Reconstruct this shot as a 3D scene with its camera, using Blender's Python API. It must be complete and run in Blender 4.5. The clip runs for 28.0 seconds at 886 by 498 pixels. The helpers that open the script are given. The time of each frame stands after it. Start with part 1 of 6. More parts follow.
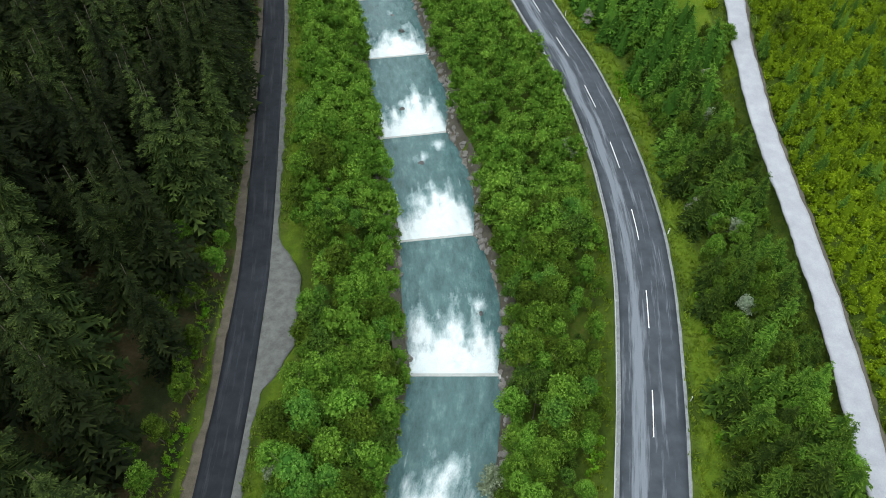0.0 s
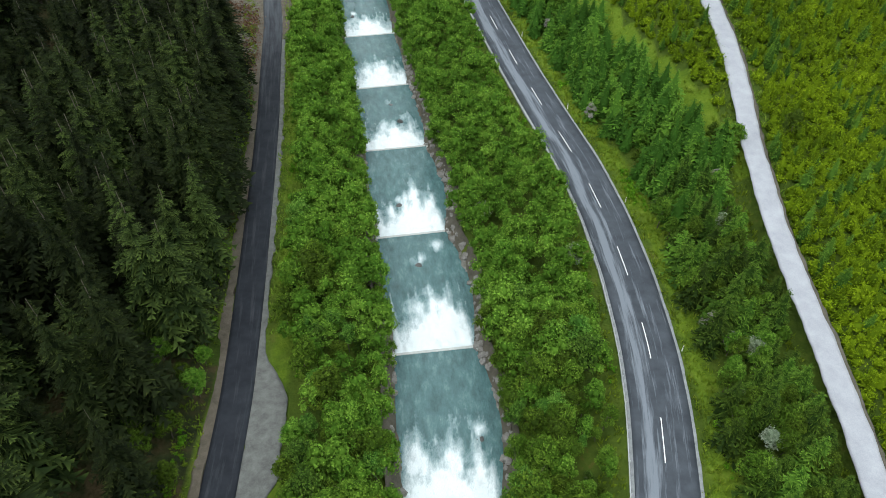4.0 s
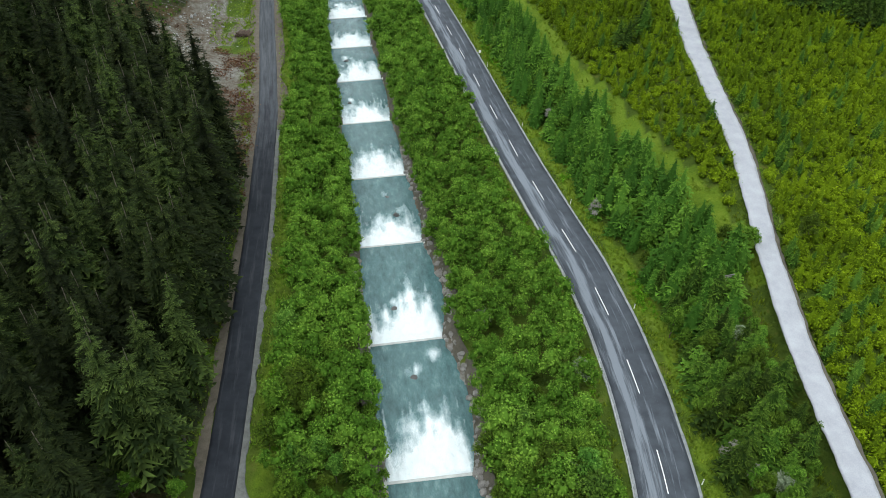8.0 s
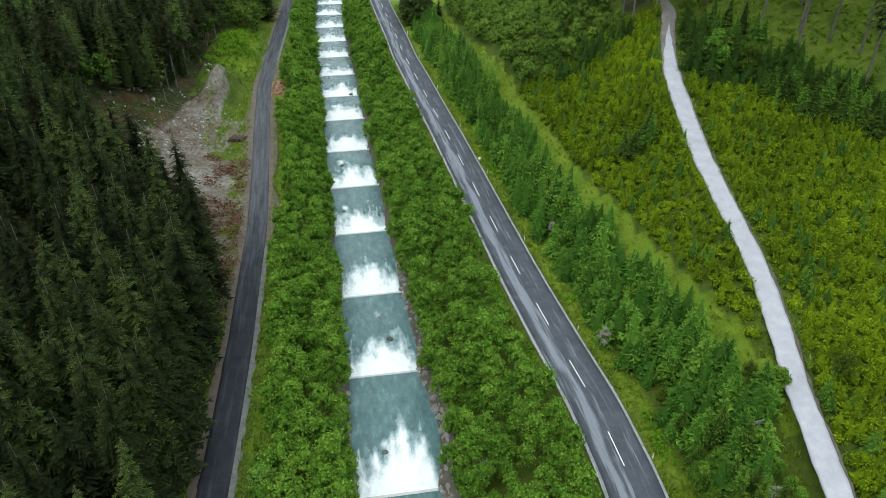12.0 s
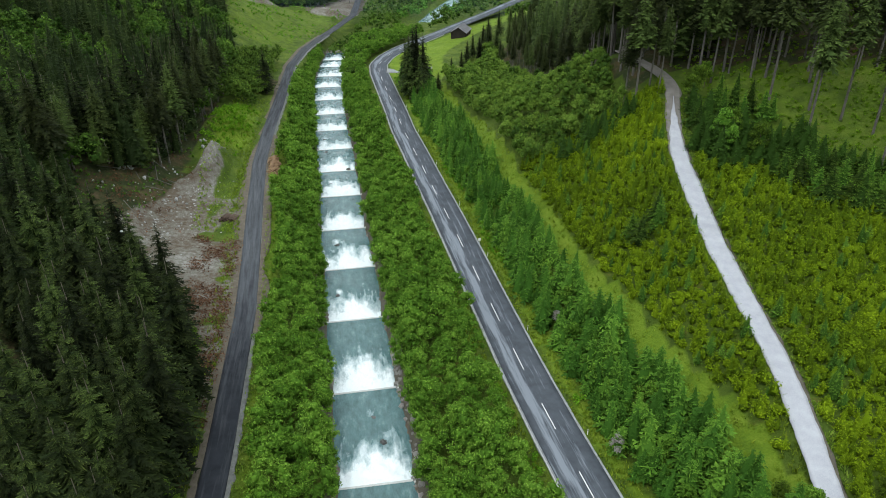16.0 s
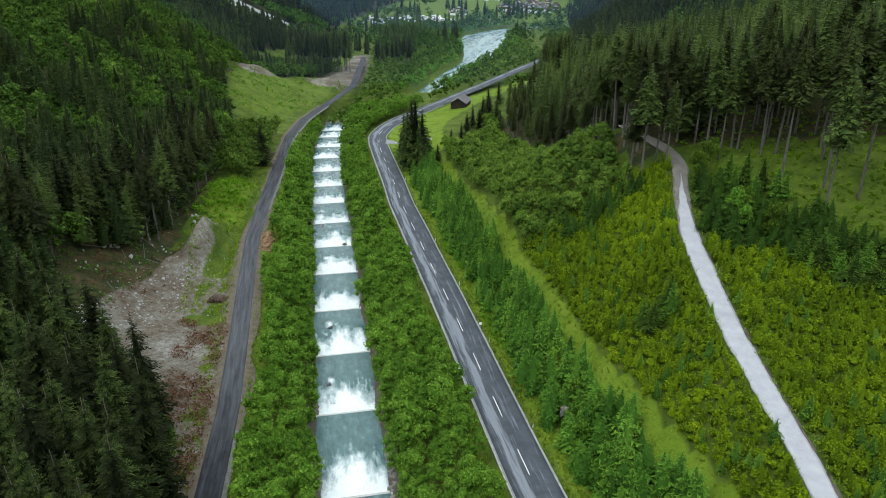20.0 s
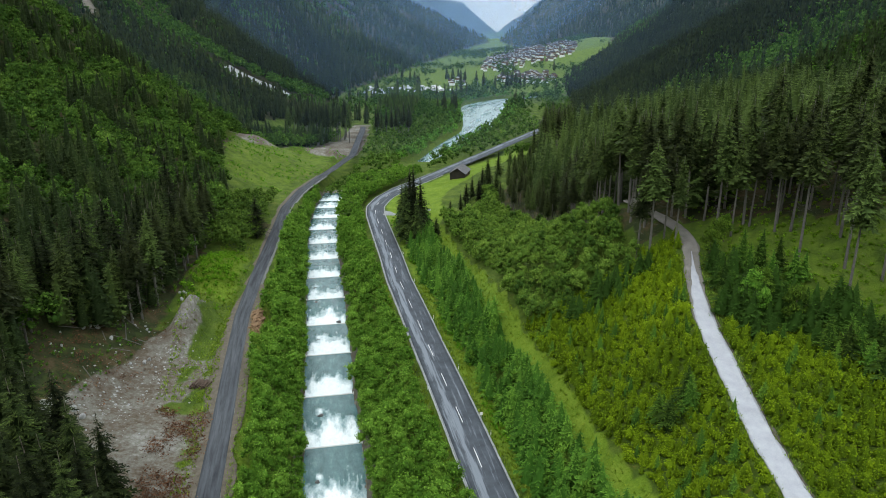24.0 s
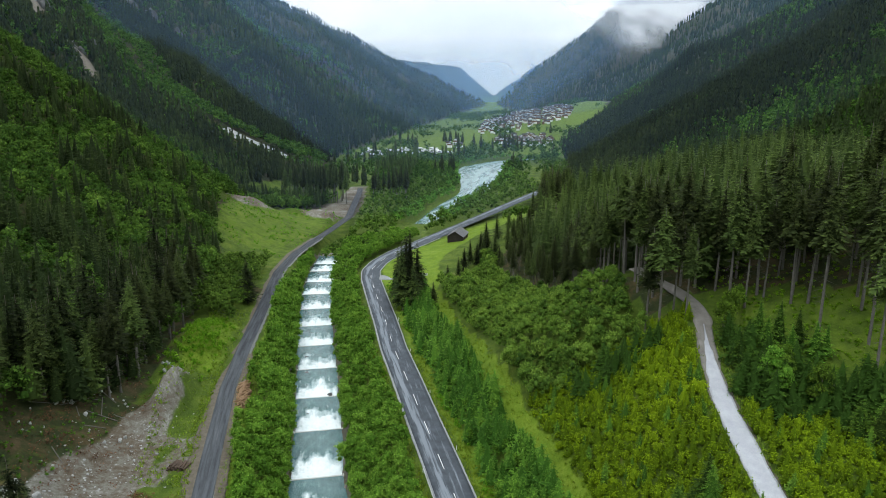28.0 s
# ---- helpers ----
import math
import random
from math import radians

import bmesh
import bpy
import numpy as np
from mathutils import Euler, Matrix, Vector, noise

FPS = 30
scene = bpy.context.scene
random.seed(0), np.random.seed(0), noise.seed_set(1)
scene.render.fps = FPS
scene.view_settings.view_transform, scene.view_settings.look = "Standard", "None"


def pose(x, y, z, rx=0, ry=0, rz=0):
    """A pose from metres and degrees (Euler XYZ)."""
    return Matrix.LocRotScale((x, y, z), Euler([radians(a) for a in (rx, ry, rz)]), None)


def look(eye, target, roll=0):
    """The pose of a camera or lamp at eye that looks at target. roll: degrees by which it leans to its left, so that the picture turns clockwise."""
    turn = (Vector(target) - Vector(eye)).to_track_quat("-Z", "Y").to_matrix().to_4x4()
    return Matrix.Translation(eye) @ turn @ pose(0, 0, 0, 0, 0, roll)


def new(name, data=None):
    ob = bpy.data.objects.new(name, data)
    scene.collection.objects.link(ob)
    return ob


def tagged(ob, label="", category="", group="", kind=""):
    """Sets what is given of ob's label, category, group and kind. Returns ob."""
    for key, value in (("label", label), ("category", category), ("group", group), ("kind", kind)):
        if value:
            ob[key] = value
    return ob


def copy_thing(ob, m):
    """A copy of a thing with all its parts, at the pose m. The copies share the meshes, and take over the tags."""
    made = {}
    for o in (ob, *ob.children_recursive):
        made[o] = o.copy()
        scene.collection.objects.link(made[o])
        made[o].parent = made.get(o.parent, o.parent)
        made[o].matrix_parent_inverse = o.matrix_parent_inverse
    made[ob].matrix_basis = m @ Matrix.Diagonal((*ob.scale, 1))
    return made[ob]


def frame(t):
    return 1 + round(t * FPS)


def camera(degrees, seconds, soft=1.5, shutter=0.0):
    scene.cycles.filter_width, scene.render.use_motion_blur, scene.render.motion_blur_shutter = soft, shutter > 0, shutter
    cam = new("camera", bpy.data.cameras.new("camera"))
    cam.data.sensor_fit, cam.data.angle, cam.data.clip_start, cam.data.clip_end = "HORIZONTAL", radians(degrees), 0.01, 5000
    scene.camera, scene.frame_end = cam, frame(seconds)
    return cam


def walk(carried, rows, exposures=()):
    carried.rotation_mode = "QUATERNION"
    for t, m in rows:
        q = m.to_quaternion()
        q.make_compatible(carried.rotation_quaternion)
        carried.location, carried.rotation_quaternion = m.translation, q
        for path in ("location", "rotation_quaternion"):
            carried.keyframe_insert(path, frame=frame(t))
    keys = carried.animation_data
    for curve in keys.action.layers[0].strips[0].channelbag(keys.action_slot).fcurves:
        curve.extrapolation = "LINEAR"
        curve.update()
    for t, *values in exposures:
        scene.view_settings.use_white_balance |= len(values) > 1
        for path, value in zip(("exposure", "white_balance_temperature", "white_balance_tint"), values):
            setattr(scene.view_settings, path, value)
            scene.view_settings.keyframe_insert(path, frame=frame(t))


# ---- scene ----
FOV = 63.62
PATH = [
    (0, 0.000, 0.000, 78.500, 0.000, -49.165, 0.187),
    (1, 0.005, 2.468, 78.682, -0.021, -48.105, 0.260),
    (2, 0.037, 4.922, 78.869, -0.029, -46.994, 0.315),
    (3, 0.092, 7.364, 79.060, -0.026, -45.844, 0.351),
    (4, 0.168, 9.796, 79.254, -0.013, -44.667, 0.370),
    (5, 0.265, 12.217, 79.450, 0.009, -43.473, 0.374),
    (6, 0.378, 14.631, 79.647, 0.039, -42.270, 0.365),
    (7, 0.507, 17.036, 79.842, 0.076, -41.062, 0.344),
    (8, 0.649, 19.435, 80.037, 0.119, -39.855, 0.312),
    (8.5, 0.724, 20.632, 80.133, 0.142, -39.252, 0.293),
    (9, 0.802, 21.828, 80.228, 0.166, -38.650, 0.271),
    (9.1, 1.007, 24.841, 80.463, 0.230, -37.134, 0.209),
    (9.6, 1.092, 26.032, 80.554, 0.256, -36.536, 0.181),
    (10, 1.160, 26.984, 80.625, 0.278, -36.058, 0.159),
    (11, 1.334, 29.360, 80.799, 0.332, -34.865, 0.099),
    (12, 1.510, 31.731, 80.966, 0.386, -33.674, 0.036),
    (13, 1.686, 34.098, 81.123, 0.439, -32.483, -0.028),
    (14, 1.860, 36.460, 81.270, 0.490, -31.289, -0.091),
    (15, 2.030, 38.818, 81.406, 0.538, -30.090, -0.153),
    (16, 2.193, 41.170, 81.529, 0.581, -28.884, -0.212),
    (17, 2.348, 43.516, 81.638, 0.619, -27.666, -0.266),
    (18, 2.493, 45.856, 81.733, 0.650, -26.437, -0.314),
    (19, 2.625, 48.190, 81.812, 0.673, -25.193, -0.354),
    (20, 2.742, 50.515, 81.873, 0.687, -23.935, -0.384),
    (21, 2.842, 52.832, 81.916, 0.692, -22.662, -0.404),
    (22, 2.924, 55.140, 81.940, 0.685, -21.375, -0.412),
    (23, 2.984, 57.436, 81.942, 0.666, -20.077, -0.406),
    (24, 3.020, 59.721, 81.923, 0.634, -18.770, -0.385),
    (25, 3.032, 61.992, 81.881, 0.588, -17.462, -0.347),
    (26, 3.016, 64.248, 81.815, 0.526, -16.157, -0.291),
    (27, 2.970, 66.487, 81.723, 0.448, -14.866, -0.215),
    (27.5, 2.936, 67.600, 81.667, 0.402, -14.229, -0.169),
    (27.7, 2.921, 68.000, 81.645, 0.384, -14.000, -0.151),
    (28, 2.921, 68.000, 81.645, 0.384, -14.000, -0.151),
]
cam = camera(FOV, 28.0, soft=0.85)
walk(cam, [(t, pose(x, y, z, 90 + pitch, 0, yaw) @ pose(0, 0, 0, 0, 0, roll)) for t, x, y, z, yaw, pitch, roll in PATH])

# ---- light: an overcast day ----
SKY_STRENGTH, SUN_STRENGTH, EXPOSURE = 0.10, 0.55, 0.84
scene.view_settings.exposure = EXPOSURE
world = bpy.data.worlds.new("overcast_sky")
scene.world = world
world.use_nodes = True


def link_nodes(tree, pairs):
    for a, b in pairs:
        tree.links.new(a, b)


def make_world():
    t = world.node_tree
    t.nodes.clear()
    out, bg = t.nodes.new("ShaderNodeOutputWorld"), t.nodes.new("ShaderNodeBackground")
    sky = t.nodes.new("ShaderNodeTexSky")
    sky.sky_type, sky.sun_disc = "NISHITA", False
    sky.sun_elevation, sky.sun_rotation = radians(58), radians(200)
    co = t.nodes.new("ShaderNodeTexCoord")
    mp = t.nodes.new("ShaderNodeMapping")
    mp.inputs["Scale"].default_value = (1.6, 1.6, 5.0)
    no = t.nodes.new("ShaderNodeTexNoise")
    no.inputs["Scale"].default_value, no.inputs["Detail"].default_value = 2.6, 7.0
    ramp = t.nodes.new("ShaderNodeValToRGB")
    ramp.color_ramp.elements[0].position, ramp.color_ramp.elements[1].position = 0.36, 0.62
    ramp.color_ramp.elements[0].color = (0.80, 0.83, 0.87, 1)
    ramp.color_ramp.elements[1].color = (0.97, 0.98, 1.0, 1)
    gain = t.nodes.new("ShaderNodeMixRGB")
    gain.blend_type = "MULTIPLY"
    gain.inputs[0].default_value, gain.inputs[2].default_value = 1.0, (12.5, 13.1, 12.9, 1)
    # an overcast sky is about three times as bright overhead as at the horizon
    split = t.nodes.new("ShaderNodeSeparateXYZ")
    rise = t.nodes.new("ShaderNodeMath")
    rise.operation, rise.use_clamp = "MULTIPLY_ADD", True
    rise.inputs[1].default_value, rise.inputs[2].default_value = 0.41, 0.595
    dome = t.nodes.new("ShaderNodeMixRGB")
    dome.blend_type = "MULTIPLY"
    dome.inputs[0].default_value = 1.0
    mix = t.nodes.new("ShaderNodeMixRGB")
    mix.inputs[0].default_value = 0.94
    link_nodes(t, [(co.outputs["Generated"], mp.inputs["Vector"]), (mp.outputs[0], no.inputs["Vector"]), (no.outputs["Fac"], ramp.inputs[0]),
                   (ramp.outputs[0], gain.inputs[1]), (co.outputs["Generated"], split.inputs[0]), (split.outputs[2], rise.inputs[0]), (gain.outputs[0], dome.inputs[1]), (rise.outputs[0], dome.inputs[2]), (sky.outputs[0], mix.inputs[1]), (dome.outputs[0], mix.inputs[2]), (mix.outputs[0], bg.inputs[0]), (bg.outputs[0], out.inputs[0])])
    bg.inputs[1].default_value = SKY_STRENGTH


make_world()
sun_data = bpy.data.lights.new("sun", "SUN")
sun_data.energy, sun_data.angle, sun_data.color = SUN_STRENGTH, radians(40), (1.0, 0.985, 0.96)
sun = new("sun", sun_data)
sun.matrix_world = look((-60, -80, 200), (0, 0, 0))

# ---- node helpers and materials ----


def material(name, rough=0.8, spec=0.3):
    m = bpy.data.materials.new(name)
    m.use_nodes = True
    b = m.node_tree.nodes["Principled BSDF"]
    b.inputs["Roughness"].default_value = rough
    b.inputs["Specular IOR Level"].default_value = spec
    return m, m.node_tree, b


def noise_tex(t, scale, detail=4.0, vec=None, rough=0.55):
    n = t.nodes.new("ShaderNodeTexNoise")
    n.inputs["Scale"].default_value, n.inputs["Detail"].default_value, n.inputs["Roughness"].default_value = scale, detail, rough
    if vec is None:
        vec = t.nodes.new("ShaderNodeTexCoord").outputs["Object"]
    t.links.new(vec, n.inputs["Vector"])
    return n.outputs["Fac"]


def ramp(t, fac, stops):
    r = t.nodes.new("ShaderNodeValToRGB")
    while len(r.color_ramp.elements) < len(stops):
        r.color_ramp.elements.new(0.5)
    for e, (p, c) in zip(r.color_ramp.elements, stops):
        e.position = p
        e.color = (*c, 1) if len(c) == 3 else c
    t.links.new(fac, r.inputs[0])
    return r.outputs[0]


def mix(t, fac, a, b, kind="MIX"):
    m = t.nodes.new("ShaderNodeMixRGB")
    m.blend_type = kind
    for socket, v in zip(m.inputs, (fac, a, b)):
        if isinstance(v, bpy.types.NodeSocket):
            t.links.new(v, socket)
        elif isinstance(v, tuple):
            socket.default_value = (*v, 1)
        else:
            socket.default_value = v
    return m.outputs[0]


def calc(t, op, a, b=0.0, clamp=False):
    m = t.nodes.new("ShaderNodeMath")
    m.operation, m.use_clamp = op, clamp
    for socket, v in zip(m.inputs, (a, b)):
        if isinstance(v, bpy.types.NodeSocket):
            t.links.new(v, socket)
        else:
            socket.default_value = v
    return m.outputs[0]


def attribute(t, name):
    a = t.nodes.new("ShaderNodeAttribute")
    a.attribute_name = name
    return a.outputs["Fac"]


def bump(t, b, height, strength=0.4, distance=0.1):
    n = t.nodes.new("ShaderNodeBump")
    n.inputs["Strength"].default_value, n.inputs["Distance"].default_value = strength, distance
    t.links.new(height, n.inputs["Height"])
    t.links.new(n.outputs[0], b.inputs["Normal"])


def plain(name, dark, light, scale=3.0, rough=0.8, spec=0.3, metal=0.0, relief=0.3):
    """A mottled surface: coarse stains with fine grain over them."""
    m, t, b = material(name, rough, spec)
    f = calc(t, "ADD", calc(t, "MULTIPLY", noise_tex(t, scale * 0.35, 6, rough=0.65), 0.55), calc(t, "MULTIPLY", noise_tex(t, scale * 5, 5, rough=0.7), 0.45))
    t.links.new(ramp(t, f, [(0.32, dark), (0.68, light)]), b.inputs["Base Color"])
    b.inputs["Metallic"].default_value = metal
    bump(t, b, noise_tex(t, scale * 5, 3), relief, 0.03)
    return m


def foliage(name, dark, mid, light, through_light=0.3):
    """Leaves: tone per clump, shifted per plant, part of the light shines through."""
    m, t, b = material(name, 0.75, 0.06)
    info = t.nodes.new("ShaderNodeObjectInfo")
    tone = calc(t, "ADD", calc(t, "MULTIPLY", attribute(t, "tone"), 0.66), calc(t, "SUBTRACT", calc(t, "MULTIPLY", info.outputs["Random"], 0.50), 0.07))
    col = ramp(t, tone, [(0.12, dark), (0.5, mid), (0.88, light)])
    geo = t.nodes.new("ShaderNodeNewGeometry")
    hsv = t.nodes.new("ShaderNodeHueSaturation")
    t.links.new(calc(t, "ADD", calc(t, "MULTIPLY", geo.outputs["Random Per Island"], 0.55), 0.74), hsv.inputs["Value"])
    t.links.new(calc(t, "ADD", calc(t, "MULTIPLY", info.outputs["Random"], 0.05), 0.475), hsv.inputs["Hue"])
    t.links.new(col, hsv.inputs["Color"])
    t.links.new(hsv.outputs[0], b.inputs["Base Color"])
    tr = t.nodes.new("ShaderNodeBsdfTranslucent")
    t.links.new(hsv.outputs[0], tr.inputs["Color"])
    ms = t.nodes.new("ShaderNodeMixShader")
    ms.inputs[0].default_value = through_light
    out = t.nodes["Material Output"]
    link_nodes(t, [(b.outputs[0], ms.inputs[1]), (tr.outputs[0], ms.inputs[2]), (ms.outputs[0], out.inputs[0])])
    return m


M_ALDER = foliage("alder_leaves", (0.030, 0.066, 0.008), (0.076, 0.150, 0.014), (0.208, 0.335, 0.042), 0.25)
M_GROVE = foliage("grove_leaves", (0.030, 0.074, 0.012), (0.094, 0.182, 0.024), (0.210, 0.335, 0.055), 0.25)
M_WILLOW = foliage("silver_leaves", (0.12, 0.165, 0.09), (0.23, 0.29, 0.19), (0.37, 0.42, 0.31))
M_BIRCH = foliage("light_leaves", (0.024, 0.066, 0.010), (0.074, 0.160, 0.022), (0.175, 0.305, 0.046), 0.25)
# dark end lifted to paint haze over farther spruces; near ones get more contrast
M_SPRUCE = foliage("spruce_needles", (0.010, 0.017, 0.006), (0.023, 0.037, 0.010), (0.072, 0.100, 0.022), 0.1)
M_SPRUCE_NEAR = foliage("near_spruce_needles", (0.006, 0.011, 0.004), (0.019, 0.029, 0.008), (0.092, 0.119, 0.026), 0.08)
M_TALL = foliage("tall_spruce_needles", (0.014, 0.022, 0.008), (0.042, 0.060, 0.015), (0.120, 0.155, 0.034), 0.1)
M_YOUNG = foliage("young_spruce_needles", (0.013, 0.034, 0.006), (0.052, 0.105, 0.012), (0.172, 0.272, 0.030), 0.15)
M_SHRUB = foliage("shrub_leaves", (0.050, 0.097, 0.004), (0.138, 0.232, 0.006), (0.270, 0.405, 0.014), 0.25)
M_LUSH = foliage("lush_leaves", (0.040, 0.10, 0.006), (0.10, 0.215, 0.010), (0.18, 0.31, 0.020), 0.3)
M_BARK = plain("bark", (0.05, 0.042, 0.034), (0.15, 0.13, 0.11), 2.5, 0.9)
M_GREY_BARK = plain("grey_bark", (0.055, 0.052, 0.046), (0.17, 0.16, 0.145), 2.5, 0.9)
M_DRYTWIG = plain("grey_twigs", (0.13, 0.125, 0.11), (0.30, 0.29, 0.265), 5.0, 0.9)
M_WET_STONE = plain("wet_stone", (0.03, 0.03, 0.03), (0.12, 0.12, 0.115), 1.2, 0.35, relief=0.6)
M_CONCRETE = plain("wet_concrete", (0.30, 0.32, 0.31), (0.55, 0.57, 0.56), 2.0, 0.5)
M_STONE = plain("bank_stone", (0.09, 0.088, 0.082), (0.33, 0.32, 0.30), 1.2, 0.85, relief=0.6)
M_PALE_ROCK = plain("pale_rock", (0.17, 0.175, 0.175), (0.47, 0.48, 0.475), 1.3, 0.85, relief=0.6)
M_STEEL = plain("galvanised_steel", (0.42, 0.44, 0.45), (0.60, 0.62, 0.63), 4.0, 0.5, 0.5, 0.15, 0.1)
M_WHITE = plain("white_plastic", (0.70, 0.70, 0.70), (0.82, 0.82, 0.82), 8.0, 0.5, relief=0.05)
M_BLACK = plain("black_plastic", (0.02, 0.02, 0.02), (0.04, 0.04, 0.04), 8.0, 0.5, relief=0.05)
M_LINE = plain("road_paint", (0.55, 0.56, 0.57), (0.80, 0.80, 0.80), 5.0, 0.6, relief=0.1)
M_LOG = plain("cut_logs", (0.10, 0.062, 0.036), (0.31, 0.195, 0.11), 3.0, 0.85)
M_LOG_END = plain("sawn_log_ends", (0.32, 0.21, 0.12), (0.58, 0.41, 0.24), 5.0, 0.8)
M_OLD_LOG = plain("weathered_logs", (0.035, 0.026, 0.021), (0.12, 0.082, 0.06), 3.0, 0.9)
M_BARN = plain("dark_barn_boards", (0.012, 0.010, 0.009), (0.042, 0.034, 0.028), 3.0, 0.85)
M_BARN_ROOF = plain("grey_roof", (0.06, 0.06, 0.066), (0.14, 0.14, 0.15), 2.0, 0.7)
M_PLASTER = plain("white_plaster", (0.68, 0.68, 0.66), (0.85, 0.85, 0.83), 1.0, 0.8, relief=0.1)
M_CHALET = plain("chalet_wood", (0.09, 0.05, 0.03), (0.22, 0.13, 0.08), 1.5, 0.8)
M_ROOF_A = plain("brown_roof", (0.020, 0.018, 0.018), (0.052, 0.045, 0.042), 1.5, 0.75)
M_ROOF_B = plain("slate_roof", (0.05, 0.05, 0.055), (0.11, 0.11, 0.12), 1.5, 0.7)
M_GLASS = plain("window_glass", (0.02, 0.025, 0.03), (0.05, 0.06, 0.07), 2.0, 0.1, 0.6, relief=0.0)


def make_asphalt(name, dark, light, patch, patch_amount, low=0.60, high=0.72):
    m, t, b = material(name, 0.75, 0.14)
    co = t.nodes.new("ShaderNodeCombineXYZ")
    t.links.new(calc(t, "MULTIPLY", attribute(t, "across"), 1.0), co.inputs[0])
    t.links.new(calc(t, "MULTIPLY", attribute(t, "along"), 0.055), co.inputs[1])
    streak = noise_tex(t, 1.3, 6, co.outputs[0], 0.65)
    base = ramp(t, noise_tex(t, 0.5, 6), [(0.3, dark), (0.7, light)])
    lane = attribute(t, "wheel")
    f = calc(t, "MULTIPLY", ramp(t, calc(t, "ADD", streak, calc(t, "MULTIPLY", lane, 0.27)), [(low, (0, 0, 0)), (high, (1, 1, 1))]), patch_amount)
    col = mix(t, f, base, patch)
    col = mix(t, calc(t, "MULTIPLY", noise_tex(t, 30, 3), 0.35), col, (0.02, 0.02, 0.022))
    t.links.new(col, b.inputs["Base Color"])
    bump(t, b, noise_tex(t, 40, 2), 0.25, 0.02)
    return m


M_ROAD = make_asphalt("road_asphalt", (0.044, 0.053, 0.065), (0.076, 0.089, 0.106), (0.20, 0.228, 0.265), 0.95, 0.58, 0.72)
M_LANE = make_asphalt("lane_asphalt", (0.013, 0.016, 0.022), (0.028, 0.033, 0.042), (0.15, 0.165, 0.18), 0.75, 0.46, 0.95)
M_GRAVEL = plain("gravel", (0.065, 0.069, 0.064), (0.19, 0.198, 0.19), 3.0, 0.9, relief=0.8)
M_TRACK = plain("white_gravel", (0.25, 0.262, 0.295), (0.385, 0.40, 0.435), 1.5, 0.9, relief=0.5)
M_KERB = plain("pale_roadside_gravel", (0.12, 0.13, 0.135), (0.30, 0.32, 0.33), 3.0, 0.9, relief=0.5)
M_SOIL = plain("stony_soil", (0.032, 0.030, 0.022), (0.125, 0.115, 0.090), 2.0, 0.9, relief=0.8)
M_SCAR = plain("bare_slope_soil", (0.07, 0.06, 0.047), (0.23, 0.205, 0.17), 0.5, 0.9, relief=0.8)
M_DIRT = plain("brown_dirt", (0.046, 0.040, 0.028), (0.150, 0.130, 0.100), 2.2, 0.9, relief=0.6)
M_RUTS = plain("grey_track_earth", (0.085, 0.080, 0.070), (0.215, 0.205, 0.19), 1.4, 0.9, relief=0.6)


def make_ground():
    m, t, b = material("meadow_and_soil", 0.9, 0.15)
    grass = ramp(t, noise_tex(t, 0.16, 8, rough=0.7), [(0.30, (0.028, 0.052, 0.007)), (0.48, (0.055, 0.092, 0.010)), (0.60, (0.085, 0.125, 0.016)), (0.74, (0.13, 0.125, 0.035))])
    lush = ramp(t, calc(t, "ADD", calc(t, "MULTIPLY", noise_tex(t, 0.22, 8, rough=0.7), 0.6), calc(t, "MULTIPLY", noise_tex(t, 3.0, 6, rough=0.7), 0.4)), [(0.32, (0.055, 0.105, 0.008)), (0.5, (0.108, 0.178, 0.012)), (0.68, (0.180, 0.240, 0.030))])
    under = ramp(t, noise_tex(t, 0.5, 7, rough=0.7), [(0.3, (0.032, 0.062, 0.008)), (0.58, (0.068, 0.108, 0.012)), (0.78, (0.13, 0.090, 0.03))])
    wood = ramp(t, noise_tex(t, 0.25, 8, rough=0.7), [(0.3, (0.016, 0.024, 0.009)), (0.48, (0.030, 0.040, 0.013)), (0.58, (0.060, 0.048, 0.022)), (0.74, (0.105, 0.072, 0.042))])
    pit = ramp(t, calc(t, "ADD", calc(t, "MULTIPLY", noise_tex(t, 0.09, 5, rough=0.6), 0.45), calc(t, "MULTIPLY", noise_tex(t, 0.9, 9, rough=0.75), 0.55)), [(0.36, (0.062, 0.046, 0.030)), (0.46, (0.112, 0.094, 0.071)), (0.54, (0.165, 0.160, 0.140)), (0.66, (0.32, 0.325, 0.305))])
    edge = calc(t, "MULTIPLY", calc(t, "SUBTRACT", noise_tex(t, 0.35, 6), 0.5), 1.2)

    def mask(name):
        return calc(t, "MULTIPLY", calc(t, "ADD", calc(t, "SUBTRACT", attribute(t, name), 0.35), calc(t, "MULTIPLY", edge, attribute(t, name))), 4.0, True)

    col = mix(t, mask("under"), grass, under)
    col = mix(t, mask("lush"), col, lush)
    col = mix(t, mask("wood"), col, wood)
    col = mix(t, mask("pit"), col, pit)
    t.links.new(col, b.inputs["Base Color"])
    bump(t, b, noise_tex(t, 2.5, 8, rough=0.7), 1.0, 0.35)
    return m


M_GROUND = make_ground()


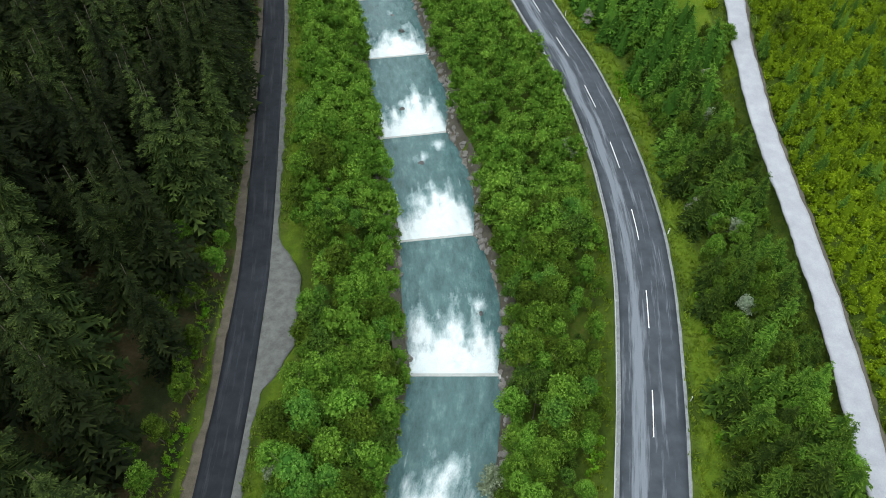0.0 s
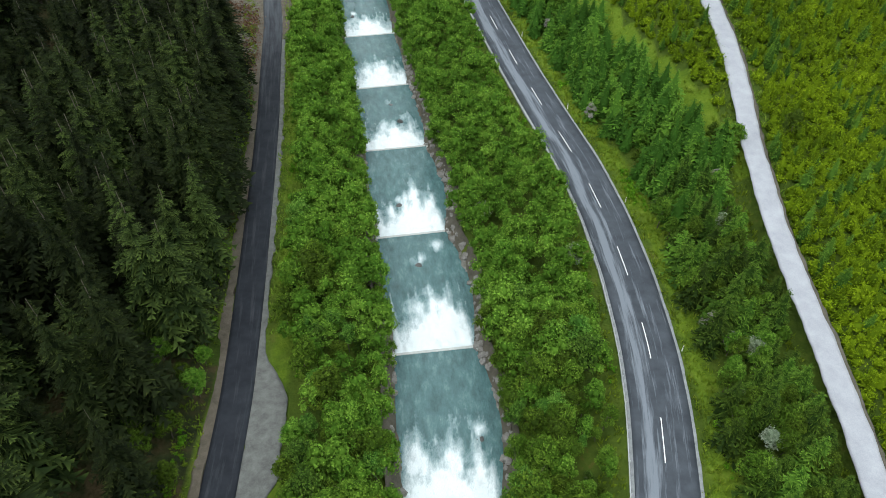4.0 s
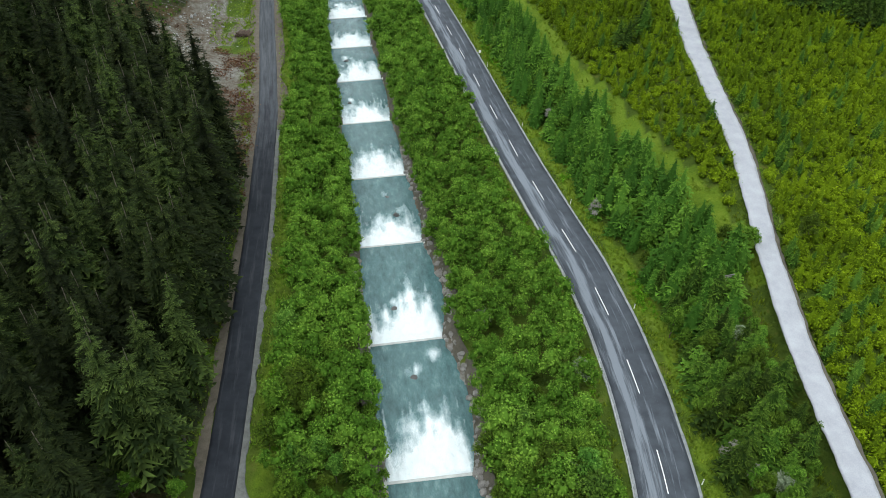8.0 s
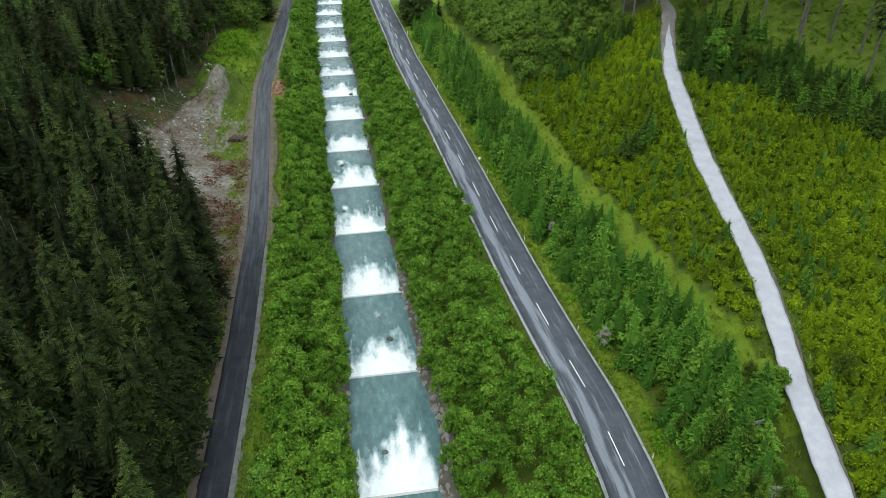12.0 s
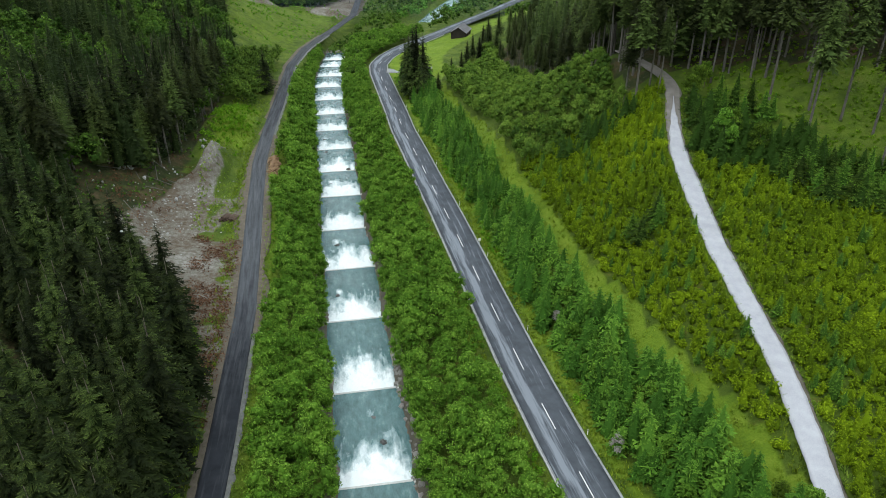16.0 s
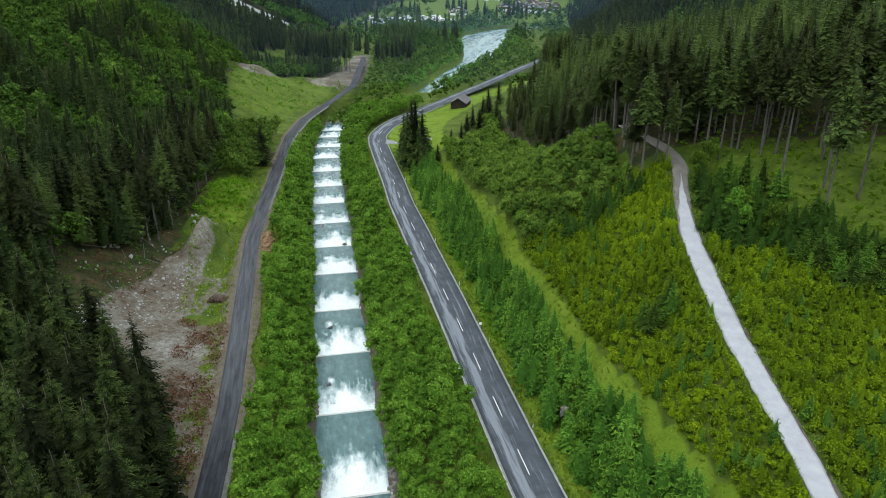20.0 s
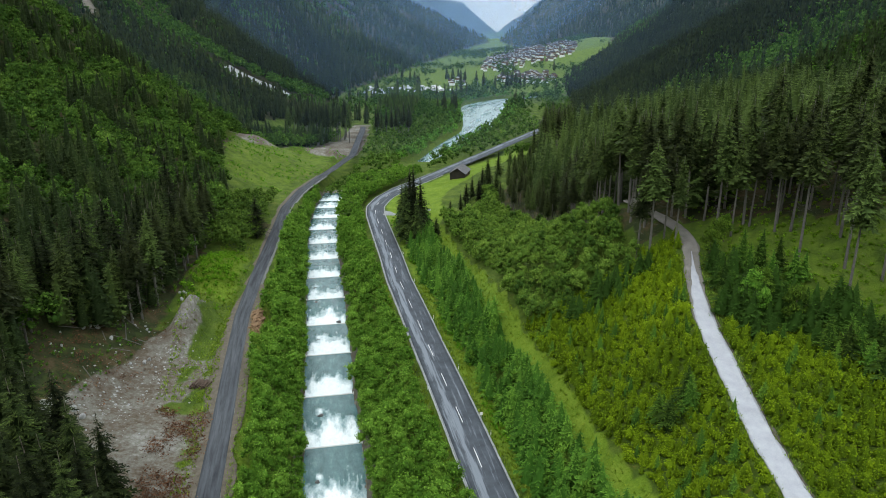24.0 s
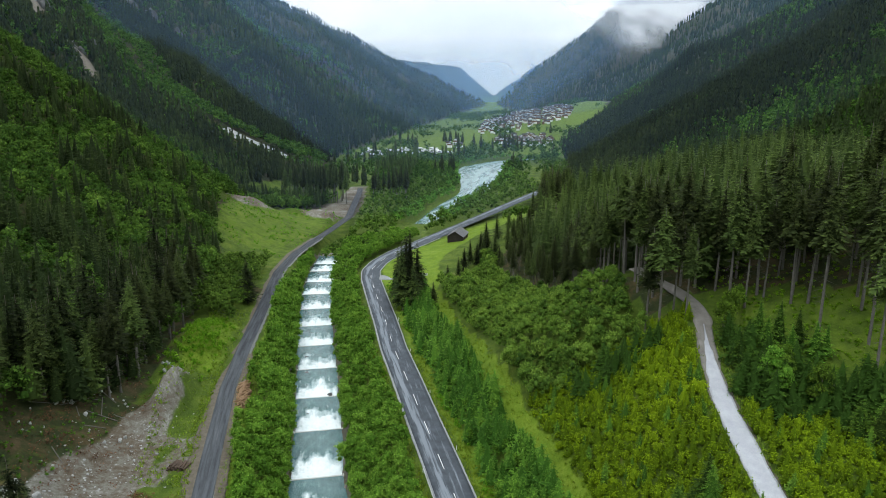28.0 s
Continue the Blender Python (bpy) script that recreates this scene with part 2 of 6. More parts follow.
def make_water():
    m, t, b = material("glacial_water", 0.12, 0.5)
    co = t.nodes.new("ShaderNodeCombineXYZ")
    t.links.new(attribute(t, "across"), co.inputs[0])
    t.links.new(calc(t, "MULTIPLY", attribute(t, "along"), 0.42), co.inputs[1])
    flow = noise_tex(t, 1.1, 7, co.outputs[0], 0.65)
    deep = ramp(t, noise_tex(t, 0.7, 9, co.outputs[0], 0.72), [(0.3, (0.020, 0.064, 0.068)), (0.55, (0.060, 0.138, 0.142)), (0.74, (0.15, 0.25, 0.255))])
    fine = noise_tex(t, 3.2, 8, co.outputs[0], 0.7)
    tiny = noise_tex(t, 9.0, 6, co.outputs[0], 0.75)
    ragged = calc(t, "ADD", calc(t, "MULTIPLY", calc(t, "SUBTRACT", fine, 0.5), 1.0), calc(t, "MULTIPLY", calc(t, "SUBTRACT", tiny, 0.5), 0.7))
    fo = calc(t, "ADD", calc(t, "SUBTRACT", calc(t, "MULTIPLY", attribute(t, "foam"), 1.30), 0.22), calc(t, "MULTIPLY", ragged, 0.85))
    f = calc(t, "MULTIPLY", fo, 1.0, True)
    froth = ramp(t, calc(t, "ADD", calc(t, "MULTIPLY", f, 0.8), calc(t, "MULTIPLY", calc(t, "SUBTRACT", tiny, 0.5), 0.7)), [(0.15, (0.30, 0.44, 0.47)), (0.5, (0.52, 0.62, 0.65)), (0.9, (0.745, 0.80, 0.82))])
    t.links.new(mix(t, f, deep, froth), b.inputs["Base Color"])
    t.links.new(calc(t, "ADD", calc(t, "MULTIPLY", f, 0.6), 0.16), b.inputs["Roughness"])
    bump(t, b, calc(t, "ADD", flow, calc(t, "MULTIPLY", fine, 0.5)), 0.55, 0.25)
    return m


M_WATER = make_water()


def make_veil(name, tint):
    """A see-through veil: mostly clear, with a tint that paints haze or low cloud, thicker in drifts."""
    m = bpy.data.materials.new(name)
    m.use_nodes = True
    t = m.node_tree
    t.nodes.clear()
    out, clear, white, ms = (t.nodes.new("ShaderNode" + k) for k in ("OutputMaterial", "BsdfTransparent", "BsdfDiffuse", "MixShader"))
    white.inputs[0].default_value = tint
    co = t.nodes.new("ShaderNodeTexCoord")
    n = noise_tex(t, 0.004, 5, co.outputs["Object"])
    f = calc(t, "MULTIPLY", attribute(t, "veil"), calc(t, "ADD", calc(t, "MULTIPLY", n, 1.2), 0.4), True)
    link_nodes(t, [(f, ms.inputs[0]), (clear.outputs[0], ms.inputs[1]), (white.outputs[0], ms.inputs[2]), (ms.outputs[0], out.inputs[0])])
    return m


M_HAZE = make_veil("haze_tint", (0.25, 0.45, 0.80, 1))
M_CLOUD = make_veil("low_cloud", (0.93, 0.95, 1.0, 1))

# ---- geometry helpers ----


def vnoise(x, y, seed=0):
    """Smooth lattice noise, 0 to 1, for arrays."""
    x, y = np.asarray(x, float), np.asarray(y, float)
    xi, yi = np.floor(x).astype(np.int64), np.floor(y).astype(np.int64)
    fx, fy = x - xi, y - yi
    fx, fy = fx * fx * (3 - 2 * fx), fy * fy * (3 - 2 * fy)

    def h(a, b):
        n = (a * 374761393 + b * 668265263 + seed * 974711) & 0x7FFFFFFF
        n = ((n ^ (n >> 13)) * 1274126177) & 0x7FFFFFFF
        return ((n ^ (n >> 16)) & 0xFFFF) / 65535.0

    return (h(xi, yi) * (1 - fx) + h(xi + 1, yi) * fx) * (1 - fy) + (h(xi, yi + 1) * (1 - fx) + h(xi + 1, yi + 1) * fx) * fy


def fnoise(x, y, seed=0, octaves=4):
    return sum(vnoise(x * 2**k, y * 2**k, seed + 7 * k) * 0.5**k for k in range(octaves)) / sum(0.5**k for k in range(octaves))


def mesh_of(name, verts, faces, mats, attrs=None, index=None, smooth=False):
    """A mesh from arrays: faces all of one size."""
    verts, faces = np.asarray(verts, np.float32), np.asarray(faces, np.int32)
    me = bpy.data.meshes.new(name)
    n = faces.shape[1]
    me.vertices.add(len(verts))
    me.vertices.foreach_set("co", verts.ravel())
    me.loops.add(faces.size)
    me.loops.foreach_set("vertex_index", faces.ravel())
    me.polygons.add(len(faces))
    me.polygons.foreach_set("loop_start", np.arange(0, faces.size, n, dtype=np.int32))
    if index is not None:
        me.polygons.foreach_set("material_index", np.asarray(index, np.int32))
    for m in mats if isinstance(mats, (list, tuple)) else [mats]:
        me.materials.append(m)
    for key, values in (attrs or {}).items():
        me.attributes.new(key, "FLOAT", "POINT").data.foreach_set("value", np.asarray(values, np.float32))
    if smooth:
        me.polygons.foreach_set("use_smooth", np.ones(len(faces), bool))
    me.update(calc_edges=True)
    return me


def part(name, data, parent, label="", m=None):
    ob = new(name, data)
    ob.parent = parent
    if m is not None:
        ob.matrix_local = m
    return tagged(ob, label)


def bm_mesh(name, build, mat, smooth=False):
    bm = bmesh.new()
    build(bm)
    me = bpy.data.meshes.new(name)
    bm.to_mesh(me)
    bm.free()
    for mm in mat if isinstance(mat, (list, tuple)) else [mat]:
        me.materials.append(mm)
    if smooth:
        me.polygons.foreach_set("use_smooth", np.ones(len(me.polygons), bool))
    return me


def add_box(bm, x0, x1, y0, y1, z0, z1, bevel=0.0, m=None):
    made = bmesh.ops.create_cube(bm, size=1.0)["verts"]
    bmesh.ops.transform(bm, verts=made, matrix=Matrix.Translation(((x0 + x1) / 2, (y0 + y1) / 2, (z0 + z1) / 2)) @ Matrix.Diagonal((x1 - x0, y1 - y0, z1 - z0, 1)))
    if bevel:
        edges = list({e for v in made for e in v.link_edges})
        made = list({v for f in bmesh.ops.bevel(bm, geom=edges, offset=bevel, segments=1, affect="EDGES")["faces"] for v in f.verts} | {v for v in made if v.is_valid})
    if m is not None:
        bmesh.ops.transform(bm, verts=made, matrix=m)


# ---- the plan: lines that run up the valley, as functions of y ----
RIVER = [(-3.6, -5), (-1.9, 23.5), (-0.3, 32.4), (0.6, 37.0), (1.2, 42.0), (1.6, 46.7), (-0.7, 70.2), (-4.9, 94.0), (-8.7, 117.8), (-12.6, 139.8), (-17.2, 162.5), (-20.8, 184.0), (-25.3, 204.5),
         (-28.6, 226.0), (-32.5, 245.0), (-35.8, 265.0), (-40.0, 284.5), (-43.3, 304.0), (-46.7, 323.5), (-50.0, 343.0), (-52.0, 361.5), (-53.6, 379.5), (-54.2, 393.0), (-54.5, 420)]
CRESTS = [23.5] + [y for x, y in RIVER[5:-1]]
HALF = 5.25
MAIN = [(19.0, -5), (20.0, 18), (22.0, 29.5), (23.6, 38.0), (25.2, 48.7), (26.3, 57), (26.9, 66.5), (26.6, 79.3), (25.4, 92.0), (22.9, 105.8), (18.4, 122.8), (15.0, 136.5), (12.1, 149.4),
        (9.3, 162.0), (6.6, 174.4), (4.1, 186.0), (1.6, 197.5), (-2.6, 216.0), (-7.4, 238.0), (-12.6, 261.0), (-17.0, 285.5), (-22.6, 314.0), (-27.2, 338.0), (-28.8, 352), (-26.5, 368), (-20.5, 386),
        (-12.0, 402.0), (2.3, 433.2), (21.9, 474.3), (42.1, 518.0), (60.8, 557.0), (82, 600)]
LANE = [(-24.0, -5), (-24.4, 20), (-24.5, 34.8), (-24.6, 42.0), (-25.0, 50.0), (-25.5, 60), (-27.7, 81.0), (-30.2, 103.0), (-32.4, 121), (-34.8, 137.0), (-37.5, 156.0), (-42.2, 180.0), (-47.6, 206.0),
        (-53.9, 238.0), (-57.6, 267.0), (-60.6, 296.0), (-63.5, 322.0), (-67.0, 352.0), (-67.0, 385.0), (-64.0, 410.0), (-59.8, 438.0), (-55.0, 478.0), (-57.5, 520), (-60.5, 575.0), (-66, 640)]
TRACK = [(42.5, -5), (43.3, 20), (43.9, 32.0), (44.8, 40), (45.6, 50), (46.1, 62.2), (46.1, 72.1), (46.5, 83.5), (47.9, 97.0), (49.2, 110.0), (49.9, 122.4), (49.4, 133.4), (48.6, 147), (48.4, 162.0),
         (48.8, 179.2), (51.1, 192.1), (53.3, 201.0), (54.6, 207.0), (52.8, 213.5), (48.5, 220), (45, 227), (52, 240), (67, 262)]
STRIP = [(47.5, 97), (42.0, 113), (38.4, 125), (33.6, 140), (30.2, 152), (26.3, 165), (23.4, 179), (21.2, 190), (18.8, 201), (15.4, 217), (13.0, 229), (10.4, 247), (8.0, 262), (4.8, 274), (-1.9, 312), (-8, 350)]


FOREST_FRONT = [(46, 196), (45, 203), (43.5, 207), (41.6, 219), (39.7, 234), (36.7, 265), (30, 291), (20, 320), (22, 345), (30, 375), (44, 392), (51, 425), (59, 470), (66, 510)]
TOE_Y, TOE_X = [140, 186, 204, 213, 227, 246, 284, 347, 404, 465, 488, 506, 560], [-24, -38, -37, -27, -22, -18, -19, -21, -44, -62, -62, -30, -14]


def along(line, y):
    a = np.array(line, float)
    return np.interp(y, a[:, 1], a[:, 0])


def z_river(y):
    y = np.asarray(y, float)
    return np.where(y < 900, -0.02 * (y - 60), -16.8 - 0.014 * (y - 900))


def z_main(y):
    return z_river(y) + np.interp(y, [40, 90, 175, 250, 330, 450, 560], [5.3, 5.6, 7.5, 8.0, 7.5, 7.5, 8])


def z_lane(y):
    return z_river(y) + np.interp(y, [40, 70, 146, 250, 330, 480], [3.2, 3.0, 5.0, 6.0, 7.0, 7.0])


def z_track(y):
    return np.interp(y, [-5, 20, 60, 100, 150, 190, 220, 250], [8.5, 9.5, 11.2, 13.5, 22, 31, 37, 42])


def pool(y):
    """0 at each weir, 1 in the middle of the pool between two weirs."""
    f = np.interp(y, [1.0] + CRESTS + [410.0], np.arange(len(CRESTS) + 2))
    return np.sin(np.pi * (f - np.floor(f)))


def edge_left(y):
    return HALF + 0.45 + 0.45 * pool(y)


def edge_right(y):
    return HALF + 0.35 + pool(y) * (0.45 + 1.35 * smooth(140, 100, y) * smooth(40, 50, y))


def smooth(a, b, v):
    f = np.clip((v - a) / (b - a), 0, 1)
    return f * f * (3 - 2 * f)


def ground_near(x, y):
    r, m, l, k = along(RIVER, y), along(MAIN, y), along(LANE, y), along(TRACK, y)
    zr, zm, zl, zk = z_river(y), z_main(y), z_lane(y), z_track(np.minimum(y, 250))
    m = np.maximum(m, r + HALF + 14)
    k = np.maximum(k, m + 30)
    el, er = edge_left(y) - 0.2, edge_right(y) - 0.2
    far = smooth(208, 300, y)
    zk = zk * (1 - far) + (zm + 13) * far
    xs = [l - 400, l - 120, l - 22, l - 7.5, l - 3.0, l + 3.4, r - el - 5, r - el - 1.8, r - el + 0.2, r + er - 0.2, r + er + 2.0, r + er + 5.5, m - 5.2, m - 3.9, m + 4.0, m + 8.5, k - 3.2, k + 2.6, k + 40, k + 135, k + 300]
    zs = [zl + 215, zl + 50, zl + 4.5, zl + 0.3, zl, zl, zl - 0.3 * (zl - zr), zr + 1.5, zr - 1.0, zr - 1.0, zr + 1.7, zr + 2.6, zm - 0.4, zm, zm, zm - 0.5, zk - 0.2, zk, zk + np.interp(y, [0, 120, 180, 205, 240], [4, 3, 3, 11, 12]), zk + np.interp(y, [0, 170, 225], [57, 50, 20]), zk + np.interp(y, [0, 170, 225], [150, 150, 112])]
    z = np.zeros_like(x) + zs[0]
    for a, b, za, zb in zip(xs[:-1], xs[1:], zs[:-1], zs[1:]):
        f = np.clip((x - a) / np.maximum(b - a, 0.01), 0, 1)
        z = np.where(x >= a, za + (zb - za) * f, z)
    return z


BIG_RIVER = [(-16, 478), (-9, 498), (-4, 522), (5, 560), (14, 590), (22, 615), (27, 650), (31, 700), (34, 760), (40, 800), (70, 850), (110, 880)]


def big_half(y):
    return np.interp(y, [478, 560, 595, 625, 680, 755, 790, 850, 880], [4, 4.5, 5, 8.5, 13, 19, 19, 16, 14])


def ground_far(x, y):
    floor = z_river(y) + 3
    left = np.interp(y, [300, 430, 560, 700, 900, 1500, 2100, 2700, 3000, 3400, 4000, 4400], [-75, -105, -135, -110, -115, -30, 60, 150, -120, 0, 262, 262])
    right = np.interp(y, [300, 430, 560, 700, 1000, 1300, 1500, 1750, 2100, 2700, 3100, 3600, 4000, 4400], [120, 118, 118, 122, 152, 260, 340, 300, 200, 175, 420, 420, 290, 290])
    sl = np.interp(y, [300, 900, 1500, 2700, 3400, 4000], [0.62, 0.62, 0.60, 0.47, 0.5, 0.72])
    sr = np.interp(y, [300, 900, 1500, 2100, 2700, 4000], [0.58, 0.56, 0.52, 0.60, 0.85, 0.75])
    rough = fnoise(x / 160, y / 160, 3, 5) - 0.5
    dl, dr = np.maximum(left - x, 0), np.maximum(x - right, 0)
    # a gentle village slope on the valley's right side
    apron = np.exp(-(((y - 1500) / 330) ** 2)) * np.clip(x - 70, 0, 215) * 0.21
    z = floor + sl * dl + sr * dr + apron
    z += rough * np.clip((dl + dr) * 0.5, 0, 85)
    b = along(BIG_RIVER, y)
    channel = smooth(5, 0, np.abs(x - b) - big_half(y)) * ((y > 470) & (y < 890))
    z -= 3.4 * channel
    tops = 560 + 240 * fnoise(x / 700, y / 700, 9, 3)
    tops = np.where(y > 3300, 62 + 75 * fnoise(x / 260, y / 260, 19, 3), tops)
    return np.where(z > tops, tops + (z - tops) * 0.12, z)


def ground(x, y):
    x, y = np.atleast_1d(np.asarray(x, float)), np.atleast_1d(np.asarray(y, float))
    f = smooth(400, 540, y)
    side = smooth(110, 260, np.abs(x - along(RIVER, y)))
    z = ground_near(x, y) * (1 - f) + ground_far(x, y) * f
    r, m, l, k = along(RIVER, y), along(MAIN, y), along(LANE, y), along(TRACK, y)
    clear = np.minimum.reduce([np.abs(x - r) - 7.5, np.abs(x - m) - 5.5, np.abs(x - l) - 4.0, np.where(y < 252, np.abs(x - k) - 3.5, 99)])
    z = z + (fnoise(x / 9, y / 9, 5, 3) - 0.5) * 1.3 * smooth(0, 6, clear) * (1 - f) + (fnoise(x / 120, y / 120, 12, 4) - 0.5) * np.where(x > 0, 22, 60) * side * (1 - f)
    # spoil heap and scooped pit beside the lane
    heap = np.exp(-(((x + 64.2) / 3.0) ** 2) - (((y - 228) / 10) ** 2)) * 9.0 + np.exp(-(((x + 69) / 6.5) ** 2) - (((y - 262) / 17) ** 2)) * 6
    pit = np.exp(-(((x + 66) / 10) ** 2) - (((y - 200) / 26) ** 2)) * 3.0
    mounds = np.exp(-(((x + 110) / 11) ** 2) - (((y - 470) / 7) ** 2)) * 6.5 + np.exp(-(((x + 73) / 11) ** 2) - (((y - 486) / 6.5) ** 2)) * 5.0 + np.exp(-(((x + 90) / 8) ** 2) - (((y - 486) / 6) ** 2)) * 3
    off_road = smooth(2.6, 7, l - x)
    return z + (heap - pit + mounds) * off_road


def masks(x, y):
    """How far the ground is undergrowth, woodland floor or bare gravel."""
    r, m, l, k = along(RIVER, y), along(MAIN, y), along(LANE, y), along(TRACK, y)
    strip = along(STRIP, y)
    under = np.where((x > l + 8) & (x < m - 7), 1.0, 0) + np.where((x > m + 9) & (y < 330), 1.0, 0)
    under = np.where((np.abs(x - strip) < 2.6) & (y > 95), 0.0, np.minimum(under, 1))
    clearing = (x > k + 3) & (y > 188 - 0.85 * (x - k - 4)) & (y < 206) & (x < k + 60)
    under = np.where(clearing, 0.25, under)
    in_pit = (x < l - 2.5) & (x > l - 36) & (y > 140) & (y < 320)
    slope_debris = np.where((x < l - 19) & (x > l - 46) & (y > 165) & (y < 250), 0.62, 0.0)
    wood = slope_debris + np.where((x < l - 4.0) & ~in_pit & (y < 330), 1.0, 0.0) + np.where((x < l + np.interp(y, TOE_Y, TOE_X)) & (y < 440), 1.0, 0) + np.where((x > along(FOREST_FRONT, y) + 2) & (np.abs(x - k) > 2) & (y > 9 + np.interp(x, [46, 60, 72, 80, 130], [202, 204, 199, 194, 182])) & (y < 480), 1.0, 0)
    left = along([(-118, 430), (-150, 560), (-115, 700), (-118, 900), (-35, 1500), (55, 2100), (148, 2700), (-120, 3000), (0, 3400), (262, 4000)], y)
    right = along([(60, 430), (80, 560), (112, 700), (150, 1000), (280, 1300), (310, 1500), (300, 1750), (200, 2100), (177, 2700), (420, 3100), (290, 4000)], y)
    wood = wood + np.where((y > 440) & ((x < left) | (x > right)), 1, 0)
    edge = 2.4 * (fnoise(x / 7, y / 7, 24, 3) - 0.5)
    low = np.interp(y, [160, 167, 174, 181, 189, 203, 220, 228, 236], [-52, -58.7, -69, -72, -73.5, -72, -70, -67, -65.5]) + edge
    high = np.interp(y, [160, 167, 175, 188, 203, 221, 232, 238], [-45, -46, -51, -57.5, -58.7, -61.2, -63, -64]) + edge
    pit = np.clip(np.minimum(x - low, high - x) / 1.5 + 0.45, 0, 1) * ((y > 158) & (y < 238)) * (x < l - 2.5)
    verge = 0.75 * smooth(5.5, 3.0, l - x) * (x < l) * (y > 150) * (y < 206)
    patchy = 0.62 * (fnoise(x / 5, y / 7, 25, 3) > np.where((y > 126) & (y < 188), 0.44, 0.56)) * ((x < l - 2.5) & (x > l - 18) & (y > 120) & (y < 215))
    pit = np.maximum(np.maximum(pit, patchy), verge) + 0.9 * np.exp(-(((x + 63.6) / 1.8) ** 2) - (((y - 226) / 6) ** 2)) + 1.3 * np.exp(-(((x + 110) / 12) ** 2) - (((y - 469) / 8) ** 2)) + 1.2 * np.exp(-(((x + 73) / 12) ** 2) - (((y - 485) / 8) ** 2)) + 0.8 * np.exp(-(((x + 92) / 16) ** 2) - (((y - 494) / 4) ** 2))
    bank = np.where((x < r) & (x > r - edge_left(y) - 1.2) | (x > r) & (x < r + edge_right(y) + 1.6), 1.0, 0) * (y < 420)
    yard = 0.75 * smooth(492, 500, y - 0.15 * (x + 90)) * smooth(560, 548, y) * smooth(-112, -104, x) * (x < l + 2)
    gravel_flat = yard + ((y > 520) & (y < 640) & (np.abs(x + 62) < 14) & (x < l + 4)) * 0.8
    rag = 1.6 * (fnoise(x / 5, y / 5, 28, 3) - 0.5)

    def band(v, a, b, soft=2.0):
        return smooth(a - soft, a + soft, v + rag) * smooth(b + soft, b - soft, v + rag)

    lush = band(x - strip, -2.2, 2.3, 0.5) * ((y > 95) & (y < 345)) + 0.4 * clearing + 0.6 * band(x - l, 3.0, 7.0) * (y < 330) + 0.72 * band(x - m, 4.5, 8.5) * (y < 400)
    lush += 0.9 * band(x - m, 6, 28, 3) * band(y, 325, 560, 8) + 0.7 * band(l - x, 4, 15, 3) * band(y, 243, 290, 8) + 0.08 * band(l - x, 4, 15, 3) * band(y, 190, 243, 8) + 0.40 * band(l - x, 4, 62, 8) * band(y, 372, 490, 14) + 0.45 * ((y > 900) & (x > left) & (x < right))
    return {"lush": np.clip(lush, 0, 1), "under": under, "wood": np.clip(wood, 0, 1), "pit": np.clip(pit + bank + gravel_flat, 0, 1)}


def steps(fine0, fine1, step, low, high, growth):
    v = list(np.arange(fine0, fine1 + 0.01, step))
    s = step
    while v[-1] < high:
        s = min(s * growth, 160)
        v.append(v[-1] + s)
    s = step
    while v[0] > low:
        s = min(s * growth, 160)
        v.insert(0, v[0] - s)
    return np.array(v)


def build_ground():
    xs, ys = steps(-96, 96, 2.0, -2600, 2600, 1.06), steps(-4, 420, 2.0, -300, 4500, 1.03)
    gx, gy = np.meshgrid(xs, ys)
    x, y = gx.ravel(), gy.ravel()
    z = ground(x, y)
    nx, ny = len(xs), len(ys)
    i = (np.arange(ny - 1)[:, None] * nx + np.arange(nx - 1)[None]).ravel()
    faces = np.stack([i, i + 1, i + nx + 1, i + nx], 1)
    me = mesh_of("ground", np.stack([x, y, z], 1), faces, M_GROUND, masks(x, y), smooth=True)
    tagged(new("ground", me), "green valley ground with meadow, woodland floor and bare gravel", "ground", kind="structure")


build_ground()


def sample_line(line, y0, y1, step):
    """Points along a plan line, evenly spaced and smoothed, with their side directions and run."""
    a = np.array(line, float)
    ys = np.arange(min(y0, y1), max(y0, y1), 0.5)
    xs = np.interp(ys, a[:, 1], a[:, 0])
    kernel = np.hanning(25)
    kernel /= kernel.sum()
    xs = np.convolve(np.pad(xs, 12, mode="reflect", reflect_type="odd"), kernel, "valid")
    run = np.r_[0, np.cumsum(np.hypot(np.diff(xs), np.diff(ys)))]
    s = np.arange(0, run[-1], step)
    x, y = np.interp(s, run, xs), np.interp(s, run, ys)
    tx, ty = np.gradient(x), np.gradient(y)
    n = np.hypot(tx, ty)
    return x, y, ty / n, -tx / n, s


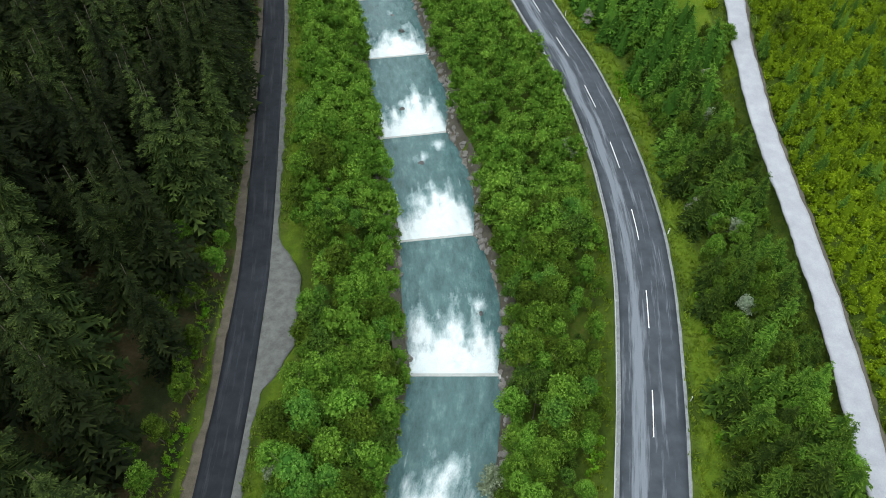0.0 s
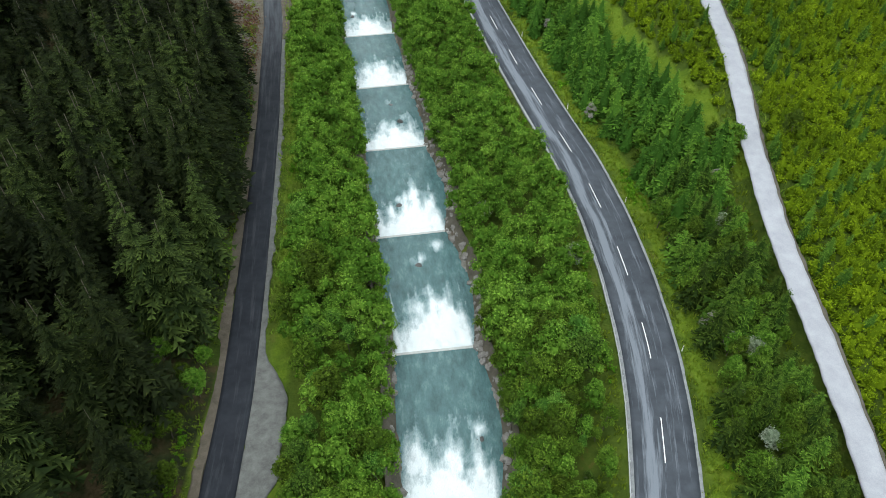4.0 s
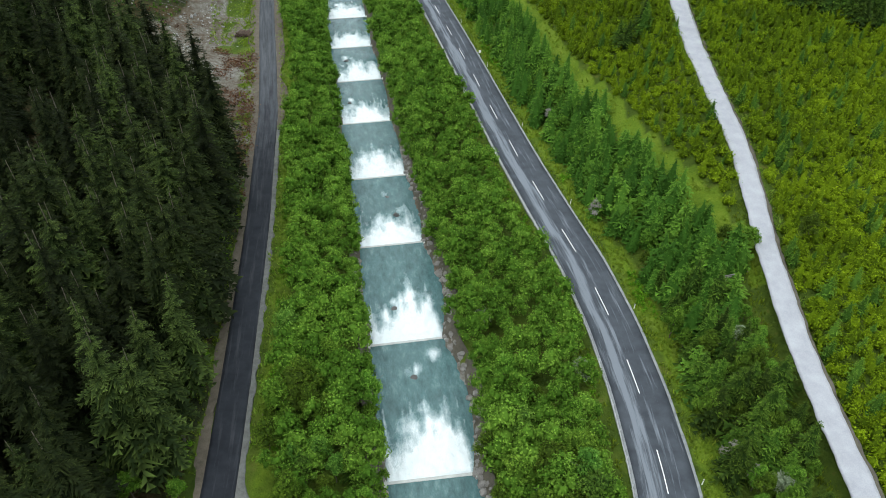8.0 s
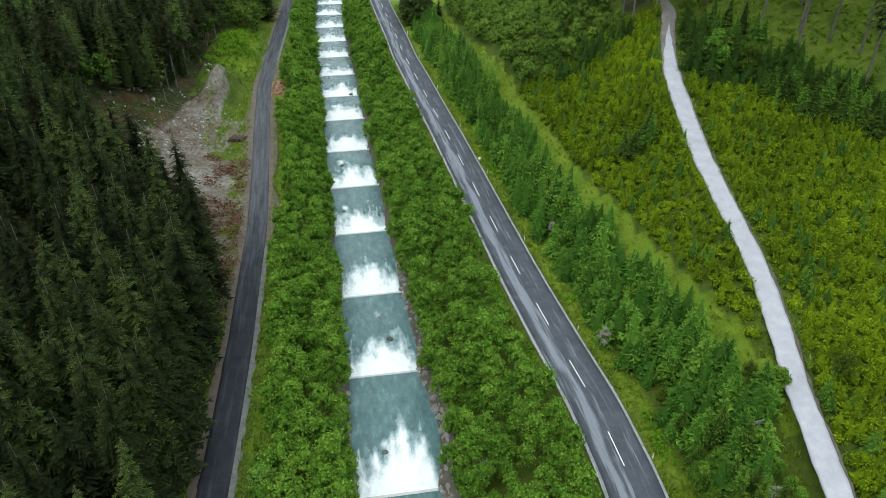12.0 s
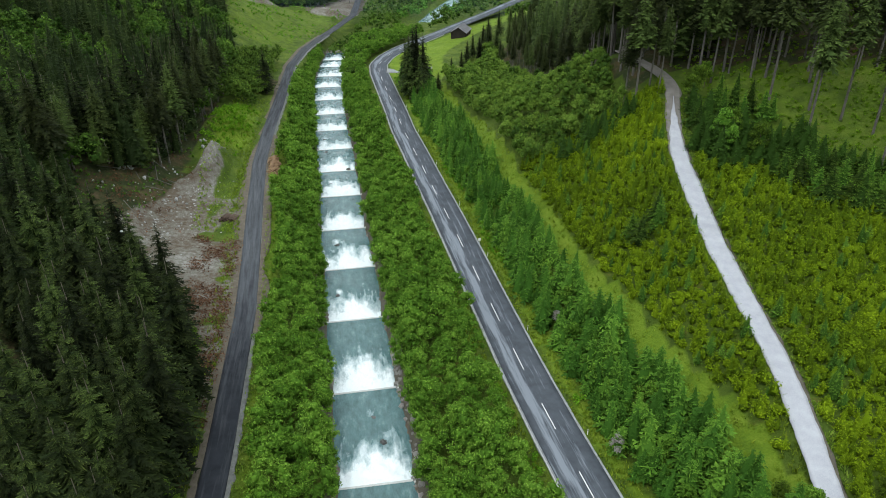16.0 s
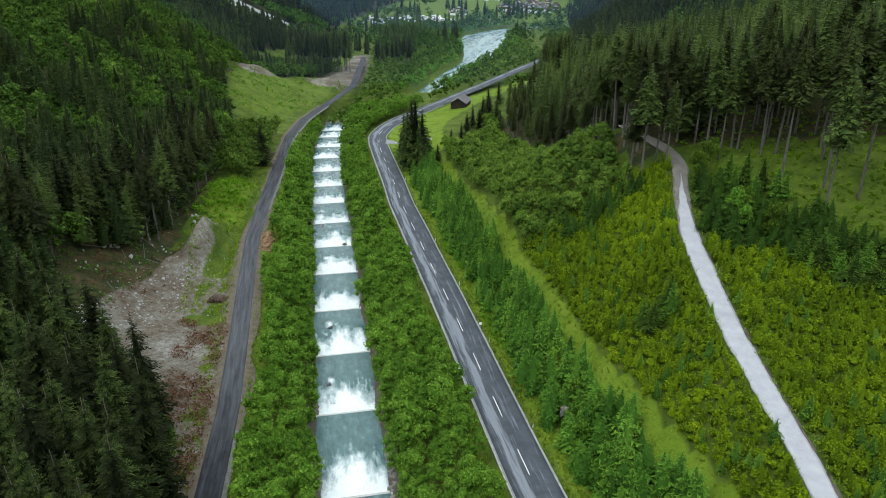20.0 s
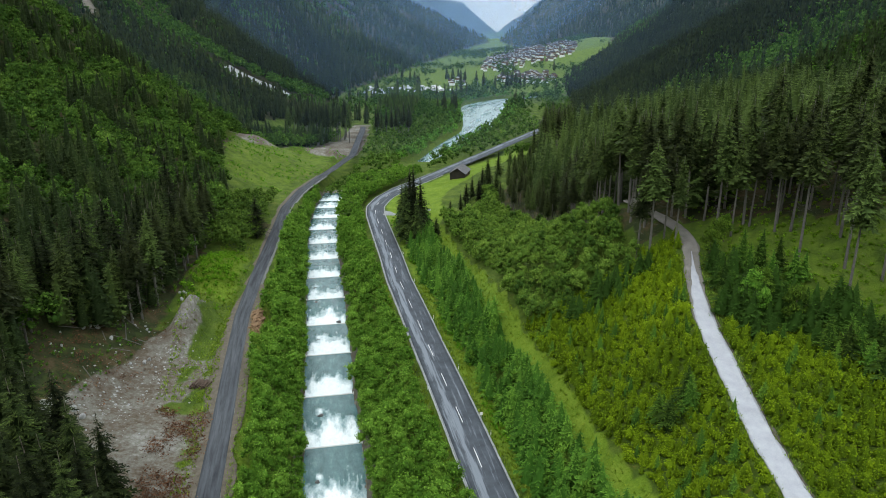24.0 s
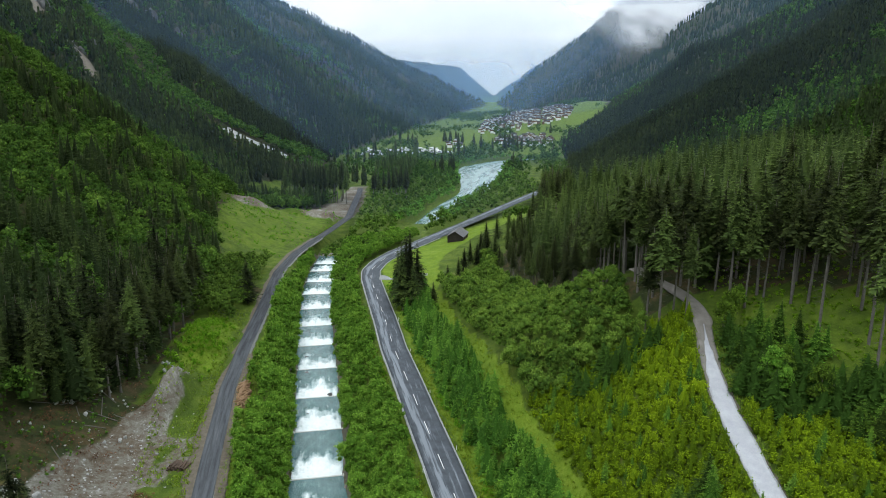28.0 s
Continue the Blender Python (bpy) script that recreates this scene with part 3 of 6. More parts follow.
def ribbon(name, line, y0, y1, offsets, lift, mat, zf, step=1.5, ragged=0.0, seed=1, wheel=None, edge_drop=0.25):
    """A strip laid along a plan line between two side offsets, with a skirt at both edges."""
    x, y, nx, ny, s = sample_line(line, y0, y1, step)
    low, high = (f(y) if callable(f) else np.full_like(y, f) for f in offsets)
    V, A, C = [], [], []
    for j in range(9):
        o = low + (high - low) * j / 8
        oo = o + (ragged * (fnoise(s / 2.2, np.full_like(s, seed + j // 5), seed, 4) - 0.5) * 2 if j in (0, 8) else 0)
        z = zf(y) + lift
        V.append(np.stack([x + nx * oo, y + ny * oo, z], 1))
        A.append(s)
        C.append(o)
    first, last = V[0].copy(), V[-1].copy()
    first[:, 2] -= edge_drop
    last[:, 2] -= edge_drop
    V, A, C = [first] + V + [last], [A[0]] + A + [A[-1]], [C[0]] + C + [C[-1]]
    n, c = len(s), len(V)
    i = (np.arange(c - 1)[:, None] * n + np.arange(n - 1)[None]).ravel()
    faces = np.stack([i, i + n, i + n + 1, i + 1], 1)
    across = np.concatenate(C)
    w = np.zeros_like(across) if wheel is None else wheel(across, np.concatenate(A))
    me = mesh_of(name, np.concatenate(V), faces, mat, {"along": np.concatenate(A), "across": across, "wheel": w})
    return new(name, me)


# ---- roads ----
main_road = tagged(ribbon("road", MAIN, -4, 598, (-3.55, 3.55), 0.10, M_ROAD, z_main, wheel=lambda a, s: np.exp(-(((a + 1.6) / 0.9) ** 2)) + 0.35 * np.exp(-(((a - 1.3) / 0.6) ** 2))),
                   "grey two-lane asphalt road with pale worn wheel tracks", "road", kind="structure")
tagged(ribbon("road_shoulder", MAIN, -4, 420, (-4.05, -3.45), 0.05, M_KERB, z_main, step=0.6, ragged=0.1, seed=3), "pale gravel shoulder beside the road", "shoulder", kind="structure")
tagged(ribbon("road_shoulder", MAIN, -4, 420, (3.45, 3.95), 0.05, M_KERB, z_main, step=0.6, ragged=0.1, seed=4), "pale gravel shoulder beside the road", "shoulder", kind="structure")
tagged(ribbon("side_road", LANE, -4, 600, (-2.05, 2.05), 0.10, M_LANE, z_lane, wheel=lambda a, s: -0.25 + 0.95 * smooth(120, 190, s) - 0.45 * smooth(250, 300, s) + 0.25 * smooth(1.2, 1.9, np.abs(a)) * smooth(60, 130, s)), "narrow dark asphalt lane with grey edges", "road", kind="structure")
tagged(ribbon("lane_verge", LANE, -4, 420, (1.9, lambda y: 2.9 + 3.6 * np.exp(-(((y - 54) / 10) ** 4))), 0.05, M_GRAVEL, z_lane, step=0.5, ragged=0.45, seed=5), "grey gravel verge of the lane", "verge", kind="structure")
tagged(ribbon("lane_verge", LANE, -4, 420, (lambda y: -2.9 - 1.8 * vnoise(y / 14, y * 0, 6), -1.9), 0.04, M_DIRT, z_lane, step=0.5, ragged=0.5, seed=6), "brown dirt verge of the lane", "verge", kind="structure")
tagged(ribbon("lane_verge", LANE, 150, 262, (2.0, lambda y: 3.0 + 1.4 * vnoise(y / 11, y * 0, 16)), 0.07, M_DIRT, z_lane, step=0.5, ragged=0.45, seed=15), "brown dirt verge of the lane", "verge", kind="structure")
tagged(ribbon("forest_track", TRACK, -4, 202, (lambda y: -1.9 + 1.75 * smooth(170, 203, y), lambda y: 1.2 + 0.6 * smooth(105, 150, y) - 1.75 * smooth(172, 203, y)), 0.12, M_TRACK, z_track, step=0.8, ragged=0.24, seed=7), "pale white-gravel forest track", "track", kind="structure")
tagged(ribbon("track_verge", TRACK, -4, 182, (lambda y: 1.0 + 0.6 * smooth(105, 150, y), lambda y: 1.65 + 0.5 * smooth(105, 150, y)), 0.06, M_SOIL, z_track, step=0.6, ragged=0.45, seed=9), "brown earth verge of the gravel track", "verge", kind="structure")
tagged(ribbon("earth_track", TRACK, 165, 226, (-1.75, 1.55), 0.08, M_RUTS, z_track, ragged=0.4, seed=8), "rutted brown earth track into the forest", "track", kind="structure")


def build_lines():
    x, y, nx, ny, s = sample_line(MAIN, -4, 420, 0.5)
    start = np.interp(35.6, y, s)
    k = -2
    while True:
        a = start + 14.75 * k
        k += 1
        if a < 0:
            continue
        if a + 6 > s[-1] - 10:
            break
        q = np.linspace(a, a + 6, 7)
        px, py, sx, sy = (np.interp(q, s, v) for v in (x, y, nx, ny))
        z = z_main(py) + 0.112
        V = np.concatenate([np.stack([px + sx * o, py + sy * o, z], 1) for o in (-0.065, 0.065)])
        i = np.arange(6)
        me = mesh_of("lane_marking", V, np.stack([i, i + 7, i + 8, i + 1], 1), M_LINE)
        ob = new("lane_marking", me)
        ob.parent = main_road


build_lines()

# ---- the stepped river ----


BOULDERS = [(-3.6, 87.0, 1.3), (-0.9, 90.0, 1.3), (-8.4, 127.2, 1.4), (-7.3, 101.5, 1.2), (-25.6, 196.0, 1.6), (-22.1, 172.5, 1.2), (-33.0, 235, 1.5), (-38.4, 262.5, 1.6), (-29.2, 247.5, 1.8), (-41, 275, 1.3), (4.9, 56.5, 1.2), (-10.6, 133.0, 1.2)]


def build_water():
    x, y, nx, ny, s = sample_line(RIVER, -4, 410, 0.3)
    cols = np.linspace(0, 1, 52)
    low, high = -edge_left(y) - 0.6, edge_right(y) + 0.6
    run_crest = np.interp(CRESTS, y, s)
    k = np.searchsorted(run_crest, s, side="right") - 1
    start = np.where(k >= 0, run_crest[np.maximum(k, 0)], -20.0)
    nxt = np.r_[run_crest, run_crest[-1] + 20]
    level = z_river(np.interp(nxt[k + 1], s, y))
    d = s - start
    V, F, A, C = [], [], [], []
    for u in cols:
        cc = c = low + (high - low) * u
        reach = 10.9 + 4.5 * (fnoise(cc * 0.33 + k * 5.3, k * 3.7, 11, 2) - 0.5) + 3.0 * (vnoise(cc * 1.1, k * 2.9, 15) - 0.5) - 0.12 * c * c
        wisp = fnoise(cc * 0.75 + k * 9, s * 0.36, 21, 5)
        streak = fnoise(cc * 2.4 + k * 4, s * 0.28, 27, 4)
        foam = smooth(-0.30, 1.25, (reach - d) / 7.0 + 0.32 + (wisp - 0.5) * 1.5 + (streak - 0.5) * 0.5)
        foam = np.maximum(foam, smooth(4.5, 2.0, d) * (0.75 + 0.5 * wisp))
        far = np.clip((streak - 0.60) * 3.4, 0, 0.62) * smooth(17, 10, d)
        foam = np.clip(np.maximum(foam, far), 0, 1) * (1 - smooth(HALF - 0.3, HALF + 1.3, np.abs(c) + 0.8 * (wisp - 0.5)) * 0.85)
        wx, wy = x + nx * c, y + ny * c
        for bx, by, g in BOULDERS:
            foam = np.maximum(foam, 0.95 * np.exp(-(((wx - bx) / (1.0 * g)) ** 2) - ((wy - by - 1.0 * g) / (1.2 * g)) ** 2) * np.clip(2.6 * wisp - 0.65, 0, 1))
        lump = fnoise(c * 0.8, s * 0.8, 31, 4) - 0.5
        fine = fnoise(c * 2.3, s * 2.0, 33, 3) - 0.5
        z = level + foam * (lump * 0.9 + fine * 0.5 + 0.12) + lump * 0.10
        z = np.where(d < 0.9, np.maximum(z, level + 0.45 * (1 - d / 0.9)), z)
        V.append(np.stack([x + nx * c, y + ny * c, z], 1))
        F.append(foam)
        A.append(s)
        C.append(c)
    n, m = len(s), len(cols)
    i = (np.arange(m - 1)[:, None] * n + np.arange(n - 1)[None]).ravel()
    me = mesh_of("water", np.concatenate(V), np.stack([i, i + n, i + n + 1, i + 1], 1), M_WATER,
                 {"foam": np.concatenate(F), "along": np.concatenate(A), "across": np.concatenate(C)}, smooth=True)
    tagged(new("water", me), "milky turquoise river with white water below each weir", "water", kind="structure")


build_water()


def build_weirs():
    x, y, nx, ny, s = sample_line(RIVER, -4, 410, 0.3)
    sill = bm_mesh("sill", lambda bm: add_box(bm, -HALF - 0.9, HALF + 0.9, -0.22, 0.22, -1.4, 0.07, 0.05), M_CONCRETE)
    wing = bm_mesh("wing_wall", lambda bm: add_box(bm, -0.3, 0.3, -0.7, 0.4, -1.2, 0.3, 0.08), M_CONCRETE)
    for c in CRESTS:
        px, py, sx, sy = (np.interp(c, y, v) for v in (x, y, nx, ny))
        e = new("weir")
        e.matrix_world = pose(px, py, float(z_river(c)), 0, 0, math.degrees(math.atan2(sy, sx)))
        tagged(e, "low concrete river weir with water pouring over it", "weir", "weirs along the river")
        part("sill", sill, e)
        for o in (-HALF - 0.7, HALF + 0.7):
            part("wing_wall", wing, e, m=pose(o, 0, 0))


build_weirs()


def build_big_river():
    y = np.arange(480, 880, 3.0)
    x = np.convolve(np.pad(along(BIG_RIVER, y), 4, mode="edge"), np.ones(9) / 9, "valid")
    h = big_half(y)
    V, F, A, C = [], [], [], []
    for u in np.linspace(-1, 1, 15):
        foam = np.clip(0.34 + (fnoise(x * 0 + u * h / 2.2, y / 26, 91, 4) - 0.5) * 0.55, 0.1, 0.55)
        V.append(np.stack([x + u * (h + 2.5), y, z_river(y) + 1.2 + foam * 0.3], 1))
        F.append(foam)
        A.append(y)
        C.append(u * h)
    n = len(y)
    i = (np.arange(14)[:, None] * n + np.arange(n - 1)[None]).ravel()
    me = mesh_of("water", np.concatenate(V), np.stack([i, i + n, i + n + 1, i + 1], 1), M_WATER, {"foam": np.concatenate(F), "along": np.concatenate(A), "across": np.concatenate(C)}, smooth=True)
    tagged(new("water", me), "wide grey-white river rushing through the valley", "water", kind="structure")


build_big_river()


def veil_sheet(y, x0, x1, z0, z1, density, seed, mat=M_HAZE, nx=25, nz=13, lean=0.0):
    """An added drifting sheet of painted haze or low cloud across the valley, thinning upwards."""
    xs, zs = np.linspace(x0, x1, nx), np.linspace(z0, z1, nz)
    gx, gz = np.meshgrid(xs, zs)
    gy = y + 60 * (fnoise(gx / 400, gz / 200, seed, 2) - 0.5) + lean * (gz - z0)
    dens = density(gx, gz).ravel()
    i = (np.arange(nz - 1)[:, None] * nx + np.arange(nx - 1)[None]).ravel()
    me = mesh_of("mist", np.stack([gx.ravel(), gy.ravel(), gz.ravel()], 1), np.stack([i, i + 1, i + nx + 1, i + nx], 1), mat, {"veil": dens}, smooth=True)
    tagged(new("mist", me), "thin see-through sheet standing in for haze and low cloud", "mist", kind="structure")


# added sheets that tint all behind them blue, painting in aerial haze
veil_sheet(500, -700, 700, -60, 500, lambda x, z: 0.022 * smooth(420, 250, z), 6)
veil_sheet(800, -900, 900, -60, 600, lambda x, z: 0.07 * smooth(420, 250, z) * (1 - 0.5 * smooth(60, 260, x)), 4)
veil_sheet(1350, -1300, 1300, -60, 800, lambda x, z: 0.11 * smooth(450, 250, z) * (1 - 0.2 * smooth(150, 420, x)), 1)
veil_sheet(2050, -1800, 1800, -80, 900, lambda x, z: 0.16 * smooth(420, 180, z), 2)
veil_sheet(3150, -2500, 2500, -120, 700, lambda x, z: 0.45 * smooth(260, 90, z), 3)
# low cloud clinging to the mountain tops
veil_sheet(1850, 230, 760, 90, 420, lambda x, z: 0.62 * smooth(120, 275, z + 170 * (fnoise(x / 120, z / 75, 41, 4) - 0.5)) * smooth(240, 400, x) * smooth(760, 640, x) * smooth(420, 360, z), 5, M_CLOUD, 120, 64, 1.2)

# ---- plants: templates as arrays (vertices, triangles, tone) ----
rng = np.random.default_rng(5)


def spray(centres, normals, size, rng, leaves=4, loose=0.55):
    """Small tufts of pointed leaves at given places, facing roughly along given normals."""
    n = len(centres)
    V, F, T = [], [], []
    for k in range(leaves):
        d = normals + rng.normal(0, loose, (n, 3))
        d /= np.linalg.norm(d, axis=1, keepdims=True)
        a = np.cross(d, rng.normal(0, 1, (n, 3)))
        a /= np.linalg.norm(a, axis=1, keepdims=True)
        b = np.cross(d, a)
        r = (size * rng.uniform(0.6, 1.25, n))[:, None]
        c = centres + rng.normal(0, 0.6, (n, 3)) * size[:, None]
        tri = np.stack([c + a * r * 0.75, c - a * r * 0.35 + b * r * 0.55 + d * r * 0.15, c - a * r * 0.35 - b * r * 0.55 - d * r * 0.1], 1)
        V.append(tri.reshape(-1, 3))
        T.append(np.repeat(rng.uniform(0, 1, n), 3))
    V, T = np.concatenate(V), np.concatenate(T)
    return V, np.arange(len(V)).reshape(-1, 3), T


def merge(*sets):
    V, F, T, o = [], [], [], 0
    for v, f, t in sets:
        V.append(v)
        F.append(f + o)
        T.append(t)
        o += len(v)
    return np.concatenate(V), np.concatenate(F), np.concatenate(T)


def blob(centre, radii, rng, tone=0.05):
    """A small uneven ball; in crowns a low tone paints the shade inside."""
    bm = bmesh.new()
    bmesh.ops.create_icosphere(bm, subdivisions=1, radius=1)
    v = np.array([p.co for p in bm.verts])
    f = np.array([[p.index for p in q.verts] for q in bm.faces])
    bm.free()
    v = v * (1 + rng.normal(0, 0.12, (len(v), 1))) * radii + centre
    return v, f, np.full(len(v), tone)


def broadleaf(seed, height=6.0, width=4.6, tufts=300, size=0.34, leaves=4, lobes=0):
    """A leafy crown: rounded lobes heaped into an uneven dome, each a shell of small leaves."""
    r = np.random.default_rng(seed)
    lobes = lobes or int(r.integers(9, 13))
    sets = []
    per = tufts // lobes
    turn = r.uniform(0, 6.28)
    for k in range(lobes):
        # lobes spread evenly over a dome, from its skirt to its top
        h = (k + 0.5) / lobes
        a, q = turn + 2.4 * k, width * 0.36 * math.sqrt(1 - h) * r.uniform(0.75, 1.15) * (lobes > 1)
        rad = width * r.uniform(0.17, 0.25) * (1.0 if lobes > 4 else 1.25) * np.array([1, 1, r.uniform(0.9, 1.3)])
        zc = height * (0.40 + 0.46 * h + r.uniform(-0.06, 0.06))
        c = np.array([q * math.cos(a), q * math.sin(a), zc])
        n = r.normal(0, 1, (per, 3))
        n[:, 2] = np.abs(n[:, 2]) - 0.4
        n[:, :2] += 0.35 * c[:2] / (np.hypot(*c[:2]) + 0.3)
        n /= np.linalg.norm(n, axis=1, keepdims=True)
        pos = c + n * rad * r.uniform(0.80, 1.10, (per, 1))
        v, f, t = spray(pos, n + np.array([0, 0, 0.45]), np.full(per, size) * r.uniform(0.85, 1.25), r, leaves, 0.6)
        t = t * 0.6 + 0.4 * r.uniform(0, 1)
        sets.append((v, f, t))
        # inner ball of the lobe, crown shade put into its dark tone
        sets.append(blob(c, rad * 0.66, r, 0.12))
    return merge(*sets)


def tapered(points, radii, sides=6):
    """A bent tapering stem through points."""
    V, F = [], []
    for p, q in zip(points, radii):
        for k in range(sides):
            a = 6.2832 * k / sides
            V.append((p[0] + q * math.cos(a), p[1] + q * math.sin(a), p[2]))
    for i in range(len(points) - 1):
        for k in range(sides):
            a, b = i * sides + k, i * sides + (k + 1) % sides
            F += [(a, b, b + sides), (a, b + sides, a + sides)]
    return np.array(V, float), np.array(F), np.zeros(len(V))


def stem(seed, height, base, limbs=4):
    r = np.random.default_rng(seed)
    zs = np.linspace(-0.4, height * 0.72, 6)
    off = np.cumsum(r.normal(0, 0.10, (6, 2)), 0) * height / 8
    off[0] = off[1] = 0
    pts = np.c_[off, zs]
    sets = [tapered(pts, np.linspace(base, base * 0.3, 6))]
    for k in range(limbs):
        i = 2 + k % 3
        a, q = r.uniform(0, 6.28), height * r.uniform(0.16, 0.28)
        tip = pts[i] + np.array([math.cos(a) * q, math.sin(a) * q, q * 0.9])
        sets.append(tapered([pts[i], (pts[i] + tip) / 2 + np.array([0, 0, -0.05 * q]), tip], [base * 0.45, base * 0.3, base * 0.1], 5))
    return merge(*sets)


def shade_cone(height, radius, bare, seed, sides=6):
    """Painted shade inside a conifer: a slim uneven cone of the darkest tone."""
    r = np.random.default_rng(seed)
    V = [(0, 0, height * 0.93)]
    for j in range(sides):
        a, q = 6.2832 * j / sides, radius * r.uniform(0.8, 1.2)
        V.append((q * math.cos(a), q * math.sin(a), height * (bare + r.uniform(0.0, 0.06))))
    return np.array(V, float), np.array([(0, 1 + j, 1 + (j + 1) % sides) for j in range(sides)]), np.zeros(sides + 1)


def whorled(seed, height, radius, whorls, arms, pairs, bare=0.08, droop=0.3, lift=0.10, twig=0.5, taper=0.8, heart=0.34, low=0.55):
    """A spruce: whorls of boughs, each a spine with a flat, slightly hanging fan of side twigs, light at the tips;
    shade is painted as darker tone towards the trunk.
    """
    r = np.random.default_rng(seed)
    n = whorls * arms
    u = np.repeat((np.arange(whorls) + 0.2) / whorls, arms) + r.uniform(-0.5, 0.5, n) / whorls
    u = np.clip(u, 0.0, 0.985)
    z = height * (bare + (1 - bare) * u)
    a = np.tile(6.2832 * np.arange(arms) / arms, whorls) + np.repeat(r.uniform(0, 6.28, whorls), arms) + r.uniform(-0.4, 0.4, n)
    uneven = np.repeat(r.uniform(0.82, 1.15, whorls), arms) * (1 + 0.14 * np.cos(a - r.uniform(0, 6.28)))
    L = (radius * np.minimum(1.0, low + 3.0 * u) * (1 - u) ** taper * uneven + 0.03 * radius) * r.uniform(0.66, 1.2, n)
    out = np.stack([np.cos(a), np.sin(a), np.zeros(n)], 1)
    side = np.stack([-np.sin(a), np.cos(a), np.zeros(n)], 1)
    hang, rise = droop * (1 - 0.7 * u) * r.uniform(0.6, 1.4, n), lift * r.uniform(0.4, 1.6, n) + 0.5 * np.maximum(u - 0.75, 0)
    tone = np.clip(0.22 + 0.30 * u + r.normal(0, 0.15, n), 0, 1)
    up = np.array([0, 0, 1.0])

    def at(f):
        return out * (L * f)[:, None] + up * (z + L * (rise * np.sin(3.0 * f) - hang * f**1.6))[:, None]

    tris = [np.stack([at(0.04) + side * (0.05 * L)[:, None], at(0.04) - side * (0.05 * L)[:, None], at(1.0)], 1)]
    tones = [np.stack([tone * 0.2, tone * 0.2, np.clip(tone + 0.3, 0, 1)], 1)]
    for i in range(pairs):
        for sgn in (1, -1):
            f = (i + 0.75) / (pairs + 0.25) + r.uniform(-0.3, 0.3, n) / pairs
            f = np.clip(f, 0.12, 0.95)
            q = twig * L * (1.12 - f) * r.uniform(0.6, 1.35, n) + 0.08 * L
            wide = 0.55 / (pairs + 1.5)
            tip = at(f) + out * (q * r.uniform(0.35, 0.8, n))[:, None] + side * (sgn * q * r.uniform(0.55, 0.95, n))[:, None] - up * (q * r.uniform(0.0, 0.45, n))[:, None]
            tris.append(np.stack([at(f - wide), at(np.minimum(f + wide, 1.0)), tip], 1))
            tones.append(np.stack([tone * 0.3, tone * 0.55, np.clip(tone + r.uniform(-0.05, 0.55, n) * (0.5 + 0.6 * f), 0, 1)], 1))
    V = np.concatenate(tris).reshape(-1, 3)
    T = np.concatenate(tones).ravel()
    return merge((V, np.arange(len(V)).reshape(-1, 3), T), shade_cone(height, radius * heart, bare, seed))


def cone_tree(seed, height=18.0, radius=2.9, tiers=4, sides=8, bare=0.10, taper=0.85, rise=0.6):
    """A spruce of ragged overlapping skirts: long light bough tips, short gaps and inner tops whose dark tone is
    painted shade.
    """
    r = np.random.default_rng(seed)
    V, F, T, n = [], [], [], 0
    step = (1 - bare) / tiers
    for k in range(tiers):
        u = k / tiers
        q = radius * (1 - u) ** taper * r.uniform(0.82, 1.18) * min(1.0, 0.5 + 3.0 * u) + 0.03 * radius
        z0 = height * (bare + step * k)
        z1 = min(height, z0 + rise * q + 0.9 * step * height)
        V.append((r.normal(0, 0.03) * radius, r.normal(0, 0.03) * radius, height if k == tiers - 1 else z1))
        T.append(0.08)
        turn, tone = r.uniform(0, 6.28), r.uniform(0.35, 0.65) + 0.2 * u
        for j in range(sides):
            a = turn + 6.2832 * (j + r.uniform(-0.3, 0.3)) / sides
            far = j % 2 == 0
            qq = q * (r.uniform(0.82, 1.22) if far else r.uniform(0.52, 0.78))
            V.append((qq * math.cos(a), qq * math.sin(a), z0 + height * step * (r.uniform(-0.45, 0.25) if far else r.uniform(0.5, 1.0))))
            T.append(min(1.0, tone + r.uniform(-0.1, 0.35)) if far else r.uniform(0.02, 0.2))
        for j in range(sides):
            F.append((n, n + 1 + j, n + 1 + (j + 1) % sides))
        n += sides + 1
    return merge((np.array(V, float), np.array(F), np.array(T)), shade_cone(height, radius * 0.5, bare, seed))


def shoot_bush(seed, height=1.9, width=2.2, shoots=60, size=0.2):
    """A low bushy sapling: a rounded mound of upright shoots, paler upwards, over an inside with shade painted as dark
    tone.
    """
    r = np.random.default_rng(seed)
    n = r.normal(0, 1, (shoots, 3))
    n[:, 2] = np.abs(n[:, 2]) * 0.9
    n /= np.linalg.norm(n, axis=1, keepdims=True)
    bulge = 1 + 0.22 * np.sin(3 * np.arctan2(n[:, 1], n[:, 0]) + r.uniform(0, 6.28))
    p = n * np.stack([width / 2 * bulge, width / 2 * bulge, np.full(shoots, height * 0.62)], 1) * r.uniform(0.75, 1.08, (shoots, 1)) + [0, 0, height * 0.34]
    v, f, t = spray(p, n + np.array([0, 0, 0.7]), np.full(shoots, size) * r.uniform(0.75, 1.35, shoots), r, 2, 0.45)
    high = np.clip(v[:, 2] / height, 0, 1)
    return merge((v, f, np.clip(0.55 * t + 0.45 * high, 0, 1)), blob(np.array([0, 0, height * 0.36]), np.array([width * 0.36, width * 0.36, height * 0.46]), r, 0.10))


def puff_tree(seed, height=9.0, width=6.0, tufts=26, size=1.45):
    return broadleaf(seed, height, width, tufts, size, 1, 2)


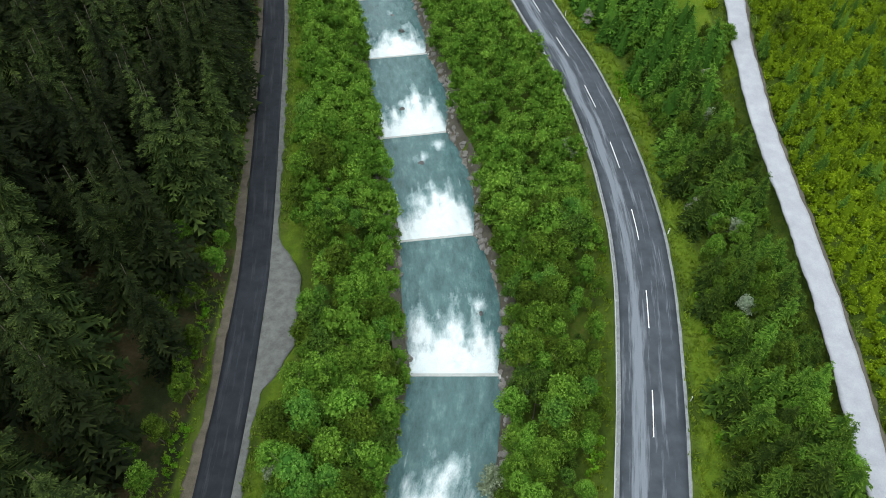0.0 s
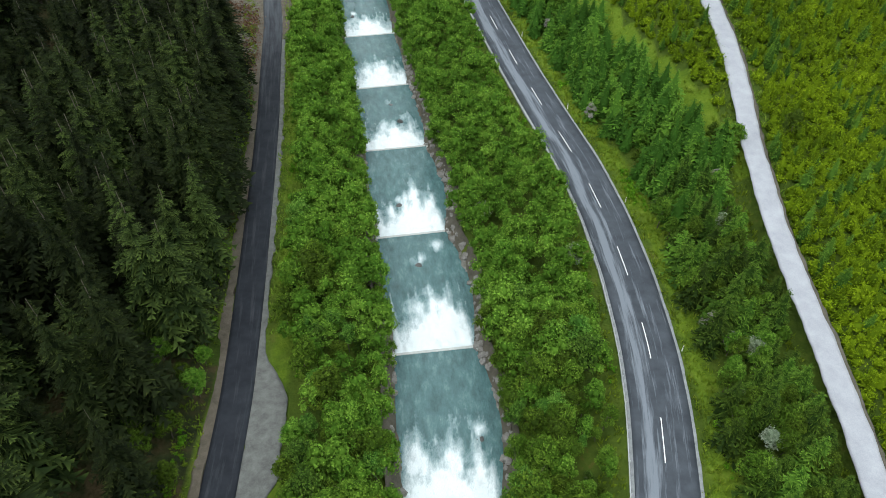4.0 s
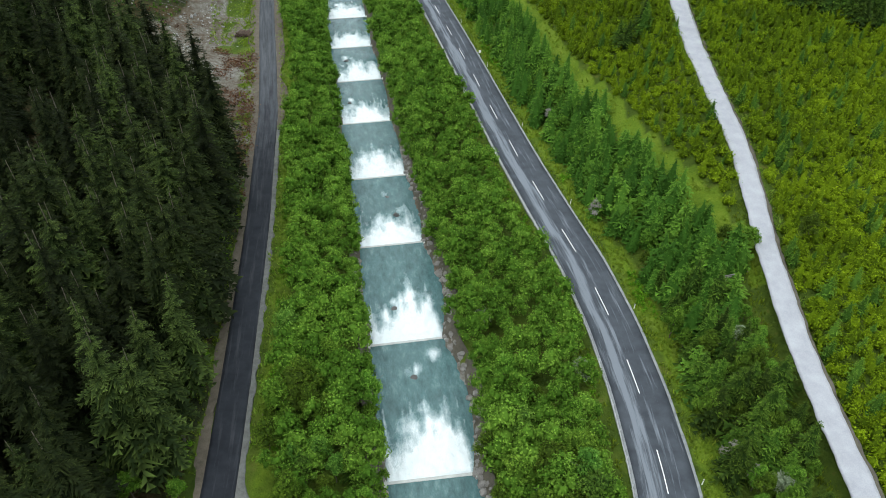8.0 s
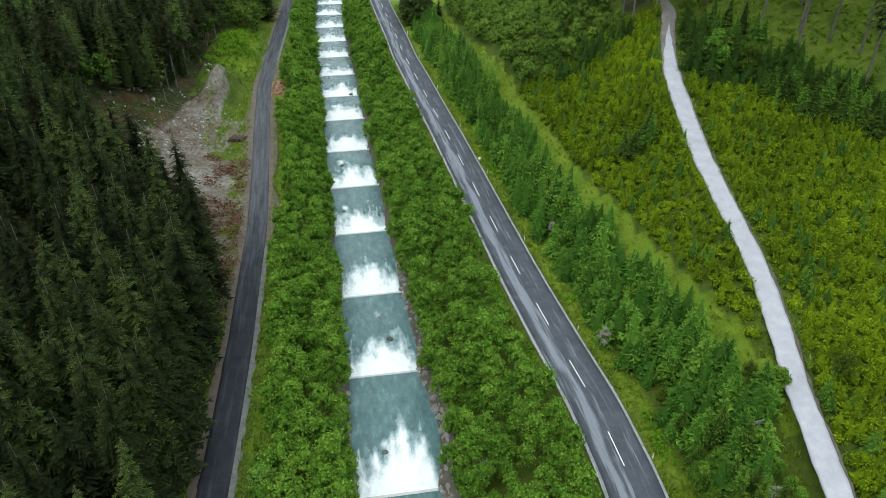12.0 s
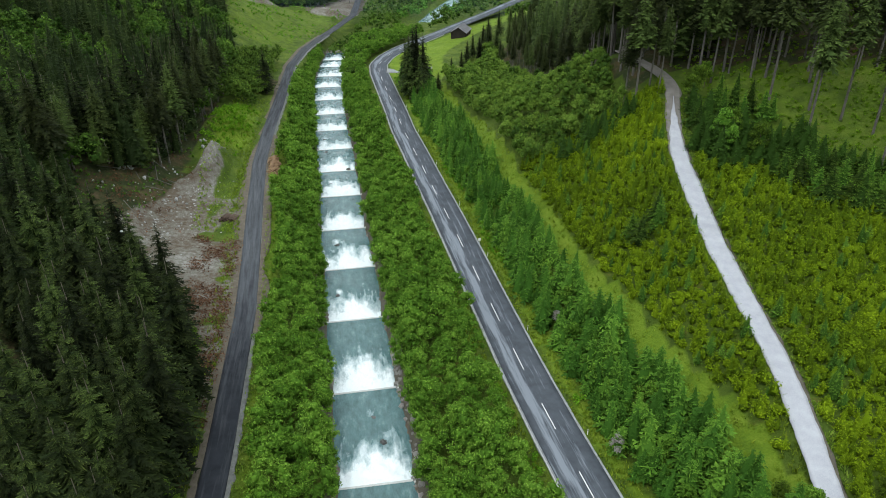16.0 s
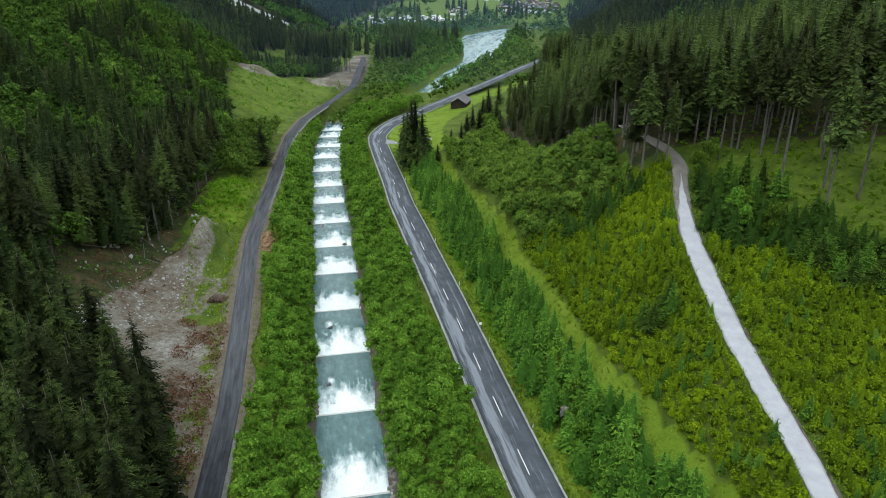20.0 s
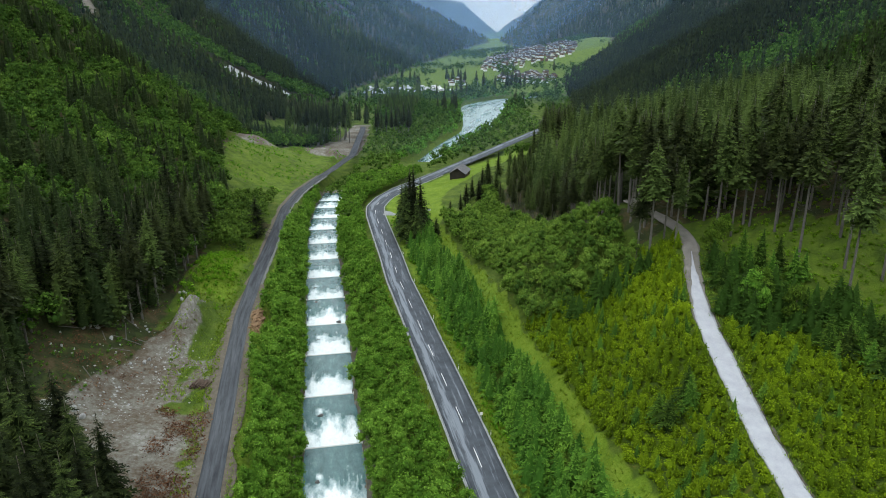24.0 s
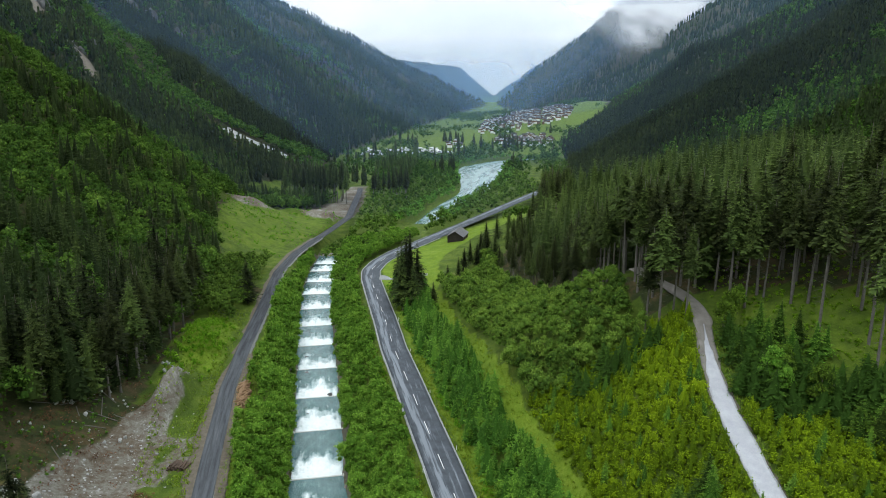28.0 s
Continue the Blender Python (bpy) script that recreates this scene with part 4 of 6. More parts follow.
def dead_boughs(seed, height, low, high, count=34):
    """Thin dead branches on a bare lower trunk."""
    r = np.random.default_rng(seed)
    sets = []
    for k in range(count):
        z, a, q = height * r.uniform(low, high), r.uniform(0, 6.28), r.uniform(0.6, 2.2)
        sets.append(tapered([(0, 0, z), (q * math.cos(a), q * math.sin(a), z - 0.25 * q)], [0.05, 0.015], 3))
    return merge(*sets)


def toned(t, gain, base):
    """A template with its tones scaled and shifted."""
    return t[0], t[1], np.clip(t[2] * gain + base, 0, 1)


def plant_mesh(name, t, mat):
    return mesh_of(name, t[0], t[1], mat, {"tone": t[2]})


def scatter(name, templates, places, scales, mat, label, category, group="", tilt=0.05, seed=1, shift=None):
    """Many plants of a kind as one object."""
    r = np.random.default_rng(seed)
    V, F, T, o = [], [], [], 0
    for i, (p, s) in enumerate(zip(places, scales)):
        v, f, t = templates[int(r.integers(len(templates)))]
        a, lean = r.uniform(0, 6.28), r.normal(0, tilt, 2)
        c, q = math.cos(a), math.sin(a)
        sx, sz = (s, s) if np.isscalar(s) else s
        x, y, z = (v[:, 0] * c - v[:, 1] * q) * sx, (v[:, 0] * q + v[:, 1] * c) * sx, v[:, 2] * sz
        V.append(np.stack([x + z * lean[0] + p[0], y + z * lean[1] + p[1], z + p[2]], 1).astype(np.float32))
        F.append((f + o).astype(np.int32))
        T.append(np.clip(t * 0.72 + r.uniform(-0.05, 0.33) + (0 if shift is None else shift[i]), 0, 1))
        o += len(v)
    if not V:
        return None
    me = mesh_of(name, np.concatenate(V), np.concatenate(F), mat, {"tone": np.concatenate(T)})
    return tagged(new(name, me), label, category, group, "stuff")


def plant(name, kinds, place, scale, turn, label, category, group, lean=(0, 0)):
    """A plant with a stem and a crown; kinds: one (stem mesh, crown mesh)."""
    e = new(name)
    e.matrix_world = pose(*place, lean[0], lean[1], turn) @ Matrix.Diagonal((scale[0], scale[0], scale[1], 1))
    tagged(e, label, category, group)
    part("trunk", kinds[0], e)
    part("crown", kinds[1], e)
    return e


def grid_spots(x0, x1, y0, y1, gap, seed, jitter=0.45):
    r = np.random.default_rng(seed)
    gx, gy = np.meshgrid(np.arange(x0, x1, gap), np.arange(y0, y1, gap * 0.9))
    gx = gx + (np.arange(gx.shape[0]) % 2)[:, None] * gap / 2
    return np.stack([gx.ravel() + r.uniform(-jitter, jitter, gx.size) * gap, gy.ravel() + r.uniform(-jitter, jitter, gx.size) * gap], 1), r


def on_ground(p):
    return np.c_[p, ground(p[:, 0], p[:, 1])]


def clear_of(p):
    """Distances to the right of each plan line."""
    x, y = p[:, 0], p[:, 1]
    return x - along(RIVER, y), x - along(MAIN, y), x - along(LANE, y), x - along(TRACK, y), x - along(STRIP, y)


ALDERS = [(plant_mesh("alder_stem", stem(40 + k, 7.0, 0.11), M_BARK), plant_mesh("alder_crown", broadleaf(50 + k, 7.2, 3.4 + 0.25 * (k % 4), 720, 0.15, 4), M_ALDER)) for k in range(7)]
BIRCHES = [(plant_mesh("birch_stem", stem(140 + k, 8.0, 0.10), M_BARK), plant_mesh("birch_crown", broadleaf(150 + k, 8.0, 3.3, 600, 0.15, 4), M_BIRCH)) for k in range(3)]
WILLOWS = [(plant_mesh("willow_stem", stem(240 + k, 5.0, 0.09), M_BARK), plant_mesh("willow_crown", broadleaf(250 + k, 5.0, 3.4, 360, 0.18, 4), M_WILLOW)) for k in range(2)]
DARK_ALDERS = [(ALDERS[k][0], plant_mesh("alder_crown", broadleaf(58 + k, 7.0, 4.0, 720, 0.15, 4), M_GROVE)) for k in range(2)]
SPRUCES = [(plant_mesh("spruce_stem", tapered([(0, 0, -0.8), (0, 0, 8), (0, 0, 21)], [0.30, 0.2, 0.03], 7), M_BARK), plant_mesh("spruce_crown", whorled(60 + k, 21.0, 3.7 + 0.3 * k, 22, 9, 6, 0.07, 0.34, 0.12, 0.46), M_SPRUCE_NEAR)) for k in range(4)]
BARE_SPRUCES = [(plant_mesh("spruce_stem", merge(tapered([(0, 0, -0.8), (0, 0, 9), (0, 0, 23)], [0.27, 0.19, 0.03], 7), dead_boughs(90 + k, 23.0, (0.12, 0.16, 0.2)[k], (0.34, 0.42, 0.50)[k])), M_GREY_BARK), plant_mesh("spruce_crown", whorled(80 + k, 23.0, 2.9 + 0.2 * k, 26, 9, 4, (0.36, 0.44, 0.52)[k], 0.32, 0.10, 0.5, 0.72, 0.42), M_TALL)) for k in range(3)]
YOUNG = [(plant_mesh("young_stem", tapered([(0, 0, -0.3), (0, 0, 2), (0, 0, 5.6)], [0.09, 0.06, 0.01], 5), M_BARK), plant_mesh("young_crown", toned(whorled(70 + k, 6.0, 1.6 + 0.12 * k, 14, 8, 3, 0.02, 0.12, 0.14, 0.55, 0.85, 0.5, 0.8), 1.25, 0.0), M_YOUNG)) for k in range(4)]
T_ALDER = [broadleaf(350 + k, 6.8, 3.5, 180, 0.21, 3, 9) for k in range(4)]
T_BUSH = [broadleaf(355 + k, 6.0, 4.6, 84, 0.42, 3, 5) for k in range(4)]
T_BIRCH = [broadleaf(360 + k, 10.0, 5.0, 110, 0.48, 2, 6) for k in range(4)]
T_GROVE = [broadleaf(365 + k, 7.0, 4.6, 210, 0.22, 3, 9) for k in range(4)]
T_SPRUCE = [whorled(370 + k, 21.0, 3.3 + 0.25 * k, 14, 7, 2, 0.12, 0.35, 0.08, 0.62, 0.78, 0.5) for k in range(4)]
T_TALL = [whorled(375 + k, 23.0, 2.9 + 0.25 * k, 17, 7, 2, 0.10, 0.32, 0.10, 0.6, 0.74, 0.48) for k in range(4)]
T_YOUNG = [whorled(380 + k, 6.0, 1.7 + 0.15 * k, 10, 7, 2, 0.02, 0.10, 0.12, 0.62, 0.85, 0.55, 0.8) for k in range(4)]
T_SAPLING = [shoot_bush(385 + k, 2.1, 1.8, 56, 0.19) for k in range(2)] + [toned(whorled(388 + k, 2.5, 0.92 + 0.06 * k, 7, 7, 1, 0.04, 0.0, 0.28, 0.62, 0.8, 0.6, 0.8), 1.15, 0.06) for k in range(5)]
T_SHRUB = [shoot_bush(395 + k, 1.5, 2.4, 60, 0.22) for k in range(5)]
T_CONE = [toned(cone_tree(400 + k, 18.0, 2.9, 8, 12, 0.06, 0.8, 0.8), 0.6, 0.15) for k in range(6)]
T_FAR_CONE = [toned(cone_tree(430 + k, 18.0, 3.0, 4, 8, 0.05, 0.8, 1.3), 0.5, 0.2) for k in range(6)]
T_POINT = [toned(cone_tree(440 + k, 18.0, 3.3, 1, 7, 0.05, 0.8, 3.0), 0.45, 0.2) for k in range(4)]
T_PUFF = [puff_tree(410 + k) for k in range(4)]


def river_woods():
    """Alders on both banks of the river."""
    p, r = grid_spots(-80, 30, -5, 420, 2.3, 11)
    d, m, l, k, s = clear_of(p)
    left = (d < -edge_left(p[:, 1]) - 0.4) & (l > 5.6 + 1.3 * np.sin(p[:, 1] / 13))
    right = (d > edge_right(p[:, 1]) + 0.7) & (m < -6.7 - 0.4 * np.sin(p[:, 1] / 9))
    gravel_bay = np.hypot((p[:, 0] + 20.2) / 3.6, (p[:, 1] - 53) / 15) < 1
    by_logs = np.hypot((p[:, 0] + 46.8) / 4.2, (p[:, 1] - 227) / 12) < 1
    p = p[(left | right) & ~gravel_bay & ~by_logs]
    p = on_ground(p)
    order = p[:, 1] + r.uniform(-25, 25, len(p))
    near = order < np.sort(order)[min(298, len(p) - 1)]
    for q in p[near]:
        u = r.uniform()
        kinds, nm, lab = (ALDERS, "alder_tree", "bushy green alder tree on the river bank")
        if u < 0.022:
            kinds, nm, lab = (WILLOWS, "willow_bush", "silver-grey willow bush on the river bank")
        elif u < 0.2:
            kinds, nm, lab = (BIRCHES, "birch_tree", "light green birch tree on the river bank")
        elif u < 0.24:
            kinds, nm, lab = (YOUNG, "young_spruce", "young dark green spruce on the river bank")
        sc = (0.52 + 0.60 * float(fnoise(q[0] / 9, q[1] / 9, 17, 2)) + r.uniform(-0.05, 0.42)) * (0.7 if q[0] > float(along(MAIN, q[1])) - 9.5 else 1.0)
        plant(nm, kinds[int(r.integers(len(kinds)))], q, (sc * r.uniform(0.85, 1.15), sc), r.uniform(0, 360), lab, "tree", "trees along the river", tuple(r.normal(0, 4, 2)))
    y = r.uniform(4, 400, 460)
    side = np.where(r.uniform(0, 1, 460) < 0.6, -1, 1)
    q = np.stack([along(RIVER, y) + np.where(side < 0, -edge_left(y) - 0.3, edge_right(y) + 1.3) + side * r.uniform(0, 0.8, 460), y], 1)
    q = on_ground(q[(side < 0) | (y < 52) | (y > 120) | (r.uniform(0, 1, 460) < 0.5)])
    scatter("bank_bushes", T_BUSH, q, r.uniform(0.28, 0.5, len(q)), M_ALDER, "low green bushes hanging over the river bank", "bushes", seed=13)
    q = p[~near]
    scatter("alder_wood", T_ALDER, q, 0.52 + 0.6 * fnoise(q[:, 0] / 9, q[:, 1] / 9, 17, 2) + r.uniform(-0.1, 0.35, len(q)), M_ALDER, "dense green alder wood along the river", "trees", seed=12)


def left_forest():
    """Tall dark spruces on the slope beside the lane."""
    p, r = grid_spots(-88, -24, -8, 190, 6.0, 21)
    d, m, l, k, s = clear_of(p)
    edge = -4.9 - 2.4 * fnoise(p[:, 1] / 9, p[:, 1] * 0, 8, 2)
    inside = (l < edge) & ~((p[:, 1] > 128) & (l > -9 - (p[:, 1] - 128) * 0.55))
    p = on_ground(p[inside])
    l = p[:, 0] - along(LANE, p[:, 1])
    order = -l + r.uniform(-4, 4, len(p))
    near = order < np.sort(order)[min(200, len(p) - 1)]
    for q in p[near]:
        sc = r.uniform(0.92, 1.25) if q[0] - float(along(LANE, q[1])) > -16 else r.uniform(0.65, 1.15)
        plant("spruce_tree", SPRUCES[int(r.integers(4))], q, (sc * r.uniform(0.9, 1.15), sc), r.uniform(0, 360), "tall dark green spruce in the dense forest", "tree", "spruces of the forest by the lane", tuple(r.normal(0, 1.5, 2)))
    for y0 in np.arange(70, 160, 5.2):
        for off, last in ((-6.2, 135), (-11.2, 150), (-16.5, 157), (-22, 160)):
            y = y0 + r.uniform(-1.5, 1.5) + (2.3 if off == -11.2 else 0)
            if y > last:
                continue
            x = float(along(LANE, y)) + off + r.uniform(-0.8, 0.8)
            sc = r.uniform(1.0, 1.35)
            plant("spruce_tree", SPRUCES[int(r.integers(4))], (x, y, float(ground(x, y)[0])), (sc * 1.0, sc * 0.95), r.uniform(0, 360), "tall dark green spruce at the forest edge by the lane", "tree", "spruces of the forest by the lane", tuple(r.normal(0, 1.5, 2)))
    q = p[~near]
    scatter("spruce_forest", T_SPRUCE, q, r.uniform(0.75, 1.1, len(q)), M_SPRUCE, "dense dark spruce forest on the slope", "trees", seed=22, shift=np.full(len(q), -0.12))
    # leafy fringe
    p, r = grid_spots(-60, -28, 8, 150, 3.4, 23)
    l = p[:, 0] - along(LANE, p[:, 1])
    p = on_ground(p[(l < -4.4) & (l > -10) & (fnoise(p[:, 0] / 8, p[:, 1] / 12, 31, 2) > 0.55)])
    for q in p:
        sc = r.uniform(0.45, 0.85)
        plant("alder_tree", ALDERS[int(r.integers(7))], q, (sc, sc), r.uniform(0, 360), "bushy green alder at the forest edge", "tree", "leafy trees at the forest edge")


def right_side():
    """Young spruces beside the road, grass strip, planted shrubs and the forest edge."""
    p, r = grid_spots(-20, 60, -5, 330, 2.25, 31)
    d, m, l, k, s = clear_of(p)
    ok = (m > 6.8 + 1.5 * vnoise(p[:, 1] / 6, p[:, 1] * 0, 3)) & (k < -2.9) & np.where(p[:, 1] > 96, s < -2.4, (p[:, 1] < 87) | (p[:, 0] < 43.2))
    p = on_ground(p[ok])
    near = p[:, 1] + r.uniform(-15, 15, len(p)) < 92
    for q in p[near]:
        u = r.uniform()
        sc = r.uniform(0.85, 1.5) * (0.7 if q[0] > float(along(TRACK, q[1])) - 3.6 or q[1] > 84 and q[0] > 39.5 else 1.0)
        if u < 0.70:
            plant("young_spruce", YOUNG[int(r.integers(4))], q, (sc * 1.15, sc), r.uniform(0, 360), "young green spruce beside the road", "tree", "young trees between road and track")
        elif u < 0.975:
            plant("hazel_bush", ALDERS[int(r.integers(7))], q, (sc * 0.62, sc * 0.66), r.uniform(0, 360), "bushy green hazel beside the road", "bush", "young trees between road and track")
        else:
            plant("willow_bush", WILLOWS[int(r.integers(2))], q, (sc * 0.8, sc * 0.8), r.uniform(0, 360), "silver-grey willow bush beside the road", "bush", "young trees between road and track")
    q = p[~near]
    leafy = r.uniform(0, 1, len(q)) < 0.16
    scatter("leafy_bushes", T_ALDER, q[leafy], r.uniform(0.5, 0.8, leafy.sum()), M_ALDER, "leafy green bushes among the young spruces", "bushes", seed=37)
    q = q[~leafy]
    scatter("young_spruces", T_YOUNG, q, [(g * 1.15, g) for g in r.uniform(0.75, 1.4, len(q))], M_YOUNG, "row of young green spruces beside the road", "trees", seed=32, shift=r.uniform(-0.34, 0.03, len(q)))
    # dense planting of saplings
    p, r = grid_spots(8, 120, -5, 250, 1.26, 33)
    d, m, l, k, s = clear_of(p)
    ok = np.where(p[:, 1] > 96, s > 2.3, False) & (k < -2.9) & (p[:, 1] < 207) | (k > 2.5) & (k < 62) & (p[:, 1] < 175 - 0.85 * np.maximum(k - 4, 0) + 6 * vnoise(p[:, 0] / 8, p[:, 1] / 8, 4))
    p = on_ground(p[ok])
    grown = fnoise(p[:, 0] / 10, p[:, 1] / 10, 44, 3)
    sc = 0.66 + 0.38 * grown + 0.35 * smooth(150, 200, p[:, 1]) * r.uniform(0, 1, len(p)) + r.uniform(-0.15, 0.25, len(p))
    tone = (fnoise(p[:, 0] / 14, p[:, 1] / 14, 45, 3) - 0.5) * 0.5
    pick = r.uniform(0, 1, len(p))
    taller = pick > 0.93
    scatter("young_spruces", T_YOUNG, p[taller], r.uniform(0.35, 0.75, taller.sum()), M_YOUNG, "young green spruces among the saplings", "trees", seed=39, shift=np.full(taller.sum(), 0.08))
    p, sc, tone, pick = p[~taller], sc[~taller], tone[~taller], pick[~taller]
    bushy = pick < 0.24
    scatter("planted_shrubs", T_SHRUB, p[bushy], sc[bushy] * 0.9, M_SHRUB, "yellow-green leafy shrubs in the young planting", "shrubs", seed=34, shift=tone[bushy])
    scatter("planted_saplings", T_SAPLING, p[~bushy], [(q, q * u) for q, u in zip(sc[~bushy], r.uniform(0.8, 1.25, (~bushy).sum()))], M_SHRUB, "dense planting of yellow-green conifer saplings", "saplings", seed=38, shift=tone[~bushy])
    # denser young spruces above the planting
    p, r = grid_spots(20, 120, 60, 215, 2.9, 35)
    d, m, l, k, s = clear_of(p)
    rim = 173 - 0.85 * (k - 4)
    upper = (k > 3.2) & (k < 60) & (p[:, 1] > rim + 5 * vnoise(p[:, 0] / 8, p[:, 1] / 8, 4)) & (p[:, 1] < rim + 17 + 6 * vnoise(p[:, 0] / 6, p[:, 1] / 6, 14))
    lower = (k < -3) & (s > 5) & (p[:, 1] > 150) & (fnoise(p[:, 0] / 10, p[:, 1] / 10, 51, 2) > 0.72) & (p[:, 1] < 204)
    ok = upper | lower
    p = on_ground(p[ok])
    for q in p[:90]:
        sc = r.uniform(0.8, 1.3)
        plant("young_spruce", YOUNG[int(r.integers(4))], q, (sc * 1.3, sc), r.uniform(0, 360), "young green spruce on the hillside", "tree", "young spruces by the track")
    scatter("young_spruces", T_YOUNG, p[90:], [(g * 1.3, g) for g in r.uniform(0.8, 1.35, len(p[90:]))], M_YOUNG, "young green spruces on the hillside", "trees", seed=36, shift=np.full(len(p[90:]), -0.28))


def right_grove():
    """Leafy grove ahead, then tall bare-stemmed spruces."""
    p, r = grid_spots(-16, 62, 196, 345, 2.6, 41)
    d, m, l, k, s = clear_of(p)
    front = along(FOREST_FRONT, p[:, 1])
    ok = (m > 16) & (s > 2.8) & (p[:, 0] < front) & (p[:, 1] > 204) & (p[:, 0] < 43.5) & ((p[:, 1] < 322) | (p[:, 0] > 16))
    q = on_ground(p[ok])
    scatter("leafy_grove", T_GROVE, q, r.uniform(0.5, 1.0, len(q)), M_GROVE, "leafy green grove beside the grass strip", "trees", seed=42, shift=r.uniform(-0.05, 0.3, len(q)))
    p, r = grid_spots(-5, 190, 190, 470, 5.3, 43)
    d, m, l, k, s = clear_of(p)
    front = along(FOREST_FRONT, p[:, 1])
    ok = (p[:, 0] > front) & (p[:, 1] > np.interp(p[:, 0], [46, 60, 72, 80, 130], [202.5, 205, 201, 196, 184])) & (m > 14) & ((np.abs(k) > 2.4) | (p[:, 1] > 224))
    p = on_ground(p[ok])
    depth = np.minimum((p[:, 0] - along(FOREST_FRONT, p[:, 1])) * 1.3, np.where(p[:, 0] > 44, p[:, 1] - 200, 99))
    order = depth + r.uniform(-4, 4, len(p)) + np.maximum(p[:, 0] - 95, 0)
    near = order < np.sort(order)[min(190, len(p) - 1)]
    for q in p[near]:
        sc = r.uniform(0.85, 1.2) * (1.0 if q[0] > 40 else 0.54 if q[1] > 285 else 0.75)
        plant("tall_spruce", BARE_SPRUCES[int(r.choice([0, 1, 1, 2, 2]))], q, (sc, sc), r.uniform(0, 360), "tall spruce with a bare grey lower trunk", "tree", "spruces at the clearing", tuple(r.normal(0, 1.2, 2)))
    q = p[~near]
    q = q[r.uniform(0, 1, len(q)) < 0.78]
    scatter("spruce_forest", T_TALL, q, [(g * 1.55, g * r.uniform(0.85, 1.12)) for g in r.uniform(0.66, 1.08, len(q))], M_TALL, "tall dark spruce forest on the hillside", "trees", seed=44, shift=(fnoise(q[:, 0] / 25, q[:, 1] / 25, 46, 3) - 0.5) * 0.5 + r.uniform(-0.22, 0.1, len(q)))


def left_hill():
    """Mixed wood on the slope behind the gravel pit."""
    p, r = grid_spots(-260, -56, 150, 560, 4.2, 51)
    d, m, l, k, s = clear_of(p)
    toe = np.interp(p[:, 1], TOE_Y, TOE_X)
    ok = (l < toe) & (r.uniform(0, 1, len(p)) < np.interp(-l, [0, 60, 200], [1, 0.95, 0.8]))
    p = on_ground(p[ok])
    chance = smooth(0.38, 0.66, fnoise(p[:, 0] / 22, p[:, 1] / 22, 61, 3) - 0.14 + 0.22 * smooth(215, 330, p[:, 1]))
    leafy = r.uniform(0, 1, len(p)) < chance
    a, b = p[leafy], p[~leafy]
    scatter("birch_wood", T_BIRCH, a, r.uniform(0.75, 1.3, len(a)), M_BIRCH, "light green birch wood on the slope", "trees", seed=52, shift=r.uniform(-0.32, 0.08, len(a)))
    scatter("spruce_forest", T_SPRUCE, b, [(g * 1.15, g * 0.85) for g in r.uniform(0.5, 1.05, len(b))], M_SPRUCE, "dark spruce forest on the slope", "trees", seed=53, shift=r.uniform(-0.2, 0.2, len(b)))
    p, r = grid_spots(-122, -60, 186, 300, 5.0, 55)
    l = p[:, 0] - along(LANE, p[:, 1])
    edge = np.interp(p[:, 1], TOE_Y, TOE_X)
    p = on_ground(p[(l < edge) & (l > edge - 15)])
    for q in p[:150]:
        sc = r.uniform(0.75, 1.2)
        bare = q[0] - float(along(LANE, q[1])) > float(np.interp(q[1], TOE_Y, TOE_X)) - 5
        kind = BARE_SPRUCES[int(r.integers(2))] if bare else SPRUCES[int(r.integers(4))]
        plant("spruce_tree", kind, q, (sc * 1.15, sc), r.uniform(0, 360), "tall dark green spruce above the gravel pit", "tree", "spruces above the gravel pit")
    # rounded leafy bushes beside the lane beyond the hump
    p, r = grid_spots(-96, -60, 284, 372, 3.4, 57)
    l = p[:, 0] - along(LANE, p[:, 1])
    p = on_ground(p[(l < -4.5 - 3 * vnoise(p[:, 1] / 7, p[:, 1] * 0, 5)) & (l > -26) & (p[:, 1] < 366 + l)])
    scatter("leafy_bushes", T_BIRCH, p, r.uniform(0.65, 1.0, len(p)), M_BIRCH, "rounded light green bushes beside the lane", "bushes", seed=58, shift=np.full(len(p), 0.15))


